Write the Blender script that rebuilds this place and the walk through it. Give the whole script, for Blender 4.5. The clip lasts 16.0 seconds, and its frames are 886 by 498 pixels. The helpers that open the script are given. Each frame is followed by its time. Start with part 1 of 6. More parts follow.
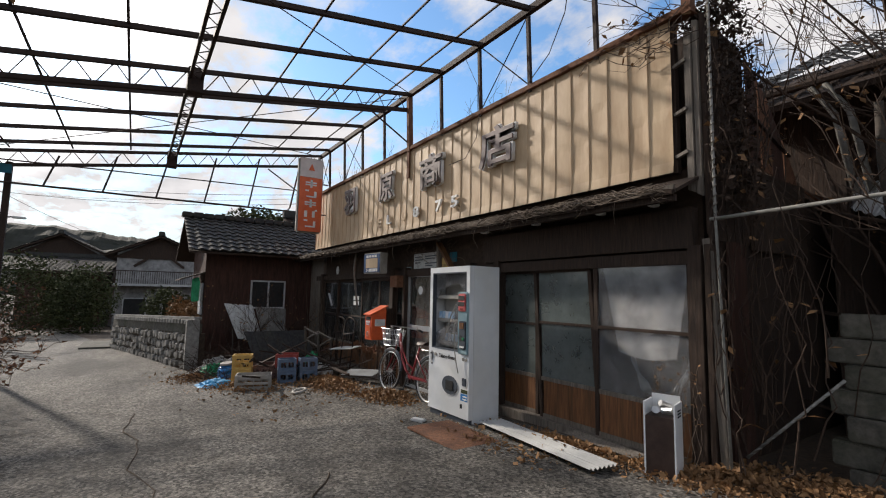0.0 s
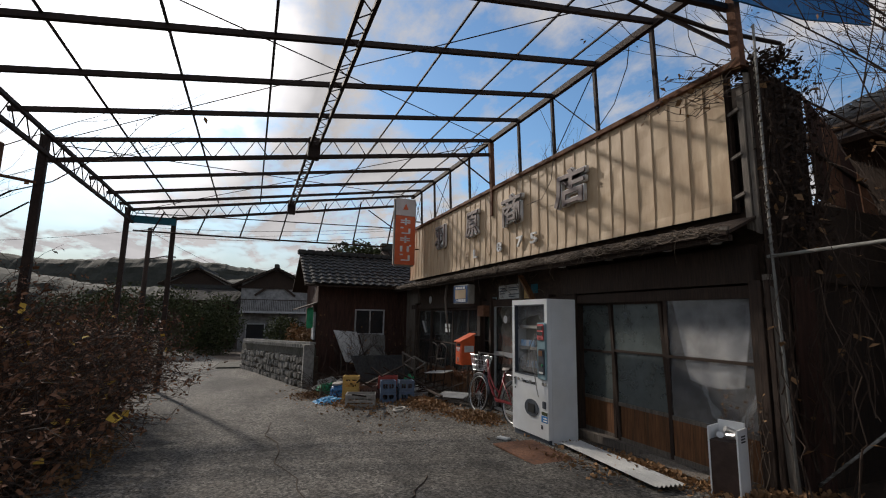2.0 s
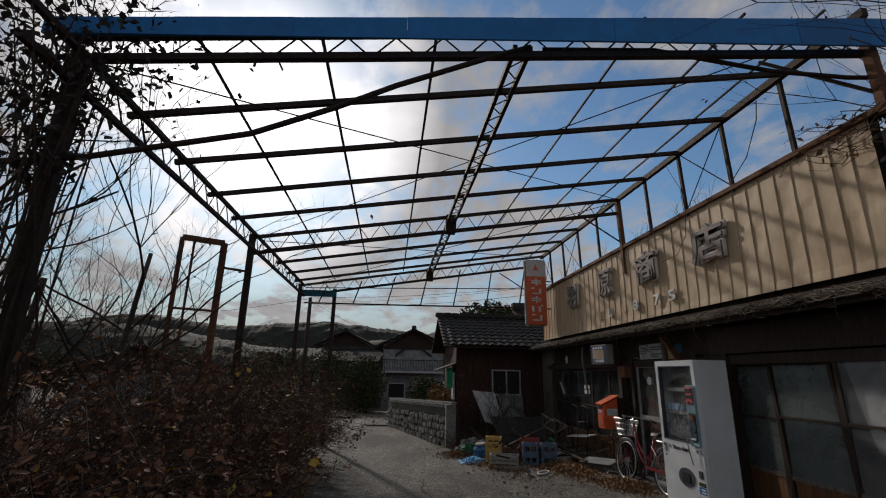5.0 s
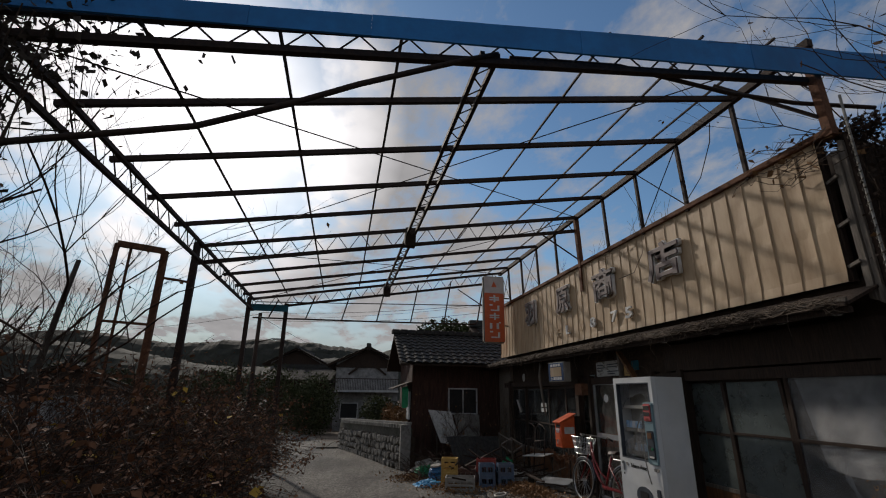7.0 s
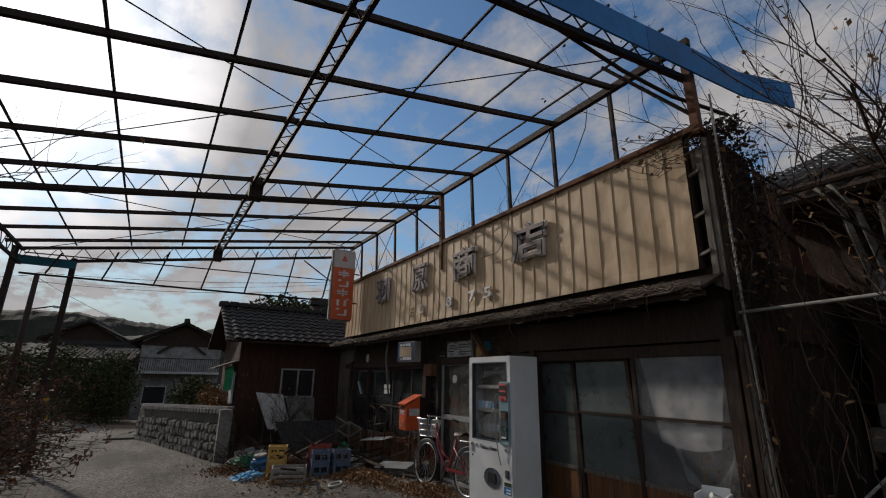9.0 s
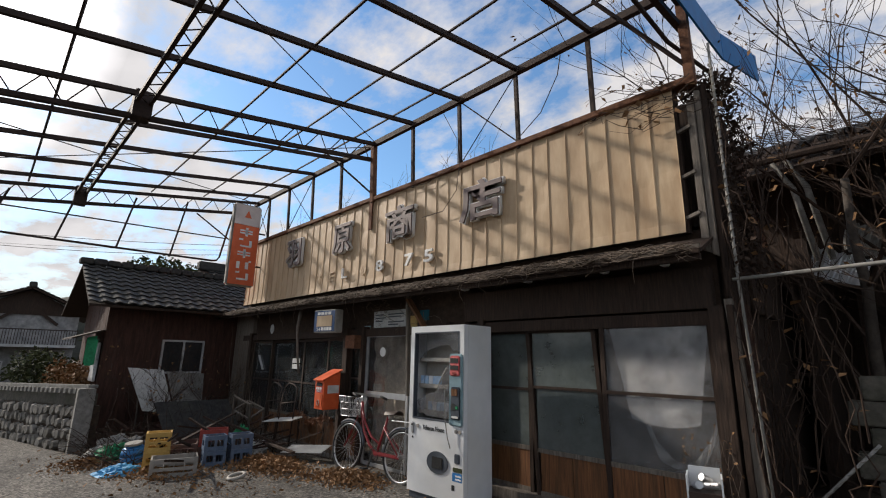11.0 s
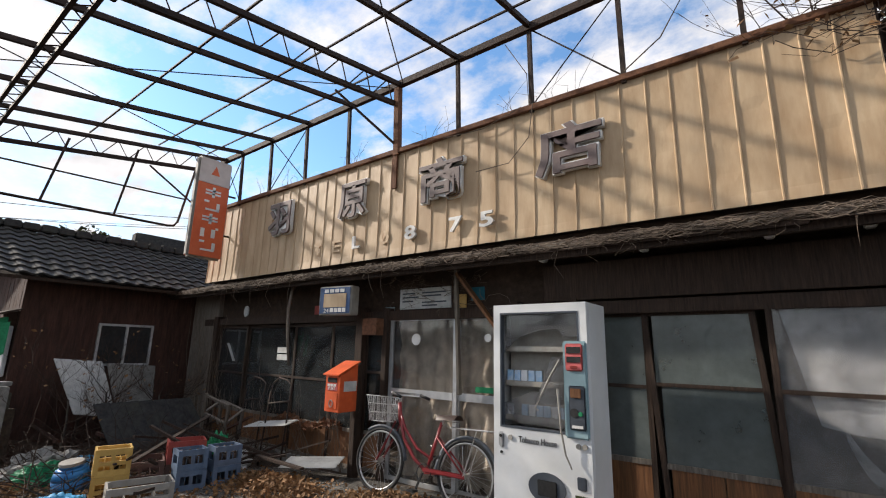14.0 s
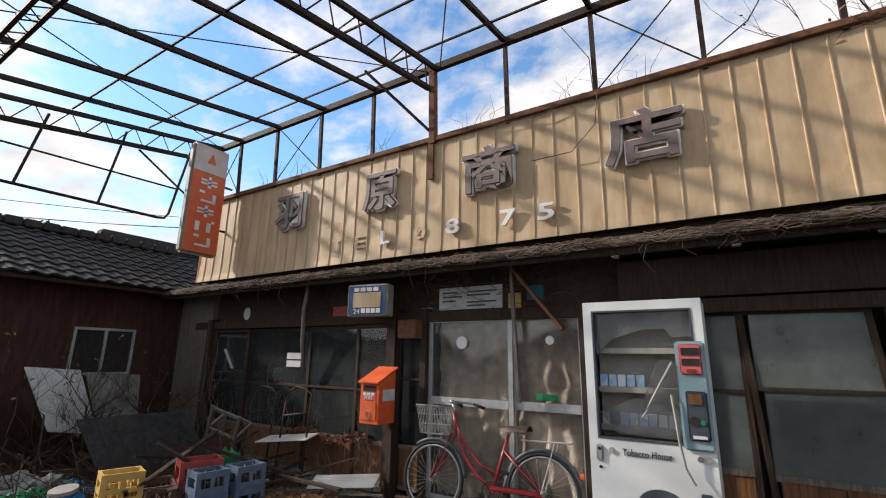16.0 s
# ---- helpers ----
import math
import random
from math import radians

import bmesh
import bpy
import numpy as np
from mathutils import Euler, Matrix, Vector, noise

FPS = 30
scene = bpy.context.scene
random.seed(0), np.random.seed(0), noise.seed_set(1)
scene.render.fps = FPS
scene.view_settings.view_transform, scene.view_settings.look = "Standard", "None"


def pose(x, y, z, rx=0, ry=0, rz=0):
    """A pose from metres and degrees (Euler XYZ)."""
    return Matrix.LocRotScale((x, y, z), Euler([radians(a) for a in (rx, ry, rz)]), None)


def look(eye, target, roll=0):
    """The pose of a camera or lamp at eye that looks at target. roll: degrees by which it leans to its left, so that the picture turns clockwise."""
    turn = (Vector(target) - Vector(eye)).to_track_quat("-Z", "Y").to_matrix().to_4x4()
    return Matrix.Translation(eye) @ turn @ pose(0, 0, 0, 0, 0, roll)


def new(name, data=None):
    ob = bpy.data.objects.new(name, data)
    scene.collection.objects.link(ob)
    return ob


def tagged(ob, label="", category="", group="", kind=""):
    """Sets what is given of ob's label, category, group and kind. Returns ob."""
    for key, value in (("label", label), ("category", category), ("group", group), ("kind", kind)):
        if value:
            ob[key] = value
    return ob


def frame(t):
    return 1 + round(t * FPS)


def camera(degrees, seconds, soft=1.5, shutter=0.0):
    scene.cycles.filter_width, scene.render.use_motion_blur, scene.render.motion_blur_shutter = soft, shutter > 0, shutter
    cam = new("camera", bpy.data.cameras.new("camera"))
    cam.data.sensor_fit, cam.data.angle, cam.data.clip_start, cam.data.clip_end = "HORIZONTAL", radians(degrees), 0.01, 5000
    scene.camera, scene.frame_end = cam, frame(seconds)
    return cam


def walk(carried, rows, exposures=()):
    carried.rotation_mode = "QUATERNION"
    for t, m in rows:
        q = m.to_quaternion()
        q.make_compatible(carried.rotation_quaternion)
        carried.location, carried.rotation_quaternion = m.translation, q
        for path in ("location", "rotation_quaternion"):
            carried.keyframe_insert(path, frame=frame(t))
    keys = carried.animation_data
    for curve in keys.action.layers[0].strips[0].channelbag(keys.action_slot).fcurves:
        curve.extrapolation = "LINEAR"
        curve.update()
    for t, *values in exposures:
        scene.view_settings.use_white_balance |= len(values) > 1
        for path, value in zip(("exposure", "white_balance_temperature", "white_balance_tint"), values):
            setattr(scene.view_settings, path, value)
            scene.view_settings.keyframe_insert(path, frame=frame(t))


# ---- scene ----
cam = camera(87.7, 16.0, soft=1.1)
METRES, EYE, TILT, LEAN, TURN = 7.04, 1.43, 0.0, 0.0, 56.3
ROWS = [
    (0.0, 0.0, 0.0, 0.0, -0.08, 6.18, -0.73),
    (0.5, 0.0032, -0.0314, 0.0014, 2.4, 6.65, -0.74),
    (1.0, 0.0147, -0.0561, 0.0048, 5.33, 7.23, -0.76),
    (1.5, 0.028, -0.0824, 0.0082, 8.23, 8.09, -0.72),
    (2.0, 0.0249, -0.1119, 0.01, 11.22, 9.05, -0.72),
    (2.5, 0.0268, -0.131, 0.0108, 14.97, 10.11, -0.72),
    (3.0, 0.0382, -0.1438, 0.012, 19.13, 11.13, -0.7),
    (3.5, 0.0476, -0.1611, 0.0124, 22.57, 12.4, -0.77),
    (4.0, 0.0447, -0.1905, 0.0143, 25.25, 13.71, -0.72),
    (6.5, 0.0316, -0.1903, 0.0127, 26.66, 17.72, -0.57),
    (7.0, 0.0193, -0.1688, 0.0131, 21.8, 18.1, -0.5),
    (7.5, 0.001, -0.147, 0.0102, 16.43, 17.93, -0.49),
    (8.0, -0.0156, -0.1252, 0.0097, 11.41, 17.45, -0.46),
    (8.5, -0.0282, -0.0949, 0.0071, 6.47, 17.09, -0.44),
    (9.0, -0.0432, -0.0629, 0.0056, 1.87, 16.43, -0.51),
    (9.5, -0.0681, -0.0326, 0.0054, -2.17, 15.61, -0.44),
    (10.0, -0.0821, 0.0031, 0.0012, -5.64, 14.85, -0.46),
    (12.5, -0.1972, 0.1985, -0.0005, -16.0, 12.89, -0.66),
    (13.0, -0.2202, 0.2433, -0.005, -17.03, 12.7, -0.68),
    (13.5, -0.2448, 0.2889, -0.0042, -18.06, 12.55, -0.63),
    (14.0, -0.2758, 0.326, -0.0027, -19.0, 12.71, -0.68),
    (14.5, -0.3017, 0.3616, -0.0059, -20.37, 12.96, -0.69),
    (15.0, -0.335, 0.3925, -0.006, -21.91, 13.21, -0.62),
    (15.5, -0.3668, 0.4167, -0.0069, -23.08, 13.47, -0.5),
    (16.0, -0.3846, 0.4434, -0.0089, -23.89, 13.66, -0.37),
]
# exposure follows the phone camera's own metering
EXPO = [(t, e, 6650, 13) for t, e in ((0.0, 0.0), (1.5, -0.4), (3.0, -0.95), (4.0, -1.15), (6.5, -1.25), (9.0, -1.1), (10.0, -0.7), (12.5, 0.35), (16.0, 0.28))]
walk(cam, [(t, pose(2.13, -4.02, EYE, 0, -0.6, 0) @ pose(0, 0, 0, TILT, LEAN, TURN) @ pose(METRES * x, METRES * y, METRES * z, 90 + pitch, roll, yaw)) for t, x, y, z, yaw, pitch, roll in ROWS], EXPO)

# ---- world and sun ----
SUN_DIR = Vector((-0.826, -0.275, 0.492)).normalized()
world = bpy.data.worlds.new("sky")
scene.world = world
world.use_nodes = True
wt = world.node_tree
wn, wl = wt.nodes, wt.links
wn.clear()
w_out = wn.new("ShaderNodeOutputWorld")
w_bg = wn.new("ShaderNodeBackground")
sky = wn.new("ShaderNodeTexSky")
sky.sky_type, sky.sun_disc = "NISHITA", False
sky.sun_elevation = math.asin(SUN_DIR.z)
sky.sun_rotation = math.atan2(SUN_DIR.x, SUN_DIR.y)
sky.dust_density, sky.air_density = 0.6, 1.2
w_co = wn.new("ShaderNodeTexCoord")
# clouds lie on a flat layer overhead, so they close up towards the horizon
w_sep = wn.new("ShaderNodeSeparateXYZ")
wl.new(w_co.outputs["Generated"], w_sep.inputs[0])
w_h = wn.new("ShaderNodeMath")
w_h.operation = "ADD"
w_h.inputs[1].default_value = 0.22
wl.new(w_sep.outputs["Z"], w_h.inputs[0])
w_hm = wn.new("ShaderNodeMath")
w_hm.operation = "MAXIMUM"
w_hm.inputs[1].default_value = 0.12
wl.new(w_h.outputs[0], w_hm.inputs[0])
w_inv = wn.new("ShaderNodeMath")
w_inv.operation = "DIVIDE"
w_inv.inputs[0].default_value = 1.0
wl.new(w_hm.outputs[0], w_inv.inputs[1])
w_flat = wn.new("ShaderNodeVectorMath")
w_flat.operation = "SCALE"
wl.new(w_co.outputs["Generated"], w_flat.inputs[0])
wl.new(w_inv.outputs[0], w_flat.inputs["Scale"])
w_map = wn.new("ShaderNodeMapping")
w_map.inputs["Location"].default_value = (1.3, 0.4, 0.0)
w_map.inputs["Scale"].default_value = (1.0, 1.25, 0.35)
wl.new(w_flat.outputs[0], w_map.inputs["Vector"])
w_n0 = wn.new("ShaderNodeTexNoise")
w_n0.inputs["Scale"].default_value, w_n0.inputs["Detail"].default_value, w_n0.inputs["Roughness"].default_value = 2.6, 12.0, 0.62
wl.new(w_map.outputs[0], w_n0.inputs["Vector"])
# a clearer gap in the cloud to the north-west
w_gap = wn.new("ShaderNodeVectorMath")
w_gap.operation = "DOT_PRODUCT"
w_gap.inputs[1].default_value = Vector((-0.66, 0.45, 0.60)).normalized()
wl.new(w_co.outputs["Generated"], w_gap.inputs[0])
w_gr = wn.new("ShaderNodeMapRange")
w_gr.inputs["From Min"].default_value, w_gr.inputs["From Max"].default_value = 0.86, 1.0
w_gr.inputs["To Min"].default_value, w_gr.inputs["To Max"].default_value = -0.05, 0.085
wl.new(w_gap.outputs["Value"], w_gr.inputs["Value"])
w_n = wn.new("ShaderNodeMath")
w_n.operation = "SUBTRACT"
wl.new(w_n0.outputs[0], w_n.inputs[0])
wl.new(w_gr.outputs[0], w_n.inputs[1])
w_r = wn.new("ShaderNodeValToRGB")
w_r.color_ramp.elements[0].position, w_r.color_ramp.elements[1].position = 0.42, 0.60
wl.new(w_n.outputs[0], w_r.inputs[0])
# cloud brightness: thick parts grey, thin parts bright, brighter towards the sun
w_n2 = wn.new("ShaderNodeTexNoise")
w_n2.inputs["Scale"].default_value, w_n2.inputs["Detail"].default_value = 5.0, 8.0
wl.new(w_map.outputs[0], w_n2.inputs["Vector"])
w_r2 = wn.new("ShaderNodeValToRGB")
w_r2.color_ramp.elements[0].position, w_r2.color_ramp.elements[0].color = 0.34, (7.3, 7.35, 7.5, 1)
w_r2.color_ramp.elements[1].position, w_r2.color_ramp.elements[1].color = 0.62, (9.2, 9.2, 9.3, 1)
wl.new(w_n2.outputs[0], w_r2.inputs[0])
w_dot = wn.new("ShaderNodeVectorMath")
w_dot.operation = "DOT_PRODUCT"
w_dot.inputs[1].default_value = SUN_DIR
wl.new(w_co.outputs["Generated"], w_dot.inputs[0])
w_pw = wn.new("ShaderNodeMapRange")
w_pw.inputs["From Min"].default_value, w_pw.inputs["From Max"].default_value = 0.93, 1.0
w_pw.inputs["To Min"].default_value, w_pw.inputs["To Max"].default_value = 1.0, 4.5
wl.new(w_dot.outputs["Value"], w_pw.inputs["Value"])
w_sc = wn.new("ShaderNodeVectorMath")
w_sc.operation = "SCALE"
wl.new(w_r2.outputs[0], w_sc.inputs[0])
wl.new(w_pw.outputs[0], w_sc.inputs["Scale"])
w_mix = wn.new("ShaderNodeMix")
w_mix.data_type = "RGBA"
w_near = wn.new("ShaderNodeMapRange")
w_near.inputs["From Min"].default_value, w_near.inputs["From Max"].default_value = 0.96, 0.998
wl.new(w_dot.outputs["Value"], w_near.inputs["Value"])
w_max = wn.new("ShaderNodeMath")
w_max.operation = "MAXIMUM"
wl.new(w_r.outputs[0], w_max.inputs[0])
wl.new(w_near.outputs[0], w_max.inputs[1])
# pale haze low over the horizon
w_hz = wn.new("ShaderNodeMapRange")
w_hz.inputs["From Min"].default_value, w_hz.inputs["From Max"].default_value = 0.06, 0.26
w_hz.inputs["To Min"].default_value, w_hz.inputs["To Max"].default_value = 0.85, 0.0
wl.new(w_sep.outputs["Z"], w_hz.inputs["Value"])
w_max2 = wn.new("ShaderNodeMath")
w_max2.operation = "MAXIMUM"
wl.new(w_max.outputs[0], w_max2.inputs[0])
wl.new(w_hz.outputs[0], w_max2.inputs[1])
wl.new(w_max2.outputs[0], w_mix.inputs["Factor"])
w_sky = wn.new("ShaderNodeMix")
w_sky.data_type, w_sky.blend_type = "RGBA", "MULTIPLY"
w_sky.inputs["Factor"].default_value = 1.0
w_sky.inputs[7].default_value = (1.22, 1.72, 2.1, 1)
wl.new(sky.outputs[0], w_sky.inputs[6])
wl.new(w_sky.outputs[2], w_mix.inputs[6])
wl.new(w_sc.outputs[0], w_mix.inputs[7])
wl.new(w_mix.outputs[2], w_bg.inputs["Color"])
w_bg.inputs["Strength"].default_value = 0.094
wl.new(w_bg.outputs[0], w_out.inputs[0])

sun_data = bpy.data.lights.new("sun", "SUN")
sun_data.energy, sun_data.angle, sun_data.color = 4.5, radians(1.8), (1.0, 0.93, 0.82)
sun = new("sun", sun_data)
sun.matrix_world = look((0, 0, 0), -SUN_DIR)


# ---- materials ----
def mat(name, c1, c2, scale=8.0, rough=0.7, metal=0.0, bump=0.25, stain=None, amount=0.5, stretch=(1, 1, 1), spec=0.3):
    """Two tones mixed by fine grain, with larger stains, relief from the grain, shifted per object."""
    m = bpy.data.materials.new(name)
    m.use_nodes = True
    n, l = m.node_tree.nodes, m.node_tree.links
    p = n["Principled BSDF"]
    co, info, add, mp = n.new("ShaderNodeTexCoord"), n.new("ShaderNodeObjectInfo"), n.new("ShaderNodeVectorMath"), n.new("ShaderNodeMapping")
    l.new(co.outputs["Object"], mp.inputs["Vector"])
    mp.inputs["Scale"].default_value = stretch
    sc = n.new("ShaderNodeMath")
    sc.operation = "MULTIPLY"
    sc.inputs[1].default_value = 31.0
    l.new(info.outputs["Random"], sc.inputs[0])
    l.new(mp.outputs[0], add.inputs[0])
    l.new(sc.outputs[0], add.inputs[1])
    fine, coarse = n.new("ShaderNodeTexNoise"), n.new("ShaderNodeTexNoise")
    for node, s, d in ((fine, scale, 8.0), (coarse, scale * 0.16, 4.0)):
        node.inputs["Scale"].default_value, node.inputs["Detail"].default_value, node.inputs["Roughness"].default_value = s, d, 0.65
        l.new(add.outputs[0], node.inputs["Vector"])
    r = n.new("ShaderNodeValToRGB")
    r.color_ramp.elements[0].position, r.color_ramp.elements[1].position = 0.33, 0.67
    r.color_ramp.elements[0].color, r.color_ramp.elements[1].color = (*c1, 1), (*c2, 1)
    l.new(fine.outputs[0], r.inputs[0])
    mx = n.new("ShaderNodeMix")
    mx.data_type = "RGBA"
    r2 = n.new("ShaderNodeMapRange")
    r2.inputs["From Min"].default_value, r2.inputs["From Max"].default_value = 0.45, 0.72
    r2.inputs["To Max"].default_value = amount
    l.new(coarse.outputs[0], r2.inputs["Value"])
    l.new(r2.outputs[0], mx.inputs["Factor"])
    l.new(r.outputs[0], mx.inputs[6])
    mx.inputs[7].default_value = (*(stain or [v * 0.55 for v in c1]), 1)
    l.new(mx.outputs[2], p.inputs["Base Color"])
    rr = n.new("ShaderNodeMapRange")
    rr.inputs["To Min"].default_value, rr.inputs["To Max"].default_value = max(rough - 0.12, 0.03), min(rough + 0.12, 1)
    l.new(fine.outputs[0], rr.inputs["Value"])
    l.new(rr.outputs[0], p.inputs["Roughness"])
    p.inputs["Metallic"].default_value = metal
    p.inputs["Specular IOR Level"].default_value = spec
    if bump:
        b = n.new("ShaderNodeBump")
        b.inputs["Strength"].default_value, b.inputs["Distance"].default_value = bump, 0.02
        l.new(fine.outputs[0], b.inputs["Height"])
        l.new(b.outputs[0], p.inputs["Normal"])
    return m


def glass(name, tint, rough, trans):
    m = mat(name, tint, [v * 0.7 for v in tint], 6.0, rough, 0, 0.0, amount=0.4, spec=0.5)
    nodes = m.node_tree.nodes
    nodes["Principled BSDF"].inputs["Transmission Weight"].default_value = trans
    nodes["Map Range.001"].inputs["To Min"].default_value, nodes["Map Range.001"].inputs["To Max"].default_value = max(rough - 0.02, 0.0), rough + 0.02
    return m


M_ASPHALT = mat("worn_asphalt", (0.036, 0.033, 0.029), (0.145, 0.134, 0.117), 34, 0.9, 0, 1.0, (0.055, 0.048, 0.04), 0.85)
M_ASPHALT.node_tree.nodes["Color Ramp"].color_ramp.elements[0].position = 0.38
M_ASPHALT.node_tree.nodes["Color Ramp"].color_ramp.elements[1].position = 0.63
def speckle(m, scale, light, dark):
    """Small stones scattered in the surface: paler and darker grains, each with its own tone."""
    n, l = m.node_tree.nodes, m.node_tree.links
    p = n["Principled BSDF"]
    old = p.inputs["Base Color"].links[0].from_socket
    co, vo = n.new("ShaderNodeTexCoord"), n.new("ShaderNodeTexVoronoi")
    vo.inputs["Scale"].default_value = scale
    l.new(co.outputs["Object"], vo.inputs["Vector"])
    gr = n.new("ShaderNodeSeparateColor")
    l.new(vo.outputs["Color"], gr.inputs[0])
    mr = n.new("ShaderNodeMapRange")
    mr.inputs["From Min"].default_value, mr.inputs["From Max"].default_value = 0.0, 1.0
    mr.inputs["To Min"].default_value, mr.inputs["To Max"].default_value = dark, light
    l.new(gr.outputs[0], mr.inputs["Value"])
    mu = n.new("ShaderNodeVectorMath")
    mu.operation = "SCALE"
    worn, mp = n.new("ShaderNodeTexNoise"), n.new("ShaderNodeMapping")
    mp.inputs["Scale"].default_value = (0.35, 1.0, 1.0)
    l.new(co.outputs["Object"], mp.inputs["Vector"])
    l.new(mp.outputs[0], worn.inputs["Vector"])
    worn.inputs["Scale"].default_value, worn.inputs["Detail"].default_value, worn.inputs["Roughness"].default_value = 1.1, 6.0, 0.6
    wr = n.new("ShaderNodeMapRange")
    wr.inputs["From Min"].default_value, wr.inputs["From Max"].default_value = 0.36, 0.64
    wr.inputs["To Min"].default_value, wr.inputs["To Max"].default_value = 0.6, 1.5
    l.new(worn.outputs[0], wr.inputs["Value"])
    both = n.new("ShaderNodeMath")
    both.operation = "MULTIPLY"
    l.new(mr.outputs[0], both.inputs[0])
    l.new(wr.outputs[0], both.inputs[1])
    l.new(old, mu.inputs[0])
    l.new(both.outputs[0], mu.inputs["Scale"])
    l.new(mu.outputs[0], p.inputs["Base Color"])


speckle(M_ASPHALT, 42.0, 1.9, 0.35)
M_EARTH = mat("leafy_earth", (0.04, 0.03, 0.022), (0.09, 0.065, 0.045), 22, 0.95, 0, 0.8)
M_STEEL = mat("rusty_dark_steel", (0.022, 0.016, 0.014), (0.06, 0.036, 0.026), 30, 0.75, 0.2, 0.3)
M_RUST = mat("brown_rust", (0.10, 0.042, 0.022), (0.21, 0.10, 0.055), 25, 0.85, 0.1, 0.4, (0.05, 0.025, 0.02))
M_TIN = mat("tan_painted_tin", (0.38, 0.255, 0.145), (0.56, 0.42, 0.27), 5, 0.55, 0.0, 0.12, (0.36, 0.24, 0.14), 0.55, (1, 1, 0.25))
M_OLDWOOD = mat("weathered_dark_wood", (0.018, 0.011, 0.008), (0.058, 0.036, 0.025), 18, 0.85, 0, 0.6, (0.025, 0.018, 0.014), 0.6, (3, 3, 0.25))
M_GREYWOOD = mat("grey_weathered_wood", (0.10, 0.085, 0.07), (0.22, 0.19, 0.16), 16, 0.85, 0, 0.6, (0.06, 0.05, 0.04), 0.5, (3, 3, 0.3))
M_KICK = mat("orange_brown_plywood", (0.10, 0.042, 0.019), (0.25, 0.115, 0.048), 14, 0.7, 0, 0.35, (0.07, 0.04, 0.02), 0.8, (4, 4, 0.25))
M_MUD = mat("brown_mud_plaster", (0.028, 0.018, 0.012), (0.06, 0.038, 0.026), 12, 0.95, 0, 0.5)
M_CLAD = mat("dark_red_brown_boards", (0.035, 0.017, 0.012), (0.085, 0.04, 0.028), 12, 0.85, 0, 0.4, None, 0.6, (2, 2, 0.3))
M_TILE = mat("dark_grey_roof_tile", (0.014, 0.014, 0.015), (0.048, 0.047, 0.045), 14, 0.78, 0, 0.3, (0.06, 0.06, 0.045), 0.5)
M_STONE = mat("grey_wall_stone", (0.05, 0.048, 0.04), (0.30, 0.285, 0.26), 5, 0.9, 0, 0.7, (0.09, 0.085, 0.07), 0.7)
M_CONC = mat("stained_concrete", (0.17, 0.165, 0.15), (0.30, 0.29, 0.27), 14, 0.9, 0, 0.4, (0.08, 0.08, 0.07), 0.7)
M_WHITE = mat("white_enamel", (0.66, 0.68, 0.69), (0.74, 0.75, 0.75), 5, 0.35, 0, 0.02, (0.52, 0.50, 0.44), 0.5, spec=0.5)
M_PLASTER = mat("old_white_plaster", (0.34, 0.34, 0.33), (0.5, 0.5, 0.48), 4, 0.8, 0, 0.2, (0.25, 0.25, 0.24), 0.6)
M_BLUEGREY = mat("blue_grey_plastic", (0.22, 0.33, 0.36), (0.27, 0.38, 0.41), 8, 0.45, 0, 0.02)
M_DARKGREY = mat("dark_grey_plastic", (0.05, 0.06, 0.075), (0.08, 0.09, 0.105), 9, 0.45, 0, 0.03)
M_REDPL = mat("faded_red_plastic", (0.55, 0.10, 0.10), (0.66, 0.17, 0.16), 9, 0.5, 0, 0.03)
M_BLACK = mat("black_rubber", (0.012, 0.012, 0.012), (0.03, 0.03, 0.03), 20, 0.7, 0, 0.15)
M_CHROME = mat("dull_chrome", (0.5, 0.5, 0.5), (0.62, 0.62, 0.62), 20, 0.3, 0.9, 0.03, (0.25, 0.2, 0.16), 0.4)
M_ALU = mat("dull_aluminium", (0.42, 0.43, 0.44), (0.55, 0.56, 0.57), 14, 0.45, 0.6, 0.05, (0.25, 0.24, 0.22), 0.5)
M_REDPAINT = mat("dark_red_paint", (0.19, 0.014, 0.018), (0.27, 0.025, 0.027), 12, 0.35, 0.0, 0.03, spec=0.5)
M_ORANGE = mat("orange_red_painted_steel", (0.58, 0.085, 0.025), (0.70, 0.125, 0.035), 9, 0.5, 0, 0.05, (0.34, 0.10, 0.04), 0.6)
M_SIGNRED = mat("orange_red_sign", (0.62, 0.11, 0.04), (0.72, 0.16, 0.06), 5, 0.5, 0, 0.03, (0.5, 0.16, 0.09), 0.5)
M_SIGNTOP = mat("faded_white_sign", (0.58, 0.50, 0.46), (0.68, 0.60, 0.55), 5, 0.55, 0, 0.03)
M_LETTERW = mat("off_white_lettering", (0.70, 0.69, 0.66), (0.78, 0.77, 0.74), 10, 0.5, 0, 0.02)
M_KANJI = mat("grey_brown_letter_face", (0.13, 0.10, 0.095), (0.21, 0.165, 0.15), 7, 0.6, 0, 0.1, (0.16, 0.09, 0.09), 0.5)
M_YELLOW = mat("yellow_crate_plastic", (0.50, 0.31, 0.08), (0.62, 0.41, 0.13), 10, 0.5, 0, 0.05, (0.35, 0.22, 0.06), 0.5)
M_CRATEB = mat("dusty_blue_crate_plastic", (0.07, 0.11, 0.17), (0.12, 0.17, 0.25), 10, 0.5, 0, 0.05, (0.12, 0.12, 0.13), 0.5)
M_CRATER = mat("dark_red_crate_plastic", (0.26, 0.04, 0.035), (0.36, 0.07, 0.05), 10, 0.5, 0, 0.05)
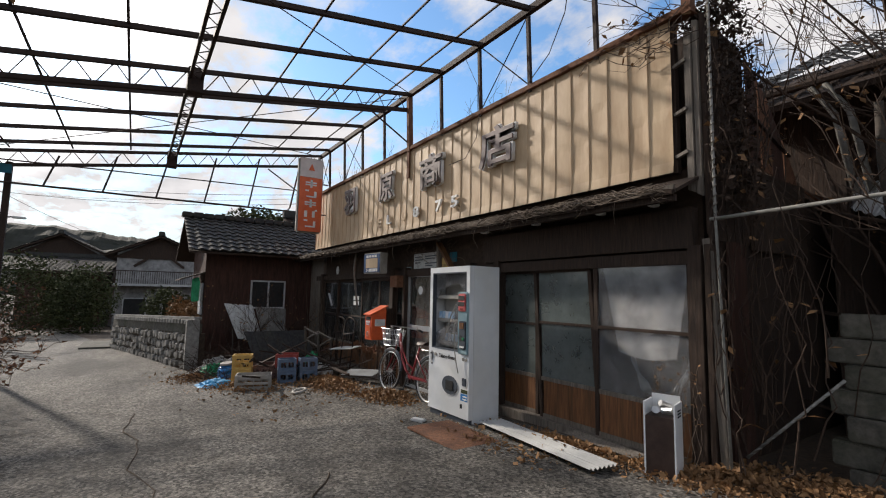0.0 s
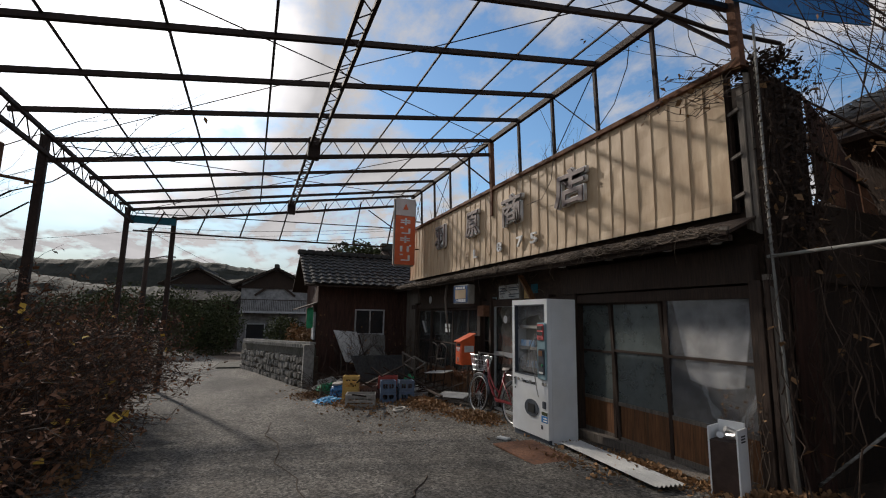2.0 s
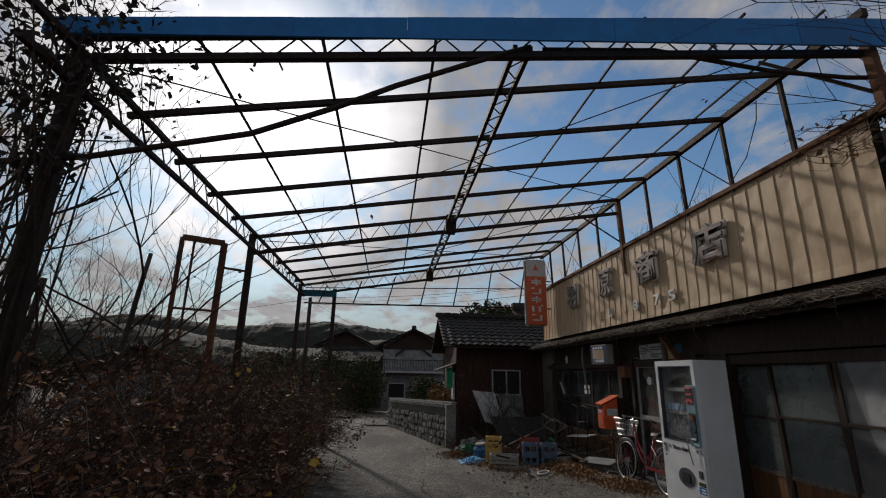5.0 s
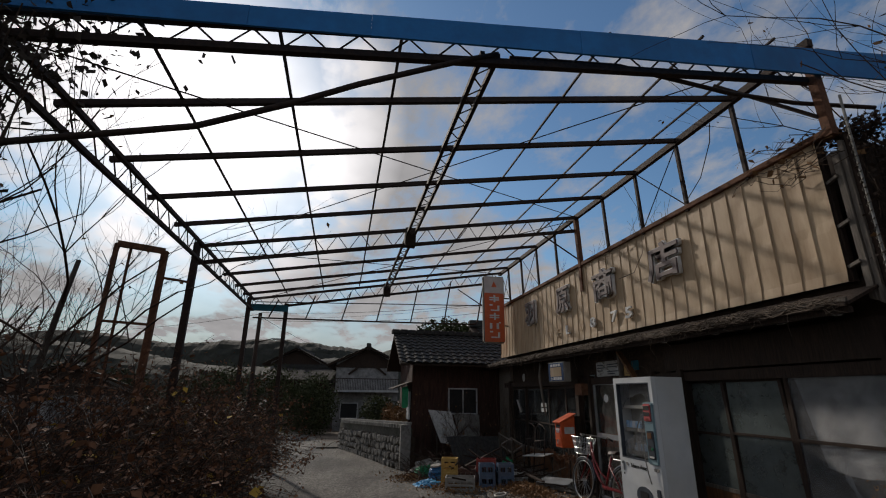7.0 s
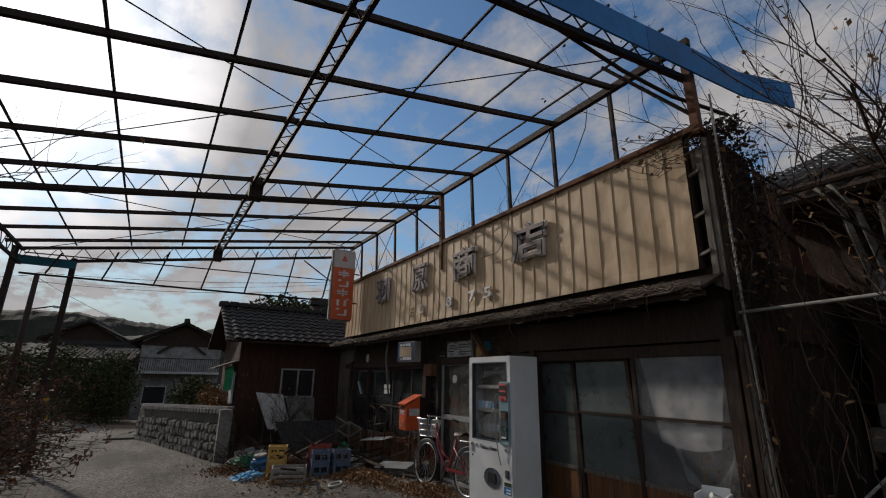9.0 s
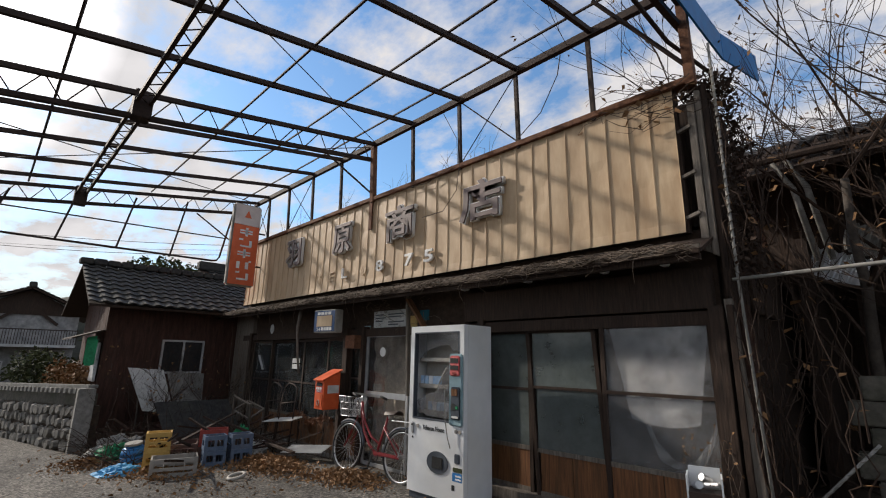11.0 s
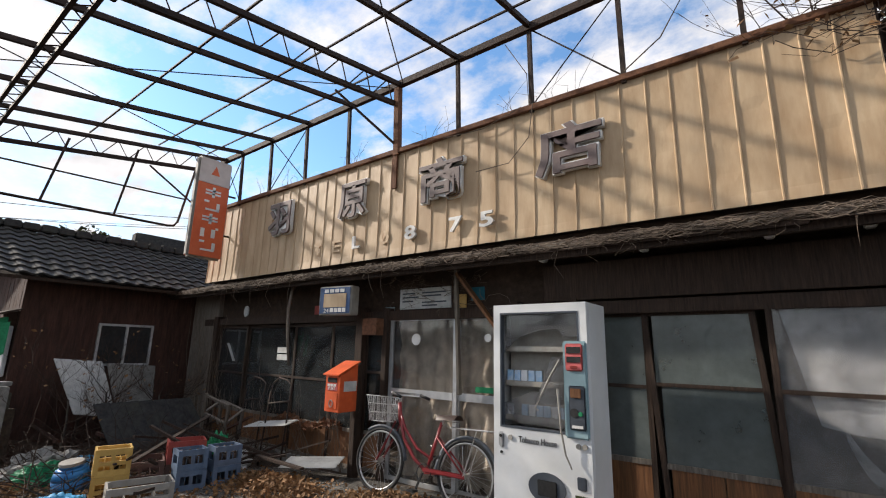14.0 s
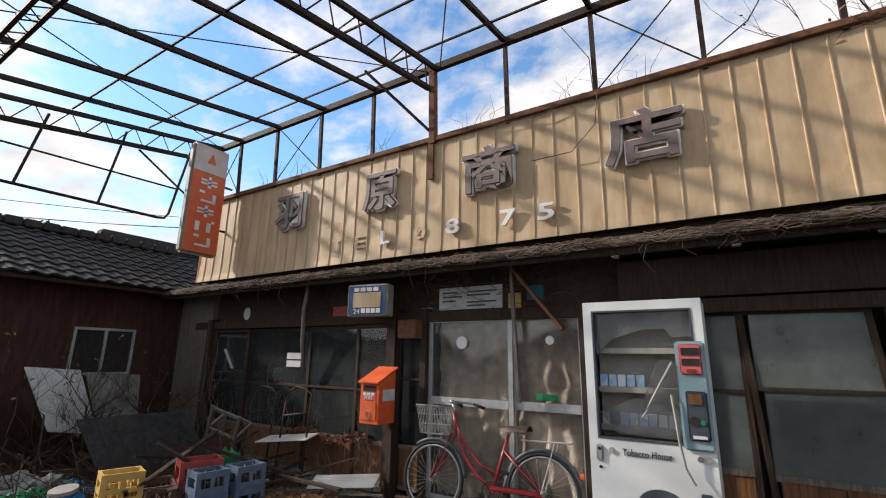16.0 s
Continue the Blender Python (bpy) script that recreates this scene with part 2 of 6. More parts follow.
M_CRATEG = mat("grey_crate_plastic", (0.28, 0.26, 0.23), (0.38, 0.36, 0.32), 10, 0.6, 0, 0.08, (0.15, 0.13, 0.11), 0.6)
M_CRATEBR = mat("brown_crate_plastic", (0.10, 0.055, 0.045), (0.15, 0.085, 0.07), 10, 0.6, 0, 0.08)
M_BLUE = mat("bright_blue_plastic", (0.02, 0.14, 0.36), (0.04, 0.22, 0.50), 10, 0.4, 0, 0.05)
M_TARP = mat("crumpled_blue_tarp", (0.03, 0.26, 0.50), (0.08, 0.36, 0.62), 20, 0.5, 0, 0.5)
M_GREEN = mat("green_plastic_net", (0.01, 0.17, 0.07), (0.02, 0.28, 0.12), 25, 0.6, 0, 0.3)
M_VALANCE = mat("faded_blue_canopy_board", (0.010, 0.15, 0.42), (0.016, 0.21, 0.54), 6, 0.6, 0, 0.08, (0.01, 0.09, 0.22), 0.5)
M_TEAL = mat("dark_teal_board", (0.01, 0.10, 0.14), (0.02, 0.15, 0.20), 6, 0.6, 0, 0.1)
M_LEAF = mat("dry_brown_leaf", (0.13, 0.065, 0.028), (0.34, 0.19, 0.085), 9, 0.8, 0, 0.2, (0.07, 0.04, 0.02), 0.6)
M_YLEAF = mat("yellow_leaf", (0.50, 0.27, 0.03), (0.62, 0.42, 0.07), 9, 0.7, 0, 0.1)
M_TWIG = mat("brown_twig", (0.026, 0.016, 0.011), (0.065, 0.04, 0.027), 20, 0.85, 0, 0.3)
M_VINE = mat("dry_grey_vine", (0.09, 0.065, 0.048), (0.19, 0.15, 0.115), 20, 0.9, 0, 0.4)
M_BARK = mat("dark_bark", (0.045, 0.036, 0.03), (0.09, 0.075, 0.06), 15, 0.9, 0, 0.6)
M_EVERGREEN = mat("dark_green_foliage", (0.022, 0.030, 0.010), (0.052, 0.06, 0.022), 6, 0.9, 0, 0.2, (0.08, 0.08, 0.016), 0.4)
M_HILL = mat("wooded_hill", (0.016, 0.018, 0.014), (0.036, 0.038, 0.028), 0.3, 0.95, 0, 0.6)
M_CURTAIN = mat("grey_lace_curtain", (0.30, 0.30, 0.297), (0.38, 0.38, 0.375), 10, 0.9, 0, 0.1, (0.40, 0.38, 0.34), 0.6)
M_CURTAIN2 = mat("dusty_beige_curtain", (0.40, 0.35, 0.29), (0.56, 0.49, 0.42), 10, 0.9, 0, 0.15, (0.18, 0.14, 0.11), 0.6)
M_PAPER = mat("faded_paper", (0.45, 0.46, 0.45), (0.62, 0.62, 0.60), 12, 0.8, 0, 0.05, (0.30, 0.28, 0.24), 0.5)
M_PACK = mat("pale_blue_packet", (0.25, 0.45, 0.68), (0.62, 0.70, 0.76), 14, 0.5, 0, 0.0)
M_PACKW = mat("white_packet", (0.60, 0.62, 0.64), (0.70, 0.71, 0.72), 14, 0.5, 0, 0.0)
M_BROWN = mat("dark_brown_laminate", (0.045, 0.028, 0.022), (0.07, 0.045, 0.036), 14, 0.5, 0, 0.05)
M_INSIDE = mat("dim_interior_plaster", (0.14, 0.12, 0.10), (0.21, 0.185, 0.16), 4, 0.9, 0, 0.1)
M_GLASS = glass("dark_dusty_glass", (0.32, 0.35, 0.36), 0.04, 0.93)
M_FROST = glass("frosted_pane", (0.21, 0.245, 0.24), 0.10, 0.5)
M_DOORGLASS = glass("dusty_door_glass", (0.85, 0.84, 0.82), 0.03, 0.97)
M_NAVY = mat("faded_navy_print", (0.02, 0.05, 0.13), (0.04, 0.09, 0.2), 8, 0.5, 0, 0.03)
M_BRAMBLE = mat("red_brown_dead_leaf", (0.11, 0.05, 0.027), (0.26, 0.12, 0.06), 9, 0.8, 0, 0.2)
# concrete with greenish stains; the shade it stands in is put into its dark tone
M_BLOCK = mat("mossy_shade_dark_block", (0.05, 0.047, 0.04), (0.13, 0.12, 0.10), 12, 0.95, 0, 0.7, (0.04, 0.045, 0.025), 0.7)
M_HOUSE = mat("weathered_grey_house_wall", (0.15, 0.15, 0.15), (0.34, 0.33, 0.32), 3, 0.9, 0, 0.2, (0.10, 0.09, 0.08), 0.7)
M_CLEAR = glass("clear_plastic", (0.85, 0.87, 0.9), 0.05, 0.92)
M_DOORGLASS.node_tree.nodes["Principled BSDF"].inputs["Specular IOR Level"].default_value = 0.2
M_CLEAR.node_tree.nodes["Principled BSDF"].inputs["Specular IOR Level"].default_value = 0.18


# ---- mesh building ----
class Geo:
    """Collects vertices and faces for one mesh."""

    def __init__(self):
        self.v, self.f = [], []

    def add(self, vs, fs):
        k = len(self.v)
        self.v += [tuple(p) for p in vs]
        self.f += [tuple(i + k for i in q) for q in fs]
        return self

    def box(self, x0, y0, z0, x1, y1, z1, m=None):
        vs = [Vector((x, y, z)) for z in (z0, z1) for x, y in ((x0, y0), (x1, y0), (x1, y1), (x0, y1))]
        if m is not None:
            vs = [m @ p for p in vs]
        return self.add(vs, [(3, 2, 1, 0), (4, 5, 6, 7), (0, 1, 5, 4), (1, 2, 6, 5), (2, 3, 7, 6), (3, 0, 4, 7)])

    def bar(self, a, b, w, h=None):
        """A square bar from a to b."""
        a, b = Vector(a), Vector(b)
        h = h or w
        m = Matrix.Translation(a) @ (b - a).to_track_quat("Z", "Y").to_matrix().to_4x4()
        return self.box(-w / 2, -h / 2, 0, w / 2, h / 2, (b - a).length, m)

    def tube(self, pts, r, r2=None, n=6):
        pts = [Vector(p) for p in pts]
        r2 = r if r2 is None else r2
        vs, fs = [], []
        for i, p in enumerate(pts):
            d = pts[min(i + 1, len(pts) - 1)] - pts[max(i - 1, 0)]
            d = d.normalized() if d.length > 1e-6 else Vector((0, 0, 1))
            u = d.cross(Vector((0, 0, 1)) if abs(d.z) < 0.9 else Vector((1, 0, 0))).normalized()
            w = d.cross(u)
            rr = r + (r2 - r) * i / max(len(pts) - 1, 1)
            vs += [p + rr * (math.cos(2 * math.pi * j / n) * u + math.sin(2 * math.pi * j / n) * w) for j in range(n)]
        for i in range(len(pts) - 1):
            fs += [(i * n + j, i * n + (j + 1) % n, i * n + n + (j + 1) % n, i * n + n + j) for j in range(n)]
        fs += [tuple(range(n - 1, -1, -1)), tuple(range((len(pts) - 1) * n, len(pts) * n))]
        return self.add(vs, fs)

    def ring(self, c, r, t, axis="y", n=32, k=6):
        vs, fs = [], []
        for i in range(n):
            a = 2 * math.pi * i / n
            for j in range(k):
                b = 2 * math.pi * j / k
                u, w = (r + t * math.cos(b)), t * math.sin(b)
                p = (u * math.cos(a), w, u * math.sin(a)) if axis == "y" else (u * math.cos(a), u * math.sin(a), w)
                vs.append(Vector(c) + Vector(p))
                fs.append((i * k + j, i * k + (j + 1) % k, ((i + 1) % n) * k + (j + 1) % k, ((i + 1) % n) * k + j))
        return self.add(vs, fs)

    def slab(self, pts, d):
        """A flat polygon given thickness d (a vector)."""
        n = len(pts)
        a = [Vector(p) for p in pts]
        b = [p + Vector(d) for p in a]
        return self.add(a + b, [tuple(range(n - 1, -1, -1)), tuple(range(n, 2 * n))] + [(i, (i + 1) % n, n + (i + 1) % n, n + i) for i in range(n)])

    def sheet(self, fn, nu, nv):
        """A surface fn(u, v), u and v from 0 to 1."""
        vs = [fn(i / nu, j / nv) for j in range(nv + 1) for i in range(nu + 1)]
        return self.add(vs, [(j * (nu + 1) + i, j * (nu + 1) + i + 1, (j + 1) * (nu + 1) + i + 1, (j + 1) * (nu + 1) + i) for j in range(nv) for i in range(nu)])

    def leaf(self, p, size, rng):
        """One small bent leaf of two triangles."""
        a = Vector((rng.uniform(-1, 1), rng.uniform(-1, 1), rng.uniform(-0.7, 0.7))).normalized() * size
        b = Vector((rng.uniform(-1, 1), rng.uniform(-1, 1), rng.uniform(-0.7, 0.7))).normalized() * size * 0.34
        p = Vector(p)
        return self.add([p, p + a * 0.5 + b, p + a, p + a * 0.5 - b + Vector((0, 0, size * 0.15))], [(0, 1, 2), (0, 2, 3)])

    def mesh(self, name, material, bevel=0.0, smooth=False):
        me = bpy.data.meshes.new(name)
        me.from_pydata(self.v, [], self.f)
        bm = bmesh.new()
        bm.from_mesh(me)
        bmesh.ops.recalc_face_normals(bm, faces=bm.faces) if len(bm.faces) < 20000 else None
        if bevel:
            bmesh.ops.bevel(bm, geom=bm.edges[:], offset=bevel, segments=2, affect="EDGES", clamp_overlap=True)
        for f in bm.faces:
            f.smooth = smooth
        bm.to_mesh(me)
        bm.free()
        me.materials.append(material)
        return me


def thing(name, m, label, category, group="", kind=""):
    ob = new(name)
    ob.empty_display_size = 0.1
    ob.matrix_world = m
    ob.matrix_basis = m
    return tagged(ob, label, category, group, kind)


def part(name, geo, material, parent, label="", bevel=0.0, smooth=False, kind=""):
    ob = new(name, geo.mesh(name, material, bevel, smooth))
    ob.parent = parent
    return tagged(ob, label, kind=kind)


def single(name, geo, material, label="", category="", group="", kind="", bevel=0.0, smooth=False):
    return tagged(new(name, geo.mesh(name, material, bevel, smooth)), label, category, group, kind)


def lettering(name, text, size, depth, m, material, parent=None, label="", width=1.0, weight=0.0):
    """Raised letters as a mesh; m places the text's lower left corner, text lying in its own XY."""
    cu = bpy.data.curves.new(name, "FONT")
    cu.body, cu.size, cu.extrude, cu.offset, cu.resolution_u = text, size, depth / 2, weight, 2
    tmp = bpy.data.objects.new(name, cu)
    scene.collection.objects.link(tmp)
    me = bpy.data.meshes.new_from_object(tmp)
    bpy.data.objects.remove(tmp)
    me.name = name
    me.materials.clear()
    me.materials.append(material)
    if len(me.vertices):
        xs = [v.co.x for v in me.vertices]
        ys = [v.co.y for v in me.vertices]
        sx = width / max(max(xs) - min(xs), 1e-4) if width else 1.0
        x0, y0 = min(xs), min(ys)
        for v in me.vertices:
            v.co = Vector(((v.co.x - x0) * sx, v.co.y - y0, v.co.z))
    ob = new(name, me)
    ob.parent = parent
    ob.matrix_basis = m
    return tagged(ob, label)


def gz(x):
    """Height of the sloping road at x."""
    return 0.035 * max(min(x, 6.0), -45.0)

# ---- ground ----
g = Geo()
xs = [-500, -250, -120, -70] + [-45 + i for i in range(60)] + [40, 120, 400]
ys = [-400, -150, -60, -30] + [-16 + i for i in range(32)] + [40, 120, 400]
for yy in ys:
    for xx in xs:
        g.v.append((xx, yy, gz(xx) + (0.02 * noise.noise(Vector((xx * 0.6, yy * 0.6, 0))) if abs(xx) < 40 else 0)))
nx = len(xs)
for j in range(len(ys) - 1):
    for i in range(nx - 1):
        g.f.append((j * nx + i, j * nx + i + 1, (j + 1) * nx + i + 1, (j + 1) * nx + i))
single("ground", g, M_EARTH, "dark earth strewn with leaf litter", "ground", kind="structure", smooth=True)


def road_edges(x):
    """The paved strip's two edges at x."""
    lo = -6.1 if x > -6 else -6.1 - 0.11 * (-6 - x)
    if x > -6.5:
        hi = 0.0
    elif x > -9.5:
        hi = (-6.5 - x) / 3.0 * -2.9
    else:
        hi = -2.9 - (-9.5 - x) * 0.18
    return lo, hi


g = Geo()
N = 190
for i in range(N + 1):
    x = 20.0 - 54.0 * i / N
    lo, hi = road_edges(x)
    for j in range(25):
        y = lo + (hi - lo) * j / 24 + (0.07 * noise.noise(Vector((x * 1.3, j * 0.1, 7))) if j in (0, 24) else 0)
        g.v.append((x, y, gz(x) + 0.035 + 0.012 * noise.noise(Vector((x * 1.1, y * 1.1, 3))) - (0.04 if j in (0, 24) else 0)))
for i in range(N):
    for j in range(24):
        g.f.append((i * 25 + j, i * 25 + j + 1, i * 25 + 26 + j, i * 25 + 25 + j))
single("road", g, M_ASPHALT, "worn grey asphalt lane with cracks", "road", kind="structure", smooth=True)
g = Geo()
rng = random.Random(4)
for x0, y0, dx, dy, n in ((-5.0, -3.9, 0.32, 0.02, 26), (1.2, -2.3, -0.16, 0.16, 16), (-1.6, -2.6, 0.2, -0.11, 22)):
    x, y = x0, y0
    pts = []
    for k in range(n):
        pts.append((x, y, gz(x) + 0.036))
        x += dx * 0.5
        y += dy * 0.5 + rng.uniform(-0.05, 0.05)
    g.tube(pts, 0.010, 0.005, 4)
single("road_crack", g, M_EARTH, "dark earth-filled cracks across the asphalt", "crack", kind="structure")

# distant hills
for nm, xd, h, c in (("backdrop", -230, 30, 0.0), ("backdrop", -330, 48, 40.0)):
    g = Geo()

    def ridge(u, v, xd=xd, h=h, c=c):
        y = -420 + 900 * u
        top = h * (0.75 + 0.5 * noise.noise(Vector((y * 0.008 + c, 0, 0)))) + 1.2 * noise.noise(Vector((y * 0.09, c, 0))) + 0.9 * noise.noise(Vector((y * 0.35, c, 0)))
        return (xd - 60 * v + 3 * noise.noise(Vector((y * 0.1, v * 9, c))), y, -4 + (top + 5) * math.sin(v * math.pi / 2))

    g.sheet(ridge, 500, 10)
    single(nm, g, M_HILL, "low wooded hills in the distance", "hills", kind="structure")

# ---- canopy frame over the lane ----
RZ = lambda y: 5.08 + 0.165 * y
XT = (0.05, -5.0, -9.75)
canopy = thing("canopy_frame", pose(0, 0, 0), "rusty dark steel frame of a bare canopy over the lane", "canopy")
g = Geo()
g.bar((0.12, -0.05, RZ(0)), (-10.0, -0.05, RZ(0)), 0.07, 0.09)
part("wall_rail", g, M_STEEL, canopy)
g = Geo()
for dz in (0, -0.28):
    g.bar((0.6, -7.05, RZ(-7.05) + dz), (-9.9, -7.05, RZ(-7.05) + dz), 0.05, 0.05)
for i in range(50):
    xa = 0.4 - 10.2 * i / 50
    g.tube([(xa, -7.05, RZ(-7.05) - (0.28 if i % 2 else 0)), (xa - 0.204, -7.05, RZ(-7.05) - (0 if i % 2 else 0.28))], 0.009, n=4)
part("edge_beam", g, M_STEEL, canopy, "lattice edge beam")
g = Geo()
for dy in (-0.07, 0.07):
    g.bar((0.0, -3.5 + dy, RZ(-3.5) - 0.12), (-9.75, -3.5 + dy, RZ(-3.5) - 0.10), 0.04, 0.05)
for i in range(60):
    xa = 0.0 - 9.7 * i / 60
    s = 0.07 if i % 2 else -0.07
    g.tube([(xa, -3.5 + s, RZ(-3.5) - 0.11), (xa - 0.165, -3.5 - s, RZ(-3.5) - 0.11)], 0.009, n=4)
part("middle_beam", g, M_STEEL, canopy, "lattice beam down the middle")
for x in (-0.9, -1.93, -2.97, -4.0, -6.05, -7.1, -8.2, -9.2):
    g = Geo()
    g.bar((x, -7.2, RZ(-7.2) + 0.03), (x, 0.0, RZ(0) + 0.03), 0.05, 0.06)
    part("purlin", g, M_STEEL, canopy)
g = Geo()
g.bar((0.0, -7.2, 3.88), (0.0, 0.1, 4.70), 0.06)
g.bar((0.04, -7.2, 4.05), (0.04, 0.1, 4.92), 0.05)
for i in range(34):
    ya = -7.1 + 7.0 * i / 34
    yb = ya + 7.0 / 34
    a, b = (0, 0.2) if i % 2 else (0.2, 0)
    g.tube([(0.0, ya, 4.68 + 0.112 * ya + a), (0.0, yb, 4.68 + 0.112 * yb + b)], 0.009, n=4)
part("truss", g, M_STEEL, canopy)
for x in XT[1:]:
    g = Geo()
    g.bar((x, -7.2, RZ(-7.2)), (x, 0, RZ(0)), 0.05, 0.06)
    g.bar((x - 0.1, -7.2, RZ(-7.2) - 0.27), (x - 0.1, -0.05, RZ(0) - 0.27), 0.06, 0.06)
    for i in range(34):
        ya = -7.1 + 7.0 * i / 34
        yb = ya + 7.0 / 34
        a, b = (0, 0.27) if i % 2 else (0.27, 0)
        g.tube([(x - (0.1 if a else 0), ya, RZ(ya) - a), (x - (0.1 if b else 0), yb, RZ(yb) - b)], 0.009, n=4)
    part("truss", g, M_STEEL, canopy)
    g = Geo()
    g.box(x - 0.15, -3.60, RZ(-3.5) - 0.32, x + 0.04, -3.40, RZ(-3.5) + 0.04)
    part("node_plate", g, M_STEEL, canopy, bevel=0.01)
for y in (-6.2, -5.25, -4.28, -2.36, -1.34, -0.47):
    g = Geo()
    g.tube([(0.1, y, RZ(y) + 0.06), (-5, y, RZ(y) + 0.05), (-9.75, y, RZ(y) + 0.06)], 0.016, n=5)
    part("tie_rod", g, M_STEEL, canopy)
g = Geo()
for xa, xb in ((0.0, -4.9), (-5.1, -9.7)):
    g.tube([(xa, -7.0, RZ(-7) - 0.05), (xb, -0.1, RZ(0) - 0.05)], 0.008, n=4)
    g.tube([(xb, -7.0, RZ(-7) - 0.05), (xa, -0.1, RZ(0) - 0.05)], 0.008, n=4)
part("cross_brace", g, M_STEEL, canopy, "thin crossed bracing rods")
for i, x in enumerate((0.05, -0.95, -1.97, -2.98, -4.0, -5.05, -6.08, -7.15, -8.2, -9.2)):
    w = 0.085 if x in (0.05, -5.05) else 0.045
    g = Geo()
    g.bar((x, 0.0, 4.02), (x, -0.04, RZ(0)), w, w)
    part("upright", g, M_RUST if w > 0.05 else M_STEEL, canopy)
g = Geo()
for xa, xb in ((-1.97, -2.98), (-7.15, -8.2), (-9.2, -9.9)):
    g.tube([(xa, -0.02, RZ(0)), (xb, 0, 4.1)], 0.009, n=4)
    g.tube([(xb, -0.02, RZ(0)), (xa, 0, 4.1)], 0.009, n=4)
g.bar((-5.05, 0, 4.15), (-5.75, -0.6, RZ(-0.6)), 0.03)
g.bar((0.05, 0, 4.2), (-0.6, -0.6, RZ(-0.6)), 0.03)
part("wall_brace", g, M_STEEL, canopy, kind="stuff")
for x, y, top in ((0.05, -7.05, RZ(-7.05)), (-4.85, -7.1, RZ(-7.05)), (-9.55, -7.1, RZ(-7.05)), (-9.9, -6.2, RZ(-6.2) - 0.2)):
    g = Geo()
    g.bar((x, y, gz(x) - 0.05), (x, y, top), 0.10, 0.10)
    part("column", g, M_STEEL, canopy, bevel=0.008)
# frame hanging at the far end
g = Geo()
g.tube([(-9.75, -7.0, 3.42), (-9.75, -4.0, 3.44), (-9.75, -1.0, 3.48), (-9.75, -0.89, 3.50), (-9.75, -0.84, 3.58), (-9.75, -0.76, 4.04), (-9.75, -0.63, RZ(-0.63) - 0.2)], 0.022, n=8)
part("end_rail", g, M_STEEL, canopy, "bent pipe rail of the hanging end frame", smooth=True)
g = Geo()
g.tube([(-9.75, -7.0, 3.84), (-9.75, -3.0, 3.97), (-9.75, -0.76, 4.04)], 0.014, n=6)
part("end_rail", g, M_STEEL, canopy)
for y in (-6.6, -5.65, -4.7, -3.75, -2.8, -1.84):
    g = Geo()
    g.tube([(-9.75, y, 3.45), (-9.75, y + 0.2, RZ(y + 0.2) - 0.1)], 0.018, n=6)
    part("end_strut", g, M_STEEL, canopy)
g = Geo()
g.tube([(-9.75, -1.43, RZ(-1.43) - 0.35), (-9.75, -0.4, 3.86)], 0.016, n=6)
part("end_brace", g, M_STEEL, canopy)
g = Geo()
g.box(-9.86, -7.15, 3.62, -9.82, -6.15, 3.80)
part("end_board", g, M_TEAL, canopy, "small dark teal board", bevel=0.005)
for i in range(10):
    g = Geo()
    ya, yb = -7.3 + 0.92 * i, -7.3 + 0.92 * (i + 1)
    o = 0.003 * (i % 2)
    e = 0.16 if i > 8 else 0.0
    lo, hi = (lambda y: 4.665 + 0.092 * y), (lambda y: 4.975 + 0.115 * y)
    g.slab([(0.13 + o, ya, lo(ya) - o), (0.13 + o + e, yb - 0.001, lo(yb) - o), (0.13 + o + e, yb - 0.001, hi(yb)), (0.13 + o, ya, hi(ya))], (0.02, 0, 0))
    part("valance_board", g, M_VALANCE, canopy, "faded blue board along the front edge")
g = Geo()
g.tube([(0.03, -7.9, 2.9), (0.03, -6.85, 3.05), (0.03, -5.72, 3.33), (0.03, -5.08, 3.62), (0.03, -4.6, 3.87), (0.03, -4.13, 4.08), (0.03, -3.75, 4.25), (0.03, -3.44, 4.37)], 0.024, n=8)
part("bent_pipe", g, M_STEEL, canopy, "bent loose pipe under the frame", smooth=True)
g = Geo()
g.tube([(-0.06, -3.3, 4.43), (-0.06, -2.2, 4.54), (-0.06, -1.0, 4.43), (-0.06, -0.2, 4.44), (0.1, 0.6, 4.4)], 0.022, n=6)
part("bent_pipe", g, M_STEEL, canopy, "bent loose pipe under the frame", smooth=True)

# rusty ladder-like mast behind the thicket
mast = thing("steel_mast", pose(-4.48, -7.43, gz(-4.5)), "rusty square steel mast standing in the thicket", "mast")
MT = 3.63 - gz(-4.5)
for x, y, w in ((0, 0, 0.085), (0.28, -0.56, 0.055), (0.2, -0.4, 0.03)):
    g = Geo()
    g.bar((x, y, -0.1), (x, y, MT), w)
    part("leg", g, M_RUST, mast)
for z, w in ((MT, 0.085), (MT - 1.15, 0.035), (MT - 1.9, 0.035)):
    g = Geo()
    g.bar((0, 0, z), (0.28, -0.56, z), w)
    part("crossbar", g, M_RUST, mast)
g = Geo()
g.bar((0, 0, MT - 0.42), (-0.36, 0.33, MT - 0.40), 0.035)
part("tie_bar", g, M_RUST, mast)

# ---- shop building ----
X0, X1 = -10.15, -0.09
shop = thing("shop_building", pose(0, 0, 0), "abandoned single-storey wooden shop with a tan tin parapet", "shop", kind="structure")


def wall(name, x0, y0, z0, x1, y1, z1, material, parent=shop, label=""):
    g = Geo()
    g.box(x0, y0, z0, x1, y1, z1)
    return part(name, g, material, parent, label, bevel=0.004)


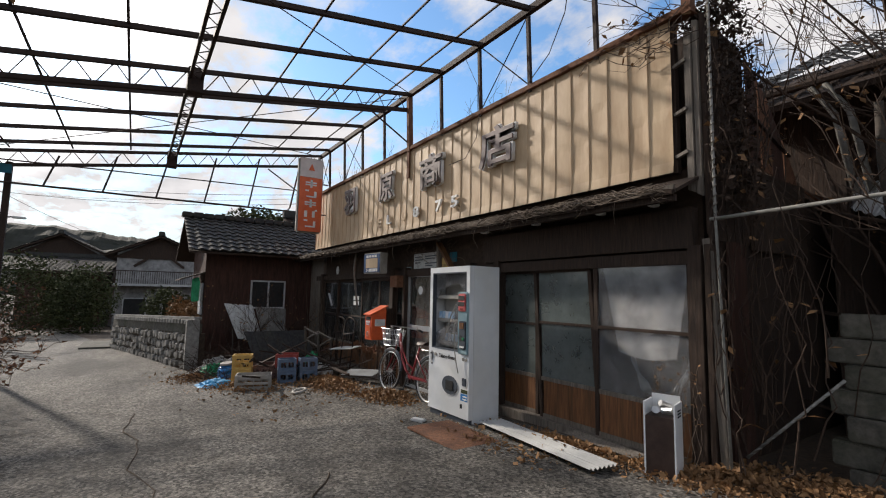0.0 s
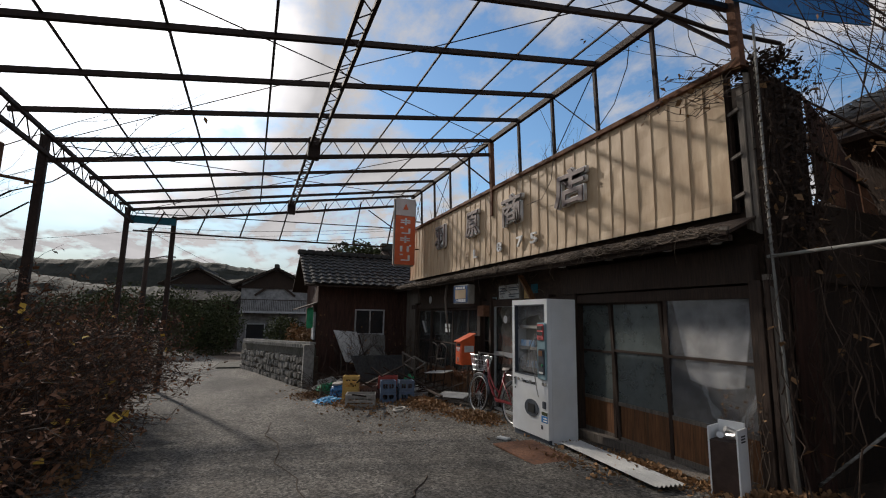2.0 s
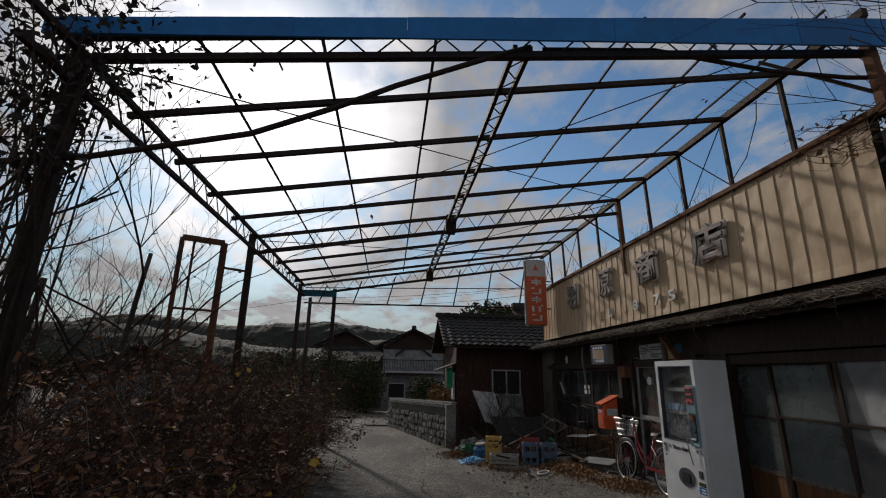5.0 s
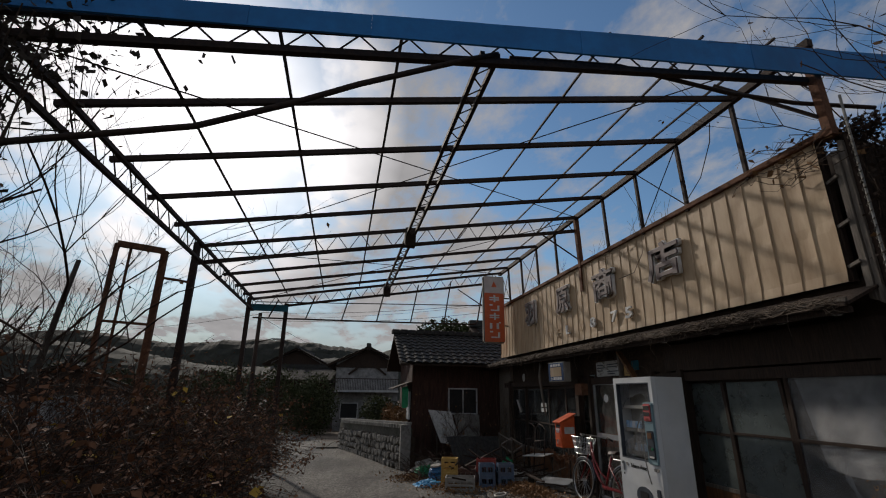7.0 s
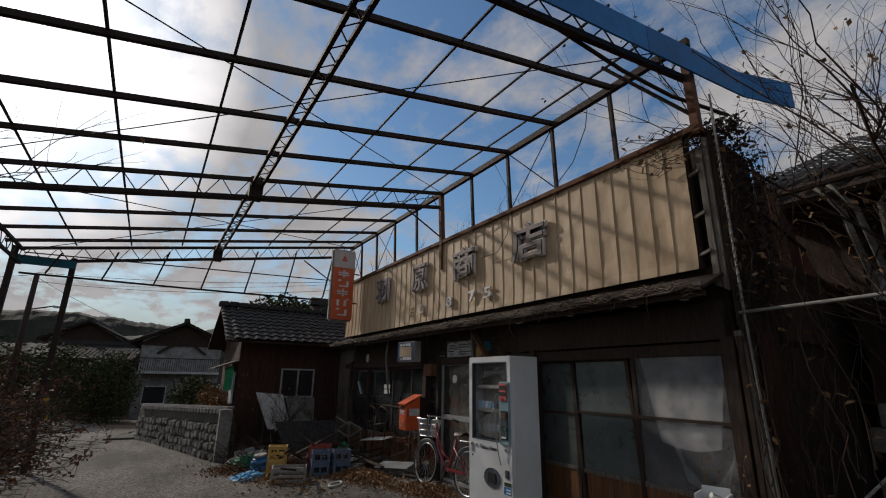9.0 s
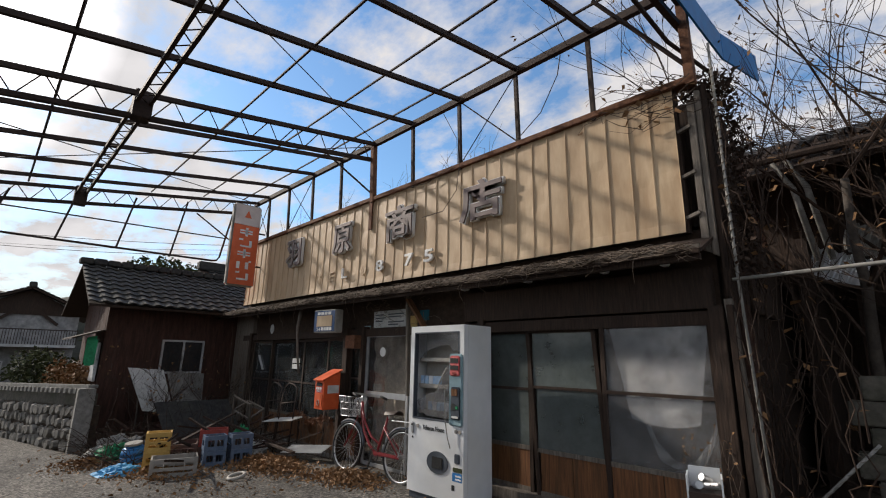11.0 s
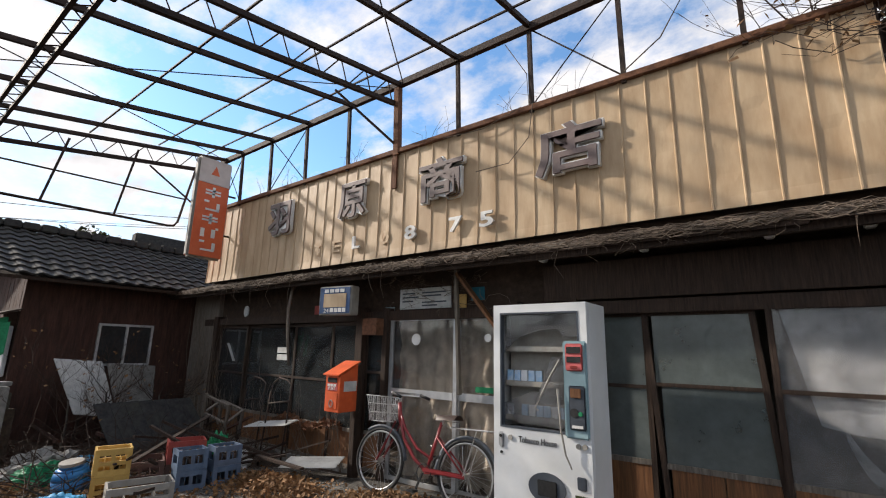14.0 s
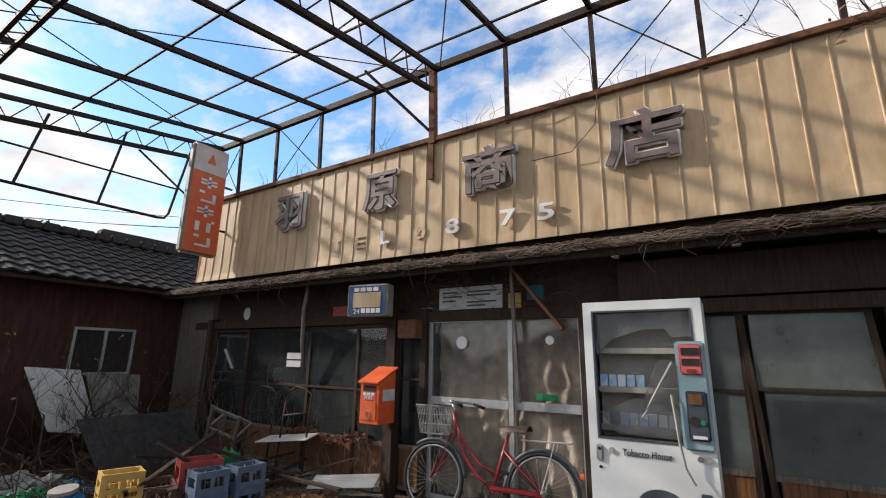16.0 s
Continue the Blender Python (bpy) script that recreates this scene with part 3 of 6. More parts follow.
wall("header_wall", -10.0, 0.12, 1.82, 0.05, 0.22, 2.62, M_MUD)
wall("lintel", -10.0, 0.02, 1.74, 0.02, 0.14, 1.86, M_OLDWOOD)
wall("lintel_board", -2.9, 0.0, 1.88, 0.02, 0.1, 2.24, M_OLDWOOD, label="broad dark weathered lintel beam")
wall("side_wall", 0.02, 0.2, -0.1, 0.1, 6.0, 2.5, M_OLDWOOD)
wall("side_wall", -10.3, 0.2, -0.45, -10.2, 6.0, 3.0, M_MUD)
wall("back_wall", -10.3, 6.0, -0.45, 0.1, 6.1, 3.0, M_MUD)
wall("inner_floor", -10.2, 0.2, -0.5, 0.02, 6.0, -0.06, M_EARTH)
wall("inner_ceiling", -10.2, 0.2, 2.55, 0.02, 6.0, 2.6, M_OLDWOOD)
wall("inner_partition", -3.3, 0.3, -0.1, -3.2, 6.0, 2.55, M_INSIDE)
wall("inner_partition", -3.2, 1.1, -0.1, 0.02, 1.18, 2.55, M_INSIDE)
wall("end_panel", -10.55, 0.05, -0.5, -9.55, 0.14, 2.5, M_GREYWOOD, label="grey weathered end boards")
wall("roof_sheet", -10.3, 0.3, 2.62, 0.1, 6.2, 2.70, M_RUST)
for x, w, mt in ((-9.5, 0.12, M_OLDWOOD), (-5.6, 0.13, M_OLDWOOD), (-5.12, 0.08, M_OLDWOOD), (-3.24, 0.1, M_OLDWOOD), (-2.6, 0.1, M_OLDWOOD), (0.03, 0.12, M_OLDWOOD), (0.14, 0.05, M_OLDWOOD)):
    wall("post", x - w / 2, -0.02, gz(x) - 0.1, x + w / 2, 0.12, 1.9, mt)
wall("sill", -9.5, 0.0, -0.35, -5.6, 0.16, -0.14, M_CONC)
wall("sill", -3.2, 0.0, -0.12, 0.1, 0.16, 0.03, M_GREYWOOD)


def glazed(name, x0, x1, z0, z1, rails, kick, y, frame_m, glass_m, label, w=0.045, skew=0.0):
    """A sliding timber or metal panel: stiles, rails, panes and a lower board."""
    t = thing(name, pose(x0, y, z0), label, "sliding door", kind="structure")
    W, H = x1 - x0, z1 - z0
    for x in (0, W - w):
        g = Geo()
        g.slab([(x, 0, 0), (x + w, 0, 0), (x + w + skew, 0, H), (x + skew, 0, H)], (0, 0.035, 0))
        part("stile", g, frame_m, t)
    levels = [0.0] + ([kick] if kick else []) + rails + [H - w]
    for z in levels:
        g = Geo()
        g.box(w + skew * z / H, 0.002, z, W - w + skew * z / H, 0.033, z + (w if z not in rails else w * 0.7))
        part("rail", g, M_GREYWOOD if kick and z in (0.0, kick) else frame_m, t)
    if frame_m is M_ALU:
        g = Geo()
        g.box(w, -0.004, rails[0] - 0.02, W - w, 0.004, rails[0] + 0.065)
        part("push_bar", g, frame_m, t, bevel=0.003)
    lv = ([kick] if kick else [0.0]) + rails + [H - w]
    for a, b in zip(lv[:-1], lv[1:]):
        g = Geo()
        g.box(w + skew * a / H, 0.014, a + w * 0.7, W - w + skew * a / H, 0.020, b)
        p = part("pane", g, glass_m, t, "dusty glass pane")
        p.visible_shadow = False
    if kick:
        half = (W - 2 * w) / 2
        for k in range(2):
            g = Geo()
            g.box(w + k * half + 0.004, 0.012, w, w + (k + 1) * half - 0.004, 0.024, kick)
            part("kick_board", g, M_KICK, t, "orange-brown plywood kick board")
    return t


glazed("window_1", -9.44, -8.5, -0.14, 1.73, [1.05], 0.44, 0.06, M_OLDWOOD, M_GLASS, "dark timber sliding window with dusty panes")
glazed("window_2", -8.52, -7.12, -0.14, 1.73, [1.05], 0.44, 0.10, M_OLDWOOD, M_GLASS, "dark timber sliding window with dusty panes")
glazed("window_3", -7.14, -6.18, -0.14, 1.73, [1.05], 0.44, 0.06, M_OLDWOOD, M_GLASS, "dark timber sliding window with dusty panes")
glazed("window_4", -6.2, -5.66, -0.14, 1.73, [1.05], 0.44, 0.02, M_OLDWOOD, M_GLASS, "narrow dark timber sliding window by the post")
glazed("window_5", -5.54, -5.14, -0.14, 1.73, [1.2], 0.44, 0.06, M_OLDWOOD, M_GLASS, "narrow dark timber side light beside the door")
glazed("door_1", -5.08, -4.02, -0.16, 1.78, [1.0], 0, 0.05, M_ALU, M_DOORGLASS, "aluminium sliding shop door with dusty glass", w=0.05)
glazed("door_2", -4.06, -3.28, -0.16, 1.78, [1.0], 0, 0.09, M_ALU, M_DOORGLASS, "aluminium sliding shop door with dusty glass", w=0.05)
glazed("window_6", -3.2, -1.95, 0.03, 1.76, [1.05], 0.42, 0.11, M_OLDWOOD, M_FROST, "timber sliding window with frosted panes")
glazed("window_7", -1.88, -1.02, 0.03, 1.76, [1.08], 0.42, 0.07, M_OLDWOOD, M_FROST, "sagging timber sliding window with frosted panes and plywood base", skew=-0.11)
glazed("window_8", -1.06, -0.02, 0.03, 1.80, [1.08], 0.42, 0.03, M_OLDWOOD, M_CLEAR, "timber sliding window with a torn curtain behind")


g = Geo()
g.sheet(lambda u, v: (-5.0 + 1.65 * u, 0.17 + 0.035 * math.sin(u * 44 + 0.8 * math.sin(v * 3)) * (0.5 + 0.5 * v) + 0.022 * math.sin(v * 34 + 2.4 * math.cos(u * 14)) * (1 - 0.6 * v), 1.74 - 1.84 * v), 130, 60)
single("curtain", g, M_CURTAIN2, "dusty beige swagged curtain behind the shop door", "curtain", smooth=True)
g = Geo()
g.sheet(lambda u, v: (-0.98 + 0.17 * v + (0.92 - 0.32 * v) * u, 0.085 + 0.006 * math.sin(u * 14 + v), 1.78 - 0.88 * v - 0.05 * math.sin(u * 3) * v), 50, 10)
single("curtain", g, M_CURTAIN, "torn grey-white curtain hanging behind the window", "curtain", smooth=True)
g = Geo()
g.sheet(lambda u, v: (-0.68 + 0.60 * u, 0.12 + 0.02 * math.sin(u * 30 + v * 6), 0.92 - 0.38 * math.sin(math.pi * u) ** 0.8 - 0.10 * v * (1 + math.sin(u * 11) * 0.4) + 0.05 * u), 40, 6)
single("curtain", g, M_CURTAIN, "sagging torn curtain hem hanging in the window", "curtain", smooth=True)

g = Geo()
g.box(-1.24, 0.115, 0.46, -1.19, 0.135, 1.72)
single("inner_board", g, M_PLASTER, "narrow white board standing behind the frosted window", "board", bevel=0.003)
# parapet of tin panels
fascia = thing("parapet_sign", pose(0, 0, 2.58), "tan painted tin parapet with standing seams", "sign", kind="structure")
g = Geo()
g.box(X0, 0.03, 0.0, X1 - 0.02, 0.09, 1.48)
part("backing", g, M_OLDWOOD, fascia)
rng = random.Random(8)
panel_meshes = []
for k in range(5):
    g = Geo()
    dent = [rng.uniform(-0.004, 0.004) for _ in range(6)]
    H = 1.47
    bow = rng.uniform(-0.003, 0.006)

    def skin(u, v, bow=bow, dent=dent):
        e = 0.011 if (u < 0.025 or u > 0.975) else 0
        z = H * v
        flare = 0.014 * max(0, 1 - v / 0.12) ** 2
        return (0.245 * u, -e - flare + bow * math.sin(u * math.pi) * math.sin(v * 3.1) + dent[int(v * 5)] * math.sin(u * 3.14), z)

    g.sheet(lambda u, v: skin([0, 0.02, 0.045, 0.3, 0.5, 0.7, 0.955, 0.98, 1.0][int(round(u * 8))], v), 8, 14)
    panel_meshes.append(g.mesh("panel", M_TIN))
x = X0
i = 0
while x < X1 - 0.05:
    w = 0.245 if i % 5 else 0.215
    ob = new("panel", panel_meshes[(i * 3 + i // 4) % 5])
    ob.parent = fascia
    ob.location = (x, 0.012, 0)
    ob.scale = (min(w, X1 - x) / 0.245, 1, 1)
    x += w
    i += 1
g = Geo()
g.box(X0 - 0.03, -0.035, 1.46, X1 + 0.16, 0.12, 1.53)
part("top_trim", g, M_RUST, fascia, "rusty top capping", bevel=0.006)
g = Geo()
g.box(-5.11, -0.03, 0.95, -5.03, 0.0, 1.46)
part("rust_strip", g, M_RUST, fascia, "rusted joint strip")
for ch, x0, x1, z0, z1 in (("羽", -8.01, -7.36, 3.21, 3.80), ("原", -6.17, -5.56, 3.22, 3.79), ("商", -4.59, -3.87, 3.19, 3.78), ("店", -2.94, -2.18, 3.17, 3.76)):
    t = thing("sign_letter", pose(x0, -0.03, z0), "raised grey-brown letter with a pale edge on the tin parapet", "letter", "letters of the shop sign")
    a = lettering("letter_edge", ch, 0.70, 0.05, pose(0, 0, 0, 90), M_LETTERW, t, "pale edge", x1 - x0, 0.030)
    b = lettering("letter_face", ch, 0.70, 0.03, pose(0.018, -0.035, 0.016, 90), M_KANJI, t, "grey-brown face", x1 - x0 - 0.036, 0.012)
    for ob in (a, b):
        hz = max(v.co.y for v in ob.data.vertices)
        for v in ob.data.vertices:
            v.co.y *= (z1 - z0 - (0.034 if ob is b else 0)) / hz
for ch, x0, mt in (("T", -6.75, M_TIN), ("E", -6.32, M_TIN), ("L", -5.83, M_LETTERW), ("0", -5.32, M_TIN), ("8", -4.82, M_LETTERW), ("7", -4.10, M_LETTERW), ("5", -3.66, M_LETTERW)):
    ob = lettering("sign_numeral" if ch.isdigit() else "sign_letter", ch, 0.25, 0.03 if mt is M_LETTERW else 0.004, pose(x0, -0.03 if mt is M_LETTERW else -0.006, 2.765, 90), mt, None, "white raised character on the tin parapet" if mt is M_LETTERW else "ghost of a lost character on the tin parapet", 0.19 if ch != "L" else 0.15, 0.006)
    tagged(ob, category="letter", group="characters of the telephone number")

# eave under the parapet
eave = thing("eave", pose(0, 0, 2.3), "thin weathered eave overgrown with dry vine stems", "eave", kind="structure")
rng = random.Random(3)
x = -11.05
while x < 0.05:
    w = rng.uniform(0.7, 1.0)
    g = Geo()
    s = rng.uniform(-0.012, 0.012)
    xe = min(x + w, 0.08)
    g.slab([(x, -0.36, 0.0 + s), (xe - 0.01, -0.36, 0.0 - s), (xe - 0.01, 0.05, 0.19), (x, 0.05, 0.19)], (0, 0, 0.03))
    part("eave_board", g, M_OLDWOOD, eave)
    for q in range(2):
        g = Geo()
        yy, zz = -0.385 + 0.02 * q, -0.005 + 0.05 * q + rng.uniform(-0.012, 0.012)
        g.slab([(x + rng.uniform(0, 0.05), yy, zz - s), (xe - rng.uniform(0.01, 0.05), yy, zz + s), (xe - 0.012, yy, zz + s + rng.uniform(0.035, 0.05)), (x, yy, zz - s + rng.uniform(0.03, 0.05))], (0, 0.02, 0))
        part("edge_strip", g, M_GREYWOOD if q else M_OLDWOOD, eave, "split weathered edge strip")
    x = xe
    if xe >= 0.08:
        break
g = Geo()
g.box(-11.0, -0.34, -0.05, 0.05, -0.29, 0.005)
part("eave_beam", g, M_OLDWOOD, eave)
g = Geo()
for k in range(650):
    x = rng.uniform(-11, 0.05)
    p = Vector((x, rng.uniform(-0.43, -0.3), 0))
    pts = []
    d = rng.choice((-1, 1))
    for q in range(6):
        p = p + Vector((d * rng.uniform(0.05, 0.16), rng.uniform(-0.05, 0.05), 0))
        p.y = max(min(p.y, -0.25), -0.43)
        if p.x > 0.08:
            break
        pts.append((p.x, p.y, 0.03 + (p.y + 0.40) * 0.5 + rng.uniform(-0.02, 0.06)))
    if len(pts) > 1:
        g.tube(pts, 0.006, 0.003, 3)
for k in range(44):
    x = rng.uniform(-9, 0)
    L = rng.uniform(0.03, 0.10) if k % 4 else rng.uniform(0.1, 0.35)
    g.tube([(x, -0.40, 0.0), (x + rng.uniform(-0.05, 0.05), -0.41, -L * 0.5), (x + rng.uniform(-0.1, 0.1), -0.39, -L)], 0.003, 0.0015, 3)
part("dry_vine", g, M_VINE, eave, "tangle of dry vine stems", kind="stuff")

# ---- overgrown end of the shop ----
end = thing("parapet_end", pose(0, 0, 0), "open timber end of the parapet with grey boards", "timber frame", kind="structure")
for x0, x1, y, z0, z1, mt in ((-0.02, 0.045, 0.02, 2.40, 3.86, M_GREYWOOD), (0.05, 0.10, 0.035, 2.36, 3.95, M_GREYWOOD), (0.105, 0.15, 0.06, 2.0, 4.0, M_OLDWOOD)):
    g = Geo()
    g.slab([(x0, y, z0), (x1, y, z0 - 0.03), (x1, y, z1), (x0, y, z1 + 0.02)], (0, 0.035, 0))
    part("grey_board", g, mt, end, bevel=0.004)
for z in (2.72, 3.12, 3.58):
    g = Geo()
    g.bar((-0.12, 0.03, z), (0.0, 0.015, z + 0.03), 0.035, 0.03)
    part("rung", g, M_GREYWOOD, end)
g = Geo()
g.box(-1.4, 0.30, 2.0, 0.10, 0.34, 4.0)
part("dark_back", g, M_OLDWOOD, end)
for k in range(5):
    g = Geo()
    y = 0.10 + 0.15 * k
    g.slab([(0.10, y, 1.95), (0.10, y + 0.13, 1.95), (0.10, y + 0.125, 3.97 - 0.02 * k), (0.10, y, 4.0 - 0.02 * k)], (0.02, 0, 0))
    part("side_board", g, M_OLDWOOD, end)
for k, (ya, yb, za, zb) in enumerate(((0.84, 1.07, 3.84, 3.68), (1.075, 1.32, 3.67, 3.49), (1.325, 1.62, 3.48, 3.15), (1.625, 1.92, 3.14, 2.78))):
    g = Geo()
    o = 0.006 * (k % 2)
    g.slab([(0.13 + o, ya + 0.05, 2.76 - 0.03 * k), (0.13 + o, yb + 0.03, 2.74 - 0.03 * k), (0.13 + o, yb, zb), (0.13 + o, ya, za)], (0.012, 0, 0))
    part("tin_sheet", g, M_RUST if k % 2 else M_CLAD, end, "loose rust-brown sheet")
g = Geo()
g.bar((0.16, 0.86, 3.25), (0.16, 1.75, 2.98), 0.03, 0.02)
part("batten", g, M_OLDWOOD, end)
g = Geo()
g.box(0.11, 0.85, 1.9, 0.15, 2.15, 2.70)
part("mud_wall", g, M_MUD, end, "crumbling brown mud wall", bevel=0.01)
g = Geo()
g.slab([(0.12, 0.30, 0), (0.12, 0.72, 0), (0.12, 0.66, 1.95), (0.12, 0.36, 1.95)], (0.03, 0, 0))
part("brown_board", g, M_CLAD, end, "red-brown corner board", bevel=0.004)
for y, lean in ((0.02, 0.05), (0.14, -0.03)):
    g = Geo()
    g.bar((0.17 + lean, y, 0.0), (0.13, y, 1.95), 0.05, 0.06)
    part("corner_stud", g, M_GREYWOOD if lean > 0 else M_OLDWOOD, end)
pole = thing("rope_wrapped_pole", pose(0.24, -0.06, 0.05), "thin grey metal pole wound with rope at the shop corner", "pole")
g = Geo()
g.tube([(0.05, 0, 0), (0.0, 0.0, 2.1), (0.0, 0.02, 4.3)], 0.012, n=8)
part("pole", g, M_CONC, pole, smooth=True)
g = Geo()
g.tube([(0.016 * math.cos(k * 0.9), 0.016 * math.sin(k * 0.9), 2.1 + 0.011 * k) for k in range(180)], 0.006, n=4)
part("rope", g, M_GREYWOOD, pole, smooth=True)
g = Geo()
g.tube([(0.2, -0.06, 2.10), (1.3, -0.1, 2.12), (2.9, -0.2, 2.19)], 0.015, n=8)
single("scaffold_pipe", g, M_CONC, "grey scaffold pipe lashed across the gap", "pipe", smooth=True)
g = Geo()
g.tube([(0.28, 0.22, 0.16), (0.9, 0.36, 0.86)], 0.011, n=8)
g.tube([Vector((0.28, 0.22, 0.16)).lerp(Vector((0.9, 0.36, 0.86)), k / 90) + Vector((0.013 * math.cos(k), 0.013 * math.sin(k), 0)) for k in range(91)], 0.005, n=4)
single("leaning_pole", g, M_CONC, "striped pole leaning on the block wall", "pole", smooth=True)

blocks = thing("block_wall", pose(0.84, 0.55, 0.0), "old concrete block wall with mossy stains, toned dark for shade", "wall")
bm_block = Geo().box(0, 0, 0, 0.385, 0.14, 0.185).mesh("block", M_BLOCK, 0.012)
rng = random.Random(21)
for r in range(7):
    for c in range(7):
        ob = new("block", bm_block)
        ob.parent = blocks
        ob.matrix_basis = pose(c * 0.395 - (0.1 if r % 2 else 0) + rng.uniform(-0.01, 0.01), rng.uniform(-0.015, 0.015), r * 0.193 + 0.0, rng.uniform(-1, 1), 0, rng.uniform(-2, 2))

ruin = thing("ruined_house", pose(0, 0, 0), "collapsing dark timber house with a sagging tile roof", "house")
g = Geo()
# dark wall added close under the roof, so the open void behind reads as shade
g.box(-1.2, 3.5, 0, 9, 3.7, 4.42)
g.box(0.3, 2.4, 0, 0.45, 3.5, 2.9)
part("wall", g, M_OLDWOOD, ruin)
g = Geo()
rng = random.Random(5)
for r in range(14):
    for c in range(40):
        u, v = c * 0.26 - 1.4, r * 0.24
        sag = 0.25 * math.sin(c * 0.25) - 0.3 * max(0, math.sin(c * 0.5 + 1))
        z = 3.92 + v * 0.5 + sag * 0.35
        y = 2.1 + v
        if rng.random() < 0.06 or (c > 12 and r < 3 and rng.random() < 0.5):
            continue
        g.sheet(lambda a, b: (u + 0.25 * a, y + 0.27 * b + 0.02 * (1 - b), z + 0.13 * b + 0.035 * math.sin(a * 5.5) + 0.02 * (1 - b)), 4, 1)
part("tile_roof", g, M_TILE, ruin, "sagging dark grey roof tiles", kind="stuff")
g = Geo()
g.slab([(-1.4, 2.12, 3.72), (9, 2.12, 3.72), (9, 5.5, 5.40), (-1.4, 5.5, 5.40)], (0, 0.02, -0.06))
part("roof_deck", g, M_OLDWOOD, ruin)
for k in range(34):
    g = Geo()
    a = Vector((rng.uniform(0.3, 5), rng.uniform(1.9, 3.4), rng.uniform(0.0, 3.0)))
    d = Vector((rng.uniform(-1, 1), rng.uniform(-0.4, 0.4), rng.uniform(-0.5, 1))).normalized() * rng.uniform(0.4, 1.5)
    if a.z + d.z < 0:
        d.z = -d.z
    if a.z + d.z > 3.7:
        d.z = 3.7 - a.z
    g.bar(a, a + d, rng.uniform(0.025, 0.07), rng.uniform(0.02, 0.05))
    part("broken_timber", g, M_OLDWOOD, ruin)
for x in (0.7, 1.8, 3.0, 4.4):
    g = Geo()
    g.bar((x, 3.3, 0), (x + 0.1, 3.4, 4.3), 0.11)
    part("post", g, M_OLDWOOD, ruin)
g = Geo()
g.tube([(-1.2, 2.05, 3.86), (2, 2.05, 3.82), (6, 2.05, 3.78)], 0.05, n=8)
part("gutter", g, M_OLDWOOD, ruin)
for x in (0.42, 0.55):
    g = Geo()
    g.tube([(x - 0.14, 2.05, 3.8), (x, 2.3, 3.5), (x + 0.12, 2.35, 2.6)], 0.035, n=8)
    part("downpipe", g, M_CONC, ruin, "broken grey downpipe", smooth=True)
for k in range(7):
    g = Geo()
    x, z = 0.35 + 0.42 * k, 2.5 + 0.22 * (k % 4)
    m = pose(x, 2.5, z, 50 + 12 * k, 25 - 9 * k, 40 * k)
    g.sheet(lambda u, v: m @ Vector((u * 0.55, v * 0.32, 0.02 * math.sin(u * 40) + 0.16 * v * v)), 30, 6)
    part("corrugated_sheet", g, M_CONC if k % 2 else M_ALU, ruin, "torn corrugated sheet")


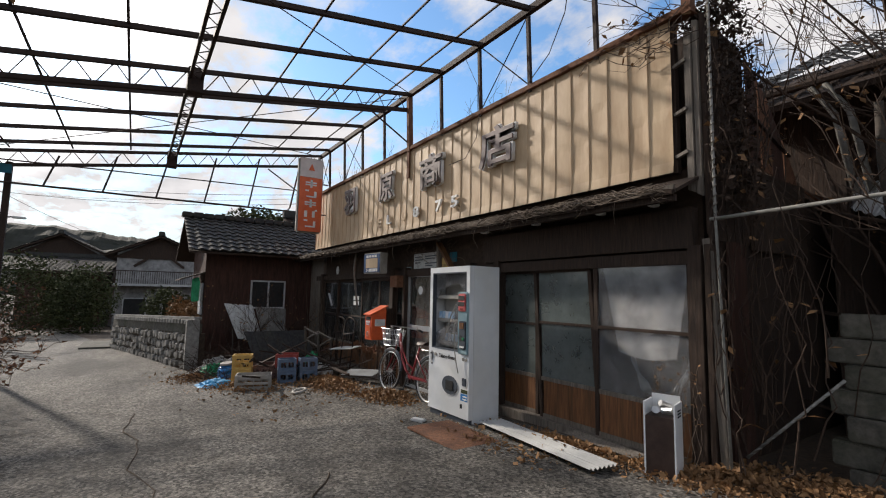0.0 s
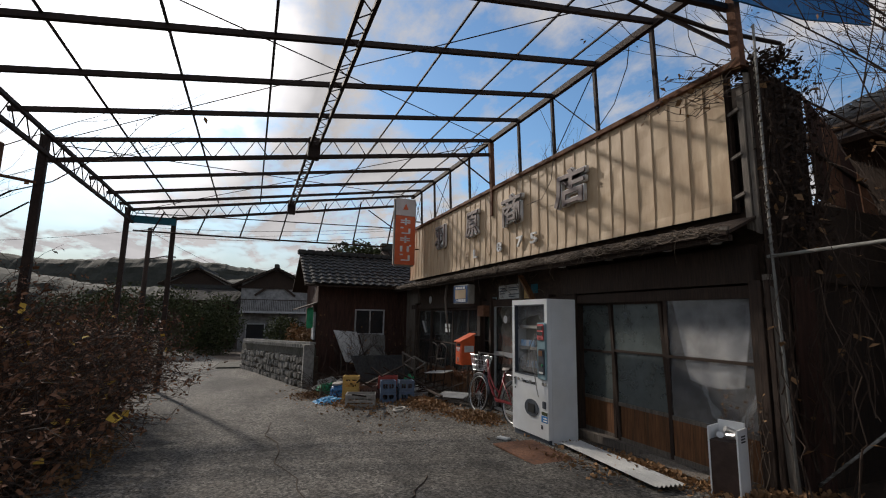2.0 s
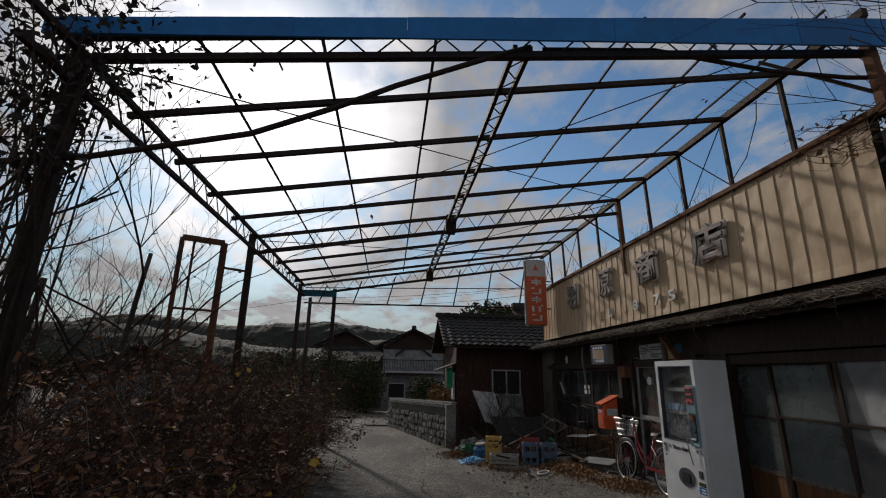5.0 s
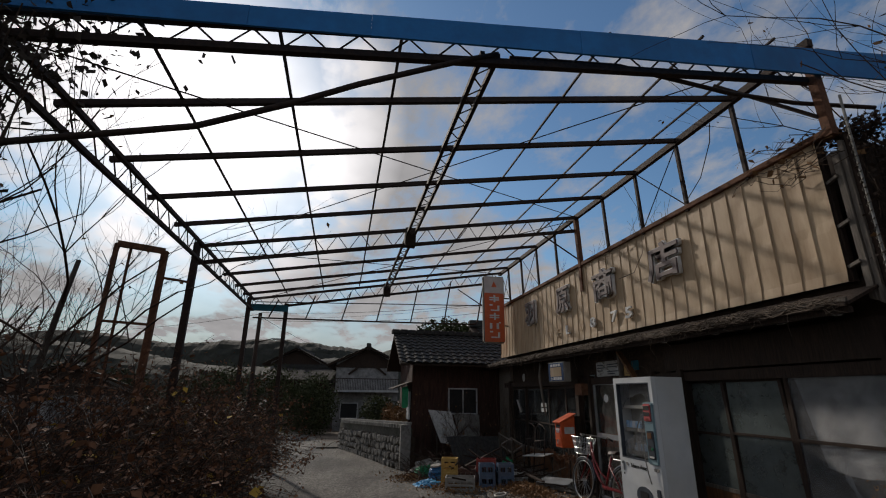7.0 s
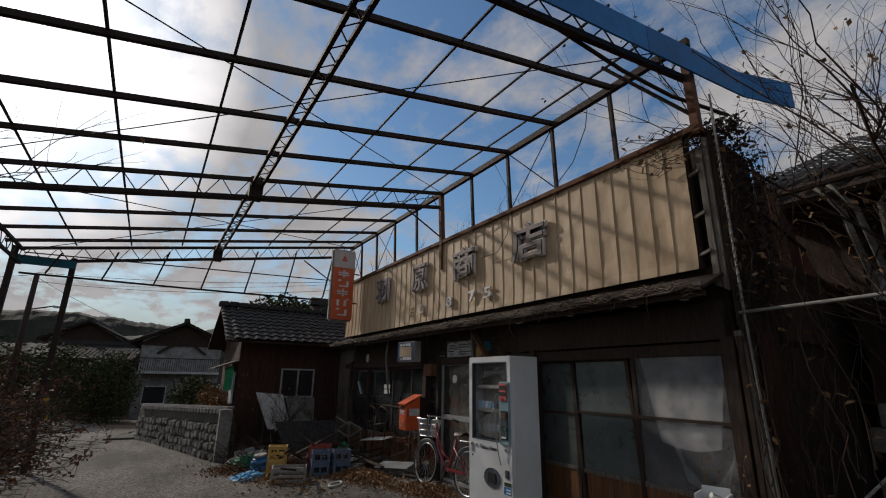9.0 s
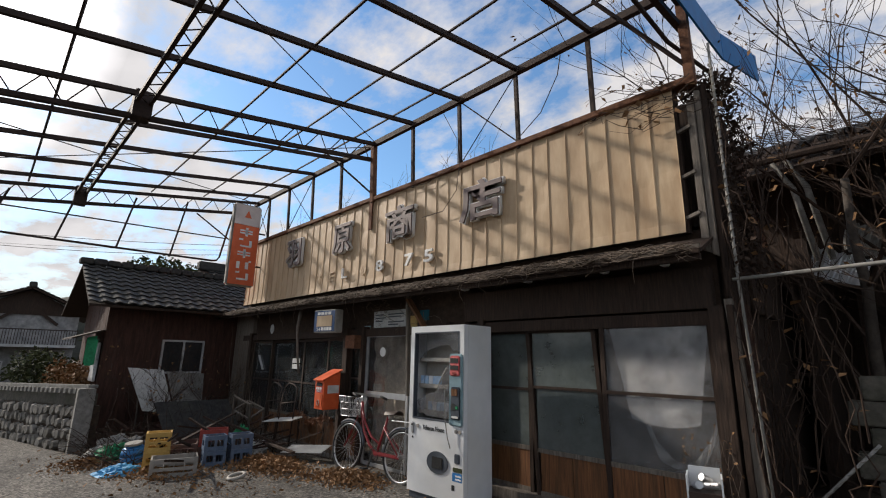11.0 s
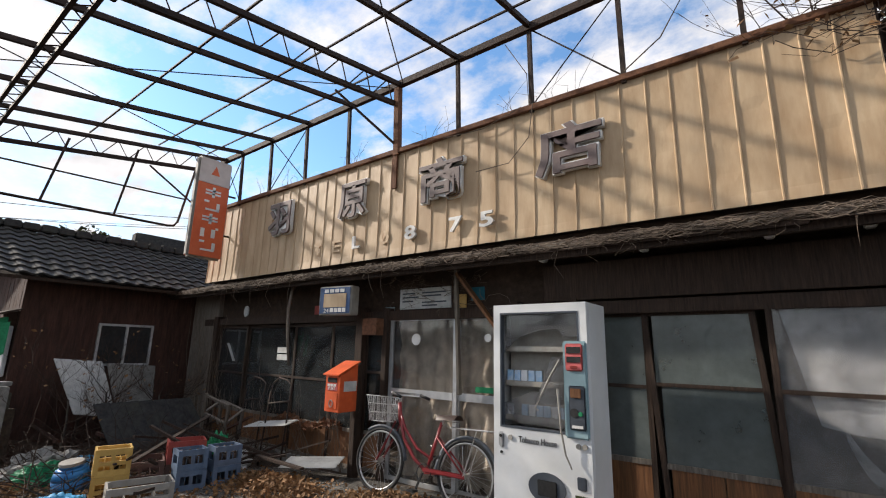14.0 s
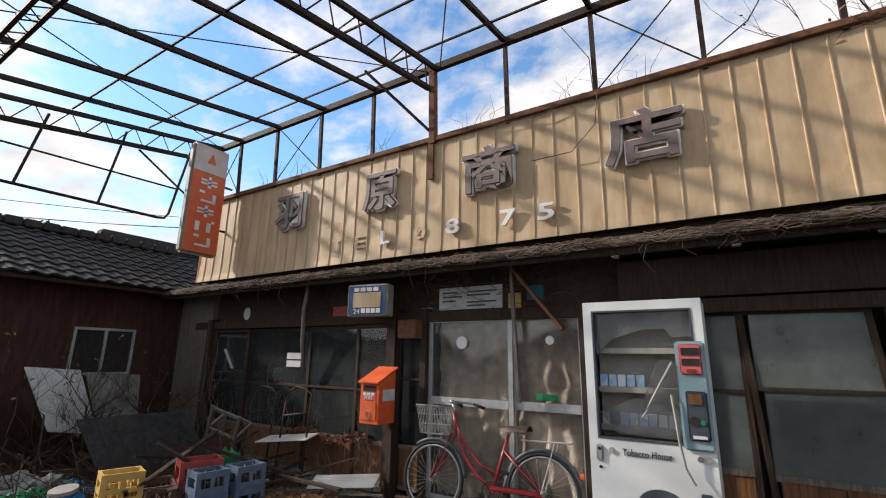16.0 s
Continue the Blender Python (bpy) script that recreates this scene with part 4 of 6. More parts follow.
# ---- vending machine ----
def vending_machine():
    t = thing("vending_machine", pose(-3.03, -0.77, gz(-2.6) + 0.03, 0, 0, 1.0), "white cigarette vending machine with a smashed window, standing before the shop", "vending machine")
    W, D, H = 0.84, 0.46, 1.84
    g = Geo()
    for nm, q in (("side_panel", (0.0, 0.062, 0, 0.02, D, H)), ("side_panel", (W - 0.02, 0.062, 0, W, D, H)), ("back_panel", (0.02, D - 0.02, 0, W - 0.02, D, H)), ("top_panel", (0.02, 0.062, H - 0.02, W - 0.02, D - 0.02, H))):
        g = Geo()
        g.box(*q)
        part(nm, g, M_WHITE, t, "white enamel panel", bevel=0.004)
    # front door with the window opening
    door = Geo()
    x0, x1, z0, z1 = 0.065, 0.775, 0.82, H - 0.07
    ctl = 0.48
    door.box(0.0, 0.0, 0.07, W, 0.06, z0)
    door.box(0.0, 0.0, z1, W, 0.06, H)
    door.box(0.0, 0.0, z0, x0, 0.06, z1)
    door.box(x1, 0.0, z0, W, 0.06, z1)
    d = part("door", door, M_WHITE, t, "white enamel front door")
    g = Geo()
    g.box(0.02, 0.02, 0.0, W - 0.02, 0.06, 0.065)
    part("plinth", g, M_DARKGREY, t)
    g = Geo()
    for a in ((x0, z0, x1, z0 + 0.014), (x0, z1 - 0.014, x1, z1), (x0, z0 + 0.014, x0 + 0.014, z1 - 0.014), (x1 - 0.014, z0 + 0.014, x1, z1 - 0.014)):
        g.box(a[0], -0.004, a[1], a[2], 0.05, a[3])
    part("window_gasket", g, M_DARKGREY, d)
    g = Geo()
    g.box(x0, 0.20, z0, x1 + 0.03, 0.21, z1)
    g.box(x0 - 0.002, 0.06, z0 - 0.02, x1 + 0.03, 0.2, z0 - 0.004)
    part("display_back", g, M_CRATEG, t, "grey display back")
    for z in (z0 + 0.05, z0 + 0.33, z0 + 0.62):
        g = Geo()
        g.box(x0 + 0.01, 0.075, z, x1, 0.195, z + 0.045)
        part("shelf", g, M_CRATEG, t, "dirty grey shelf", bevel=0.004)
    rng = random.Random(2)
    pk = Geo().box(0, 0, 0, 0.056, 0.022, 0.088)
    a_m, b_m = pk.mesh("packet", M_PACK, 0.002), pk.mesh("packet", M_PACKW, 0.002)
    for r, z in enumerate((z0 + 0.096, z0 + 0.376)):
        for c in range(9 if r == 0 else 5):
            if rng.random() < 0.12:
                continue
            ob = new("packet", a_m if (c * 7 + r) % 3 else b_m)
            ob.parent = t
            ob.matrix_basis = pose(x0 + 0.02 + c * 0.067, 0.09, z, rng.uniform(-6, 2), 0, rng.uniform(-8, 8))
    g = Geo()
    g.slab([(0.075, 0.05, 1.42), (0.20, 0.05, 1.55), (0.42, 0.05, 1.62), (0.58, 0.05, 1.63), (0.63, 0.05, 1.56), (0.77, 0.05, 1.57), (0.77, 0.05, 1.76), (0.075, 0.05, 1.76)], (0, 0.004, 0))
    part("glass_shard", g, M_CLEAR, t, "broken edge of the window")
    g = Geo()
    g.slab([(0.36, 0.045, 1.02), (0.52, 0.045, 1.40), (0.61, 0.045, 1.40), (0.64, 0.045, 1.04)], (0, 0.004, 0))
    g.slab([(0.08, 0.04, 1.01), (0.35, 0.04, 1.12), (0.64, 0.04, 1.08), (0.63, 0.04, 0.85), (0.2, 0.04, 0.86)], (0, 0.004, 0))
    part("glass_shard", g, M_CLEAR, t, "hanging torn plastic film")
    g = Geo()
    g.box(0.645, -0.028, 0.8, 0.837, 0.0, 1.53)
    cp = part("control_panel", g, M_BLUEGREY, t, "blue-grey control panel", bevel=0.012)
    g = Geo()
    g.box(0.671, -0.044, 1.3, 0.811, -0.026, 1.51)
    part("display_surround", g, M_REDPL, cp, "faded red display surround", bevel=0.012)
    g = Geo()
    g.box(0.686, -0.05, 1.435, 0.797, -0.042, 1.485)
    g.box(0.686, -0.05, 1.365, 0.797, -0.042, 1.41)
    part("display", g, M_BLACK, cp)
    g = Geo()
    g.box(0.712, -0.051, 1.317, 0.771, -0.043, 1.34)
    part("button", g, M_CRATER, cp, bevel=0.004)
    g = Geo()
    g.box(0.689, -0.042, 0.865, 0.819, -0.026, 1.19)
    part("coin_panel", g, M_DARKGREY, cp, "dark coin panel", bevel=0.008)
    g = Geo()
    g.box(0.704, -0.05, 1.1, 0.789, -0.04, 1.17)
    part("note_slot", g, M_KICK, cp, bevel=0.004)
    g = Geo()
    g.tube([(0.782, -0.04, 0.985), (0.782, -0.055, 0.985)], 0.017, n=16)
    part("coin_knob", g, M_GREEN, cp, bevel=0.002)
    g = Geo()
    g.tube([(0.73, -0.04, 0.99), (0.73, -0.046, 0.99)], 0.034, n=14)
    part("torn_hole", g, M_BLACK, cp)
    g = Geo()
    g.box(0.712, -0.048, 0.88, 0.797, -0.04, 0.9)
    part("label_strip", g, M_LETTERW, cp)
    # oval delivery tray
    g = Geo()
    pts = [(0.475 + 0.155 * math.cos(a), -0.012, 0.41 + 0.11 * math.sin(a)) for a in [2 * math.pi * k / 28 for k in range(28)]]
    g.slab(pts, (0, 0.02, 0))
    tr = part("delivery_tray", g, M_DARKGREY, t, "dark oval delivery tray")
    g = Geo()
    g.box(0.40, -0.020, 0.35, 0.56, -0.010, 0.465)
    part("flap", g, M_BLACK, tr, bevel=0.008)
    g = Geo()
    g.box(0.72, -0.012, 0.44, 0.79, 0.01, 0.53)
    part("coin_return", g, M_DARKGREY, t, bevel=0.006)
    g = Geo()
    g.box(0.69, -0.003, 0.27, 0.82, 0.005, 0.35)
    part("sticker", g, M_BLUE, t, "blue and white sticker")
    g = Geo()
    g.box(0.70, -0.006, 0.36, 0.82, 0.004, 0.40)
    part("sticker", g, M_EVERGREEN, t, "green and white sticker")
    for q in range(2):
        g = Geo()
        g.box(0.735, -0.006, 0.285 + 0.03 * q, 0.81, 0.004, 0.30 + 0.03 * q)
        part("printed_line", g, M_LETTERW, t)
    g = Geo()
    g.box(0.68, -0.003, 0.18, 0.72, 0.005, 0.23)
    part("sticker", g, M_BLACK, t)
    g = Geo()
    g.box(0.05, -0.015, 0.66, 0.10, 0.005, 0.78)
    lk = part("lock_handle", g, M_ALU, t, bevel=0.015)
    g = Geo()
    g.tube([(0.075, -0.014, 0.75), (0.075, -0.02, 0.75)], 0.012, n=12)
    part("keyhole", g, M_BLACK, lk)
    for x in (0.16, 0.74, 0.79):
        g = Geo()
        g.tube([(x, 0.0, 0.745), (x, -0.012, 0.745)], 0.02, n=16)
        part("bolt_cap", g, M_CRATEG, t)
    g = Geo()
    g.tube([(0.075, 0.0, 0.62), (0.075, -0.006, 0.62)], 0.012, n=12)
    part("keyhole", g, M_BLACK, t)
    lettering("lettering", "Tobacco House", 0.07, 0.004, pose(0.235, -0.004, 0.715, 90), M_BLACK, t, "dark lettering", 0.33)
    for pts in ([(0.62, -0.03, 1.38), (0.54, -0.05, 1.24), (0.46, -0.04, 1.10), (0.40, -0.03, 1.0), (0.43, -0.03, 0.98)], [(0.60, -0.04, 1.16), (0.615, -0.05, 1.0), (0.625, -0.05, 0.84), (0.65, -0.04, 0.68), (0.70, -0.05, 0.585)]):
        g = Geo()
        g.tube(pts, 0.010, 0.007, 4)
        part("bent_strip", g, M_CRATEG, t, "bent torn aluminium edge strip")
    return t


vending_machine()
g = Geo()
g.box(-2.42, -1.42, gz(-2) + 0.035, -1.52, -0.86, gz(-2) + 0.055, None)
single("rusty_plate", g, M_RUST, "flat rusty steel plate lying before the vending machine", "metal plate", bevel=0.004)
for x0, y0, w, d, mt, lb, rz in ((-2.1, -0.98, 1.75, 0.30, M_PLASTER, "white corrugated sheet lying on the ground", -8), (-1.25, -0.55, 0.9, 0.18, M_GREYWOOD, "grey weathered plank on the ground", -9)):
    g = Geo()
    g.sheet(lambda u, v: (w * u, d * v, 0.012 * math.sin(v * 40) + 0.012), 6, 30)
    ob = single("ground_sheet", g, mt, lb, "sheet")
    ob.matrix_basis = pose(x0, y0 + 0.3, gz(x0) + 0.075, 0, 0 - 2, rz)
g = Geo()
g.box(0, 0, 0, 0.18, 0.1, 0.03)
ob = single("paper_scrap", g, M_PAPER, "crumpled pale paper scrap on the asphalt", "litter", bevel=0.01)
ob.matrix_basis = pose(-2.75, -1.2, gz(-2.7) + 0.035, 0, 0, 25)

# ---- heater ----
ht = thing("kerosene_heater", pose(-0.17, -0.50, 0.03, 0, 0, 16) @ Matrix.Diagonal((1, 0.72, 0.92, 1)), "white and brown slim fan heater with cans on top", "heater")
g = Geo()
g.box(0, 0, 0, 0.012, 0.30, 0.62)
g.box(0.228, 0, 0, 0.24, 0.30, 0.62)
g.box(0.012, 0.28, 0, 0.228, 0.30, 0.66)
part("casing", g, M_WHITE, ht, "white side panels")
g = Geo()
g.box(0.012, 0.01, 0.0, 0.228, 0.28, 0.5)
part("front_panel", g, M_BROWN, ht, "dark brown front")
for k in range(3):
    g = Geo()
    g.box(0.238, 0.10, 0.50 + 0.025 * k, 0.243, 0.22, 0.512 + 0.025 * k)
    part("vent_slot", g, M_BLACK, ht)
for k, (x, y, z, rx, rz) in enumerate(((0.07, 0.12, 0.54, 80, 20), (0.13, 0.2, 0.58, 70, -40), (0.17, 0.1, 0.55, 85, 65))):
    g = Geo()
    g.tube([(0, 0, -0.055), (0, 0, -0.05), (0, 0, 0.05), (0, 0, 0.055)], 0.03, n=14)
    c = single("drink_can", g, M_CHROME if k else M_PACKW, "empty crushed drink can on the heater", "can", "cans on the heater", bevel=0.003)
    c.matrix_basis = ht.matrix_basis @ pose(x, y, z, rx, 0, rz)

# ---- red post box ----
pb = thing("post_box", pose(-5.60, -0.52, 0.62) @ Matrix.Diagonal((0.80, 1, 1, 1)), "orange-red wall post box with a sloping lid on a post", "post box")
g = Geo()
g.slab([(0, 0, 0), (0, 0, 0.43), (0, 0.28, 0.56), (0, 0.28, 0)], (0.34, 0, 0))
body = part("body", g, M_ORANGE, pb, bevel=0.008)
g = Geo()
g.slab([(-0.015, -0.04, 0.425), (0.355, -0.04, 0.425), (0.355, 0.31, 0.585), (-0.015, 0.31, 0.585)], (0, 0, 0.018))
part("lid", g, M_ORANGE, pb, "weathered sloping lid", bevel=0.004)
g = Geo()
g.box(0.06, -0.008, 0.345, 0.27, 0.004, 0.40)
part("slot", g, M_BLACK, pb)
g = Geo()
g.box(0.05, -0.005, 0.25, 0.28, 0.004, 0.335)
part("label", g, M_REDPL, pb)
lettering("lettering", "POST", 0.06, 0.004, pose(0.09, -0.008, 0.255, 90), M_LETTERW, pb, "", 0.15)
g = Geo()
for k in range(3):
    g.box(0.06 + 0.07 * k, -0.008, 0.30, 0.115 + 0.07 * k, 0.003, 0.328)
part("worn_writing", g, M_LETTERW, pb)
g = Geo()
g.box(0.338, 0.06, 0.24, 0.346, 0.26, 0.36)
part("notice", g, M_PAPER, pb)
g = Geo()
g.box(0.04, -0.010, 0.04, 0.30, 0.003, 0.23)
dr = part("collection_door", g, M_ORANGE, pb, "scuffed lower door", bevel=0.006)
g = Geo()
g.ring((0.17, -0.014, 0.10), 0.04, 0.006, n=16)
part("handle", g, M_CHROME, dr)
g = Geo()
g.box(0.14, 0.33, -0.85, 0.25, 0.44, 0.55)
part("post", g, M_OLDWOOD, pb, "dark wooden post", bevel=0.006)


# ---- bicycle ----
def bicycle():
    t = thing("bicycle", pose(-4.62, -0.55, gz(-4.2) + 0.03, -7, 0, 4), "red city bicycle with a wire basket, parked at the shop door", "bicycle")
    R = 0.33
    for x in (0.0, 1.08):
        g = Geo()
        g.ring((x, 0, R), R - 0.018, 0.018, n=44)
        w = part("wheel", g, M_BLACK, t, "black tyred spoked wheel", smooth=True)
        g = Geo()
        g.ring((x, 0, R), R - 0.043, 0.011, n=44)
        part("rim", g, M_CHROME, w, smooth=True)
        g = Geo()
        for k in range(28):
            a = 2 * math.pi * k / 28
            g.tube([(x + 0.02 * math.cos(a + 1), 0.02 if k % 2 else -0.02, R + 0.02 * math.sin(a + 1)), (x + (R - 0.045) * math.cos(a), 0, R + (R - 0.045) * math.sin(a))], 0.0016, n=3)
        g.tube([(x, -0.05, R), (x, 0.05, R)], 0.022, n=10)
        part("spokes", g, M_CHROME, w, kind="stuff")
        g = Geo()
        a0, a1 = (0.1, 2.2) if x == 0 else (0.25, 3.3)
        g.tube([(x + (R + 0.012) * math.cos(a0 + (a1 - a0) * k / 14), 0, R + (R + 0.012) * math.sin(a0 + (a1 - a0) * k / 14)) for k in range(15)], 0.02, n=6)
        part("mudguard", g, M_DARKGREY, t, smooth=True)
    g = Geo()
    g.tube([(0.22, 0, 0.80), (0.30, 0, 0.58), (0.46, 0, 0.40), (0.62, 0, 0.30)], 0.018, n=8)
    g.tube([(0.20, 0, 0.86), (0.30, 0, 0.68), (0.48, 0, 0.50), (0.68, 0, 0.42)], 0.015, n=8)
    g.tube([(0.62, 0, 0.29), (0.76, 0, 0.78)], 0.017, n=8)
    for s in (-0.05, 0.05):
        g.tube([(0.62, s * 0.5, 0.29), (1.08, s, R)], 0.010, n=6)
        g.tube([(0.72, s * 0.4, 0.64), (1.08, s, R)], 0.009, n=6)
        g.tube([(0.20, s, 0.74), (0.10, s, 0.52), (0.0, s, R)], 0.012, n=6)
    g.tube([(0.235, 0, 0.72), (0.19, 0, 0.93)], 0.022, n=8)
    part("frame", g, M_REDPAINT, t, "dark red painted frame", smooth=True)
    g = Geo()
    g.tube([(0.19, 0, 0.92), (0.17, 0, 1.02)], 0.013, n=8)
    g.tube([(0.36, -0.26, 1.0), (0.26, -0.24, 1.03), (0.17, -0.08, 1.03), (0.17, 0.08, 1.03), (0.26, 0.24, 1.03), (0.36, 0.26, 1.0)], 0.011, n=8)
    hb = part("handlebar", g, M_CHROME, t, smooth=True)
    for s in (-1, 1):
        g = Geo()
        g.tube([(0.28, s * 0.245, 1.025), (0.40, s * 0.265, 0.99)], 0.016, n=8)
        part("grip", g, M_BLACK, hb, smooth=True)
    g = Geo()
    for k in range(14):
        a = k / 14
        for s in (-1, 1):
            g.tube([(0.10 - 0.27 * a, s * 0.15, 0.98), (0.08 - 0.22 * a, s * 0.10, 0.72)], 0.0022, n=3)
    for z, e in ((0.98, 1.0), (0.90, 0.9), (0.81, 0.8), (0.72, 0.7)):
        g.tube([(0.10, -0.15 * e, z), (0.10, 0.15 * e, z), (0.10 - 0.27 * e, 0.15 * e, z), (0.10 - 0.27 * e, -0.15 * e, z), (0.10, -0.15 * e, z)], 0.004 if z > 0.97 else 0.0025, n=4)
    for k in range(9):
        y = -0.12 + 0.03 * k
        g.tube([(-0.17, y * 1.2, 0.98), (-0.11, y * 0.8, 0.72), (0.10, y * 0.8, 0.72), (0.10, y * 1.2, 0.98)], 0.0022, n=3)
    part("basket", g, M_CHROME, t, "dented wire basket")
    g = Geo()
    g.sheet(lambda u, v: (0.70 + 0.26 * u, (v - 0.5) * (0.06 + 0.13 * u), 0.845 + 0.02 * u - 0.05 * (2 * v - 1) ** 2), 8, 8)
    g.sheet(lambda u, v: (0.70 + 0.26 * u, (v - 0.5) * (0.06 + 0.13 * u), 0.795), 8, 8)
    part("saddle", g, M_BROWN, t, "worn brown saddle", smooth=True)
    g = Geo()
    g.tube([(0.76, 0, 0.76), (0.78, 0, 0.82)], 0.012, n=8)
    part("seat_post", g, M_CHROME, t)
    g = Geo()
    for y in (-0.06, -0.02, 0.02, 0.06):
        g.tube([(0.90, y, 0.74), (1.32, y, 0.75)], 0.005, n=5)
    for x in (0.90, 1.1, 1.32):
        g.tube([(x, -0.06, 0.745), (x, 0.06, 0.745)], 0.005, n=5)
    for s in (-0.06, 0.06):
        g.tube([(1.2, s, 0.745), (1.08, s, R)], 0.005, n=5)
    part("rear_rack", g, M_CHROME, t)
    g = Geo()
    g.ring((0.62, -0.045, 0.29), 0.085, 0.006, n=24)
    g.bar((0.62, -0.07, 0.29), (0.56, -0.07, 0.14), 0.018)
    g.bar((0.62, 0.07, 0.29), (0.68, 0.07, 0.44), 0.018)
    g.box(0.51, -0.16, 0.12, 0.59, -0.075, 0.14)
    g.box(0.64, 0.075, 0.43, 0.72, 0.16, 0.45)
    part("crank", g, M_BLACK, t, "black crank and pedals")
    g = Geo()
    g.box(0.60, -0.055, 0.30, 1.10, -0.035, 0.345)
    part("chain_guard", g, M_REDPAINT, t, bevel=0.012)
    g = Geo()
    g.tube([(1.06, 0.06, R), (1.12, 0.16, 0.02)], 0.009, n=6)
    part("kickstand", g, M_CHROME, t)
    g = Geo()
    g.tube([(1.40, 0, 0.5), (1.43, 0, 0.5)], 0.025, n=12)
    part("reflector", g, M_ORANGE, t)
    return t


bicycle()


# ---- crates and yard clutter ----
def crate(w, d, h, material, label, m, rows=3, cols=3, group="crates in the yard"):
    t = thing("plastic_crate", m, label, "crate", group)
    for x in (0, w - 0.03):
        for y in (0, d - 0.03):
            g = Geo()
            g.box(x - (0.015 if x else 0), y - (0.015 if y else 0), 0, x + (0.03 if x else 0.045), y + (0.03 if y else 0.045), h)
            part("corner_post", g, material, t)
    for k in range(rows + 1):
        z = (h - 0.06) * k / rows
        hh = 0.06 if k in (0, rows) else 0.04
        for y in (0.002, d - 0.02):
            g = Geo()
            g.box(0.03, y, z, w - 0.03, y + 0.018, z + hh)
            part("slat", g, material, t)
        for x in (0.002, w - 0.02):
            g = Geo()
            g.box(x, 0.03, z, x + 0.018, d - 0.03, z + hh)
            part("slat", g, material, t)
    for k in range(1, cols):
        g = Geo()
        x = w * k / cols
        g.box(x - 0.018, 0.004, 0.035, x + 0.018, 0.016, h - 0.035)
        part("rib", g, material, t)
        g = Geo()
        g.box(x - 0.01, d - 0.018, 0.035, x + 0.01, d - 0.006, h - 0.035)
        part("rib", g, material, t)
    g = Geo()
    g.box(0.03, 0.03, 0.0, w - 0.03, d - 0.03, 0.012)
    for k in range(1, 4):
        g.box(0.03 + (w - 0.06) * k / 4, 0.03, 0.012, 0.036 + (w - 0.06) * k / 4, d - 0.03, h * 0.6)
    part("base_grid", g, material, t)
    return t


def at(x, y, dz=0.0, rx=0, ry=0, rz=0):
    return pose(x, y, gz(x) + 0.03 + dz, rx, ry, rz)


crate(0.32, 0.25, 0.26, M_YELLOW, "yellow plastic bottle crate, lower of a stack of two", at(-6.62, -2.52, 0, 0, 0, 72), 2, 2)
crate(0.32, 0.25, 0.26, M_YELLOW, "yellow plastic bottle crate stacked on another", at(-6.62, -2.52, 0.262, 0, 0, 74), 2, 2)
crate(0.56, 0.34, 0.24, M_CRATEG, "dirty grey plastic crate standing on the leaves", at(-6.08, -2.56, 0, 0, 0, 74), 2, 1)
for (x, y, rz) in ((-6.45, -1.78, 78), (-6.35, -1.42, 82)):
    crate(0.31, 0.25, 0.21, M_CRATEB, "dusty blue bottle crate, lower of a stack of two", at(x, y, 0, 0, 0, rz), 1, 2)
    crate(0.31, 0.25, 0.21, M_CRATEB, "dusty blue bottle crate stacked on another", at(x, y, 0.212, 0, 0, rz + 2), 1, 2)
crate(0.40, 0.30, 0.24, M_CRATER, "dark red plastic crate among the clutter", at(-6.8, -1.75, 0.24, 0, 0, 70), 1, 2)
crate(0.40, 0.30, 0.24, M_CRATEBR, "brown plastic crate under a red crate", at(-6.8, -1.75, 0, 0, 0, 68), 1, 2)
crate(0.46, 0.34, 0.30, M_CRATEBR, "broken brown crate behind the yellow crates", at(-6.95, -2.2, 0.0, 4, 0, 70), 2, 2)

bot = Geo()
for (za, ra), (zb, rb) in zip(((0, 0.034), (0.14, 0.034), (0.18, 0.014)), ((0.14, 0.034), (0.18, 0.014), (0.25, 0.013))):
    bot.tube([(0, 0, za), (0, 0, zb)], ra, rb, 10)
bottle_mesh = bot.mesh("glass_bottle", M_BROWN, 0, True)
for cx, cy in ((-6.45, -1.78), (-6.35, -1.42)):
    for k in range(6):
        ob = new("glass_bottle", bottle_mesh)
        q = at(cx, cy, 0.226, 0, 0, 80) @ pose(0.07 + 0.085 * (k % 3), 0.08 + 0.09 * (k // 3), 0)
        ob.matrix_basis = q @ Matrix.Diagonal((1, 1, 0.72, 1))
        tagged(ob, "empty brown glass bottle standing in a blue crate", "bottle", "bottles in the crates")
g = Geo()
prof = [(0.0, 0.15), (0.03, 0.17), (0.20, 0.18), (0.29, 0.15), (0.31, 0.11), (0.35, 0.11)]
for i in range(len(prof) - 1):
    (z0, r0), (z1, r1) = prof[i], prof[i + 1]
    g.tube([(0, 0, z0), (0, 0, z1)], r0, r1, 20)
dm = thing("plastic_drum", at(-7.45, -2.42, -0.04, 8, 4, 0), "bright blue plastic drum lying in the litter", "drum")
part("body", g, M_BLUE, dm, smooth=True)
g = Geo()
g.tube([(0, 0, 0.34), (0, 0, 0.37)], 0.12, 0.115, 20)
part("lid", g, M_CRATEG, dm, "grey lid")
